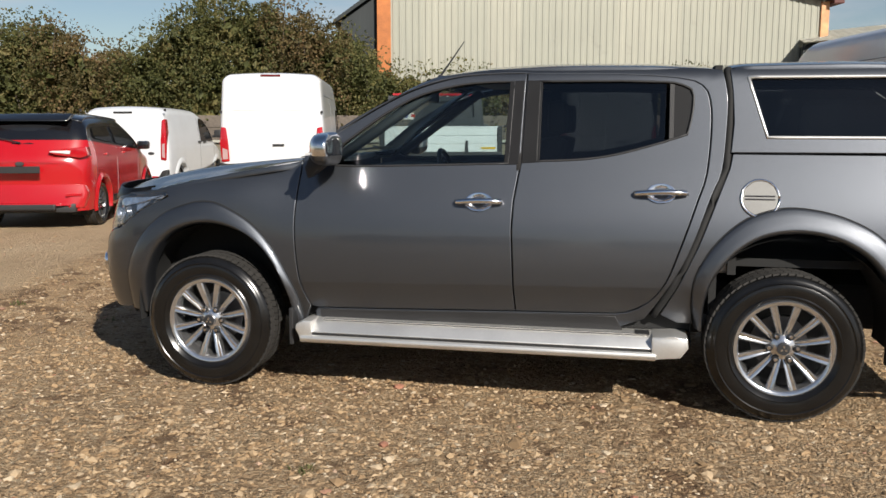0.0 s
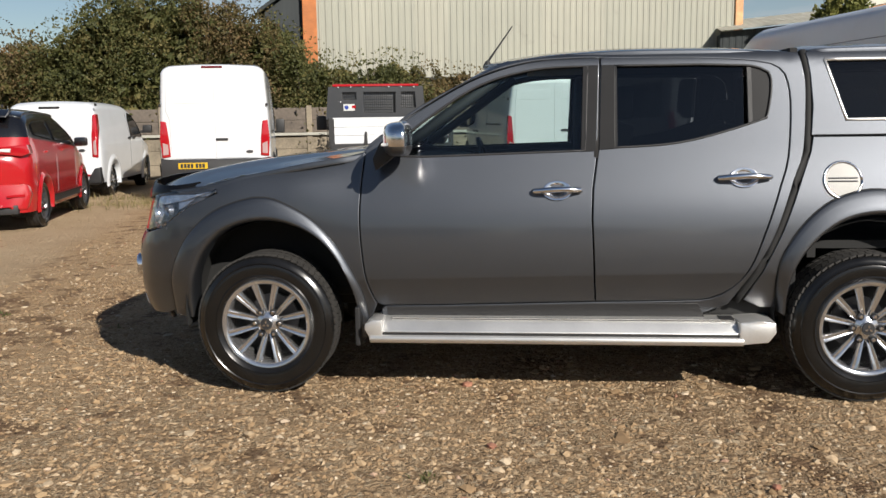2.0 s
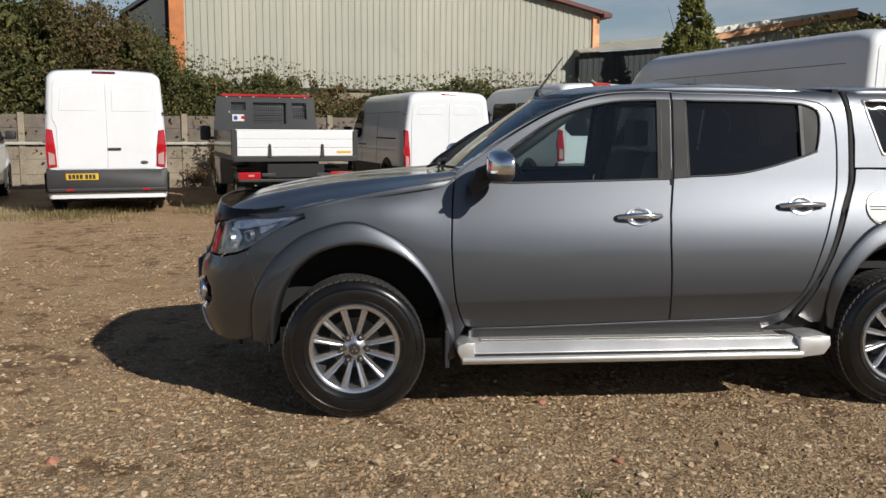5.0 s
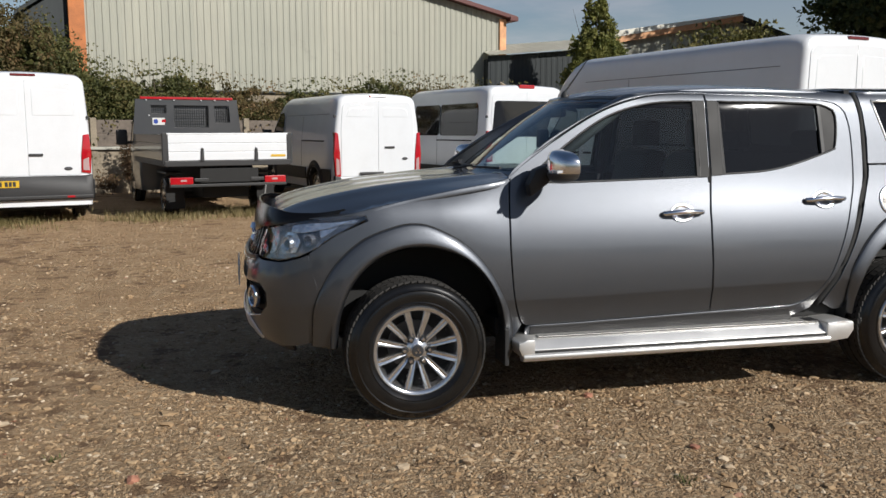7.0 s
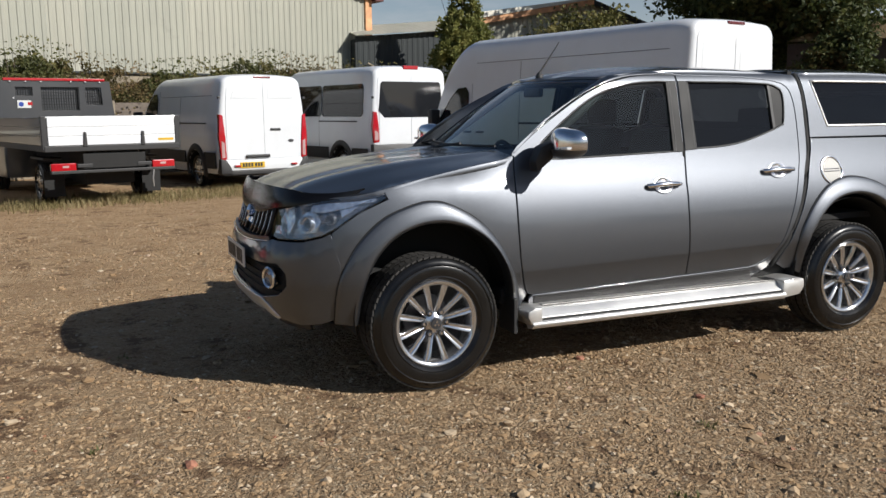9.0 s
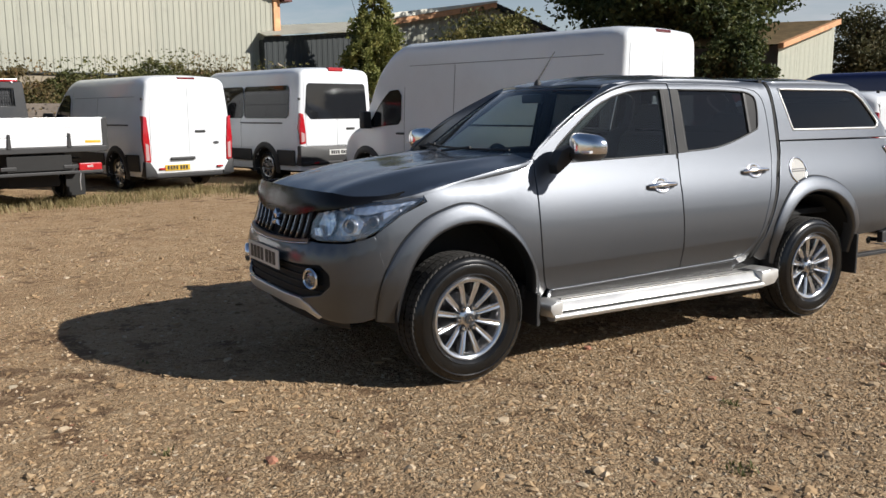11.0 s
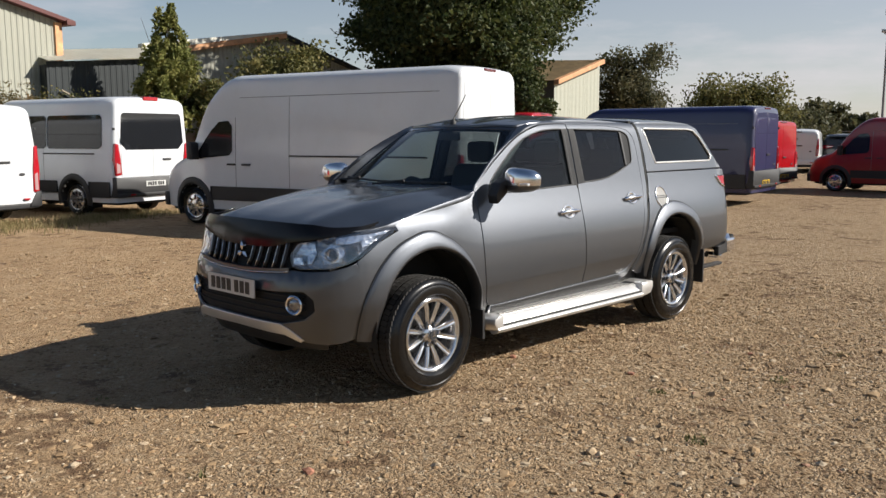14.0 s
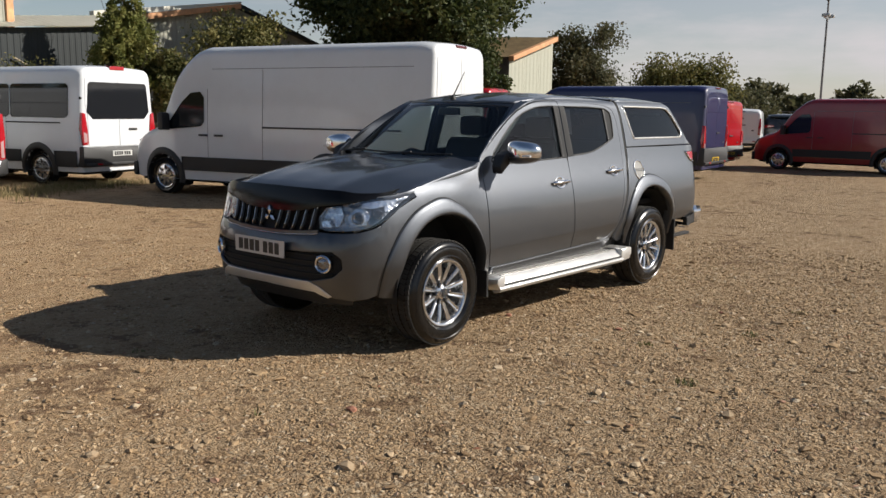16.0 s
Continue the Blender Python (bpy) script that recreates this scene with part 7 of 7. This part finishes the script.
# brown weeds at the foot of the wall
g = np.random.default_rng(77)
for cx, hgt, n in ((.75, 1.45, 1700), (1.25, 1.1, 1100), (.2, .6, 500), (2.2, .7, 500)):
    b = thing("dead_weed", "tall brown withered weed against the wall", "weed", WALL @ Matrix.Translation((cx, -.55, 0)))
    bm = bmesh.new()
    pts = []
    for k in range(16):
        a = g.uniform(0, 6.28)
        tip = (math.cos(a) * .35 * g.uniform(.2, 1), math.sin(a) * .25, hgt * g.uniform(.6, 1))
        tube([(g.normal(0, .08), g.normal(0, .05), -.02), (tip[0] * .5, tip[1] * .5, tip[2] * .55), tip], [.008, .006, .003], 4, bm)
        for _ in range(n // 16):
            f = g.uniform(.3, 1.0)
            pts.append((tip[0] * f + g.normal(0, .06), tip[1] * f + g.normal(0, .06), tip[2] * f))
    part("stalks", bm, M_BARK, b)
    leaves("foliage", pts, .06, M_DEADWEED, b, seed=int(cx * 100))


# ---------------------------------------------------------------- sheds
def ribbed(u0, u1, zb, zt, pitch=.2, depth=.019):
    """A sheet of ribbed cladding from u0 to u1, its top at zt(u)."""
    bm = bmesh.new()
    prof = [(0, 0), (.34, 0), (.44, -1), (.84, -1), (.94, 0)]
    cols = []
    cols.append((u0, 0))
    k = math.floor(u0 / pitch + 1e-6)
    while k * pitch < u1 - 1e-6:
        for f, d in prof:
            u = (k + f) * pitch
            if u0 + .002 <= u <= u1 - .002:
                cols.append((u, d * depth))
        k += 1
    cols.append((u1, 0))
    lo = [bm.verts.new((u, d, zb)) for u, d in cols]
    hi = [bm.verts.new((u, d, zt(u))) for u, d in cols]
    for i in range(len(cols) - 1):
        bm.faces.new((lo[i], lo[i + 1], hi[i + 1], hi[i]))
    return bm


def shed_one():
    t = thing("warehouse", "large shed clad in pale green ribbed metal with orange corner posts", "warehouse", Matrix.Translation((-4.98, 20.95, 0)) @ YARD)
    line = lambda u: min(5.35 + (13.5 - u) * .205, 5.95 + u * .23)
    wl = new("front_wall")
    wl.parent = t
    for k in range(14):
        a, b = k * 1.0, min(13.45, k * 1.0 + 1.0)
        part("cladding_sheet", ribbed(a, b, 2.68, line), M_SHED, wl).location.y = -.004 * (k % 2)
    part("plinth", box(0, 13.5, .02, .30, -.1, 2.70, .02), M_WALL, wl)
    part("drip_flashing", box(0, 13.5, -.07, .05, 2.62, 2.68, .01), M_SHEDDARK, wl)
    part("corner_post", box(-.40, .02, -.10, .22, -.1, 5.62, .02), M_ORANGE, t, "orange painted steel post")
    part("corner_post", box(13.36, 13.62, -.10, .22, -.1, 5.30, .02), M_ORANGEPALE, t, "orange painted steel post")
    part("verge", prism([(4.2, 7.24), (13.9, 5.27), (13.9, 5.40), (4.2, 7.42)], -.32, -.02, 'XZ', .01), M_RIDGE, t, "dark red roof flashing")
    part("verge", prism([(-.35, 5.88), (4.2, 7.24), (4.2, 7.42), (-.35, 6.05)], -.32, -.02, 'XZ', .01), M_RIDGE, t)
    part("eave_end", box(13.62, 13.95, -.36, .5, 5.22, 5.38, .02), M_RIDGE, t)
    part("side_wing", prism([(-1.5, -.1), (-.30, -.1), (-.30, 5.50), (-1.5, 4.66)], .12, 12, 'XZ'), M_SHEDDARK, t, "dark side wing")
    part("wing_roof", prism([(-1.72, 4.56), (-.26, 5.58), (-.26, 5.72), (-1.72, 4.68)], -.1, 12, 'XZ', .01), M_SHEDDARK, t)
    bm = bmesh.new()
    q = [bm.verts.new(p) for p in ((-.2, 0, 5.95), (4.2, 0, 7.35), (4.2, 22, 7.35), (-.2, 22, 5.95), (13.8, 0, 5.32), (13.8, 22, 5.32))]
    bm.faces.new((q[0], q[1], q[2], q[3]))
    bm.faces.new((q[1], q[4], q[5], q[2]))
    bmesh.ops.solidify(bm, geom=bm.faces[:], thickness=.08)
    part("roof", bm, M_ROOF, t)
    part("side_wall", box(13.40, 13.5, .3, 22, -.1, 5.25), M_SHED, t)
    return t


def shed_two():
    t = thing("warehouse", "second shed with pale roof sheets and orange barge board", "warehouse", Matrix.Translation((9, 27, 0)))
    line = lambda u: min(4.62 + (u - 3.3) * .185, 5.85 - (u - 9.9) * .30)
    wl = new("gable_wall")
    wl.parent = t
    for k in range(11):
        a = 3.3 + k
        part("cladding_sheet", ribbed(a, min(14.2, a + 1.0), 0, line, .2), M_SHED, wl)
    part("barge_board", prism([(3.2, 4.60), (9.9, 5.82), (9.9, 6.04), (3.2, 4.84)], -.30, -.02, 'XZ', .01), M_ORANGEPALE, t, "weathered orange barge board")
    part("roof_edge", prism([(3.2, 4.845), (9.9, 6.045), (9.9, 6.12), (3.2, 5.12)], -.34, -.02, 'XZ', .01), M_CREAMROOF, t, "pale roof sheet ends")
    part("verge", prism([(9.9, 5.82), (14.4, 4.47), (14.4, 4.62), (9.9, 6.02)], -.30, -.02, 'XZ', .01), M_SHEDDARK, t, "dark verge flashing")
    bm = bmesh.new()
    q = [bm.verts.new(p) for p in ((3.2, 0, 4.75), (9.9, 0, 5.98), (9.9, 18, 5.98), (3.2, 18, 4.75), (14.4, 0, 4.58), (14.4, 18, 4.58))]
    bm.faces.new((q[0], q[1], q[2], q[3]))
    bm.faces.new((q[1], q[4], q[5], q[2]))
    bmesh.ops.solidify(bm, geom=bm.faces[:], thickness=.08)
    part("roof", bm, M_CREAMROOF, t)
    lw = new("low_wing")
    lw.parent = t
    lw["label"] = "dark clad low wing with a pale roof"
    lw.location = (0, -3.4, 0)
    for k in range(5):
        part("cladding_sheet", ribbed(-1.6 + k, min(2.5, -.6 + k), 0, lambda u: 4.02 + (u + 1.15) * .085, .2, .012), M_SHEDDARK, lw)
    bm = bmesh.new()
    rows = []
    n = 42
    for k in range(n + 1):
        u = -1.62 + 5.0 * k / n
        z = .012 * (k % 2)
        rows.append((bm.verts.new((u, -.28, 4.03 + (u + 1.15) * .085 + z)), bm.verts.new((u, 1.9, 4.50 + (u + 1.15) * .085 + z))))
    for p, q in zip(rows, rows[1:]):
        bm.faces.new((p[0], q[0], q[1], p[1]))
    bmesh.ops.solidify(bm, geom=bm.faces[:], thickness=.06)
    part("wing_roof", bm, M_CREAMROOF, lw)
    part("end_wall", box(2.40, 2.5, 0, 1.8, 0, 4.2), M_SHEDDARK, lw)
    part("end_wall", box(-1.6, -1.5, .1, 1.8, 0, 3.9), M_SHEDDARK, lw)
    part("down_pipe", tube([(-1.2, -.1, 3.1), (-.5, -.12, 2.72), (.0, -.12, 2.55)], .035, 8), M_WALL, lw)
    return t


def shed_three():
    t = thing("shed", "small cream shed with orange barge board under a big tree", "shed", Matrix.Translation((24.73, 15.4, 0)))
    line = lambda u: 3.62 + (u + 1.8) * .30 if u < 1.2 else 4.52 - (u - 1.2) * .3
    wl = new("gable_wall")
    wl.parent = t
    for k in range(3):
        part("cladding_sheet", ribbed(-1.8 + k, -.8 + k, 0, line, .25, .006), M_RENDER, wl)
    part("barge_board", prism([(-1.85, 3.53), (1.2, 4.46), (1.2, 4.64), (-1.85, 3.71)], -.25, -.01, 'XZ', .01), M_ORANGEPALE, t)
    bm = bmesh.new()
    q = [bm.verts.new(p) for p in ((-1.85, -.1, 3.68), (1.25, -.1, 4.62), (-.7, 2.8, 4.64), (-3.8, 2.6, 3.68))]
    bm.faces.new(q)
    bmesh.ops.solidify(bm, geom=bm.faces[:], thickness=.08)
    part("roof", bm, M_MOSSROOF, t, "mossy brown roof")
    # The dark board colour paints the shade on the wall turned from the sun.
    for name, p, q, h0, h1 in (("side_wall", (-1.80, .02), (-3.7, 2.6), 3.62, 3.62), ("end_wall", (1.18, .02), (-.72, 2.7), 4.5, 4.5)):
        bm = bmesh.new()
        bm.faces.new([bm.verts.new(v) for v in ((*p, 0), (*q, 0), (*q, h1), (*p, h0))])
        bmesh.ops.solidify(bm, geom=bm.faces[:], thickness=.1)
        part(name, bm, M_WALLDARK, t)
    return t


M_MOSSROOF = plain("mossy_roof", (0.2352, 0.1691, 0.0882), 0.9, var=0.35, scale=3)
shed_one()
shed_two()
shed_three()

# ---------------------------------------------------------------- trees, mast, far edge
tree("slender young tree with light green leaves", pose(10.35, 21.3, 0), 6.0, 1.45, 1.0, .13, M_YOUNG, 21000, 31, clumps=120, trunk_r=.05, cone=True, clump=.17)
tree("rounded bush with dense green leaves", pose(15.2, 21.8, 0), 5.25, 2.15, 1.0, .15, M_BUSH, 26000, 33, clumps=80, category="bush", name="bush", trunk_r=.07)
tree("low green bush beside a shed", pose(11.6, 20.6, 0), 3.4, 1.3, .8, .14, M_HEDGE, 14000, 35, clumps=40, category="bush", name="bush", trunk_r=.05)
tree("large dark sycamore tree with a broad crown", pose(23.9, 20.9, 0), 12.1, 6.2, 2.3, .22, M_TREE, 135000, 37, clumps=150, trunk_r=.3, clump=.21, flat=.55)
tree("bushy tree with thin brownish crown", pose(29.0, 15.7, 0), 5.6, 2.25, .9, .13, M_FARLEAF, 24000, 39, clumps=60, trunk_r=.09)
tree("wide low tree beyond the yard", pose(37.9, 15.4, 0), 4.4, 2.9, 1.0, .17, M_BUSH, 24000, 41, clumps=80, trunk_r=.09)
tree("wide low tree beyond the yard", pose(42.5, 14.2, 0), 2.9, 2.4, .9, .20, M_FARLEAF, 16000, 42, clumps=60, trunk_r=.09)
tree("dark shrub growing under the big tree", pose(21.5, 16.2, 0), 4.5, 1.75, .3, .14, M_TREE, 22000, 43, clumps=50, category="bush", name="bush", trunk_r=.06)
far = np.random.default_rng(51)
for k in range(13):
    a = radians(-6 + k * 2.6 + far.uniform(-1, 1))
    r = far.uniform(66, 88)
    tree("distant hazy tree on the far edge", pose(-4 + r * math.cos(a), -4 + r * math.sin(a), 0), far.uniform(3.0, 4.6), far.uniform(1.8, 3.4), .3, .5, M_FARLEAF, 2600, 60 + k, clumps=30, trunk_r=.1)

M_MASTGREY = plain("weathered_mast_grey", (0.16, 0.16, 0.165), 0.6, var=0.2, scale=3)
mast = thing("camera_mast", "tall grey mast with floodlight and cameras", "mast", pose(36.6, 8.0, 0))
part("pole", tube([(0, 0, -.1), (0, 0, 3.2), (.05, 0, 7.0)], [.062, .050, .040], 10), M_MASTGREY, mast)
part("crossarm", box(-.30, .30, -.04, .04, 5.85, 5.92, .01), M_STEEL, mast)
part("camera_head", lathe([(.02, 6.62), (.11, 6.68), (.12, 6.85), (.08, 6.98), (.02, 7.0)], 14, 'Z'), M_PLASTIC, mast, smooth=60)
for x in (-.30, .32):
    part("camera_box", box(x - .10, x + .10, -.22, .12, 5.92, 6.05, .02), M_STEEL, mast)

# wire fence on the far side of the yard
fence = thing("wire_fence", "thin wire fence on grey posts beyond the vans", "fence", pose(44, -14, 0, 0, 0, 80), kind="")
for k in range(14):
    part("post", box(k * 2.6 - .04, k * 2.6 + .04, -.04, .04, -.05, 1.9, .01), M_WALL, fence)
for z in (.3, .8, 1.3, 1.8):
    part("wire", tube([(0, 0, z), (33.8, 0, z)], .012, 4), M_STEEL, fence)

# unseen trees added behind the camera to darken what paint and glass mirror
back = np.random.default_rng(91)
for k in range(15):
    a = -46 + k * 6.2 + back.uniform(-1, 1)
    tree("unseen dark tree added behind the camera for reflections", pose(a * 1.5, -46 + back.uniform(-2, 2), 0), back.uniform(3.4, 5.2), 4.2, .2, .85, M_TREE, 2600, 120 + k, clumps=40, squash=.6, trunk_r=.2)
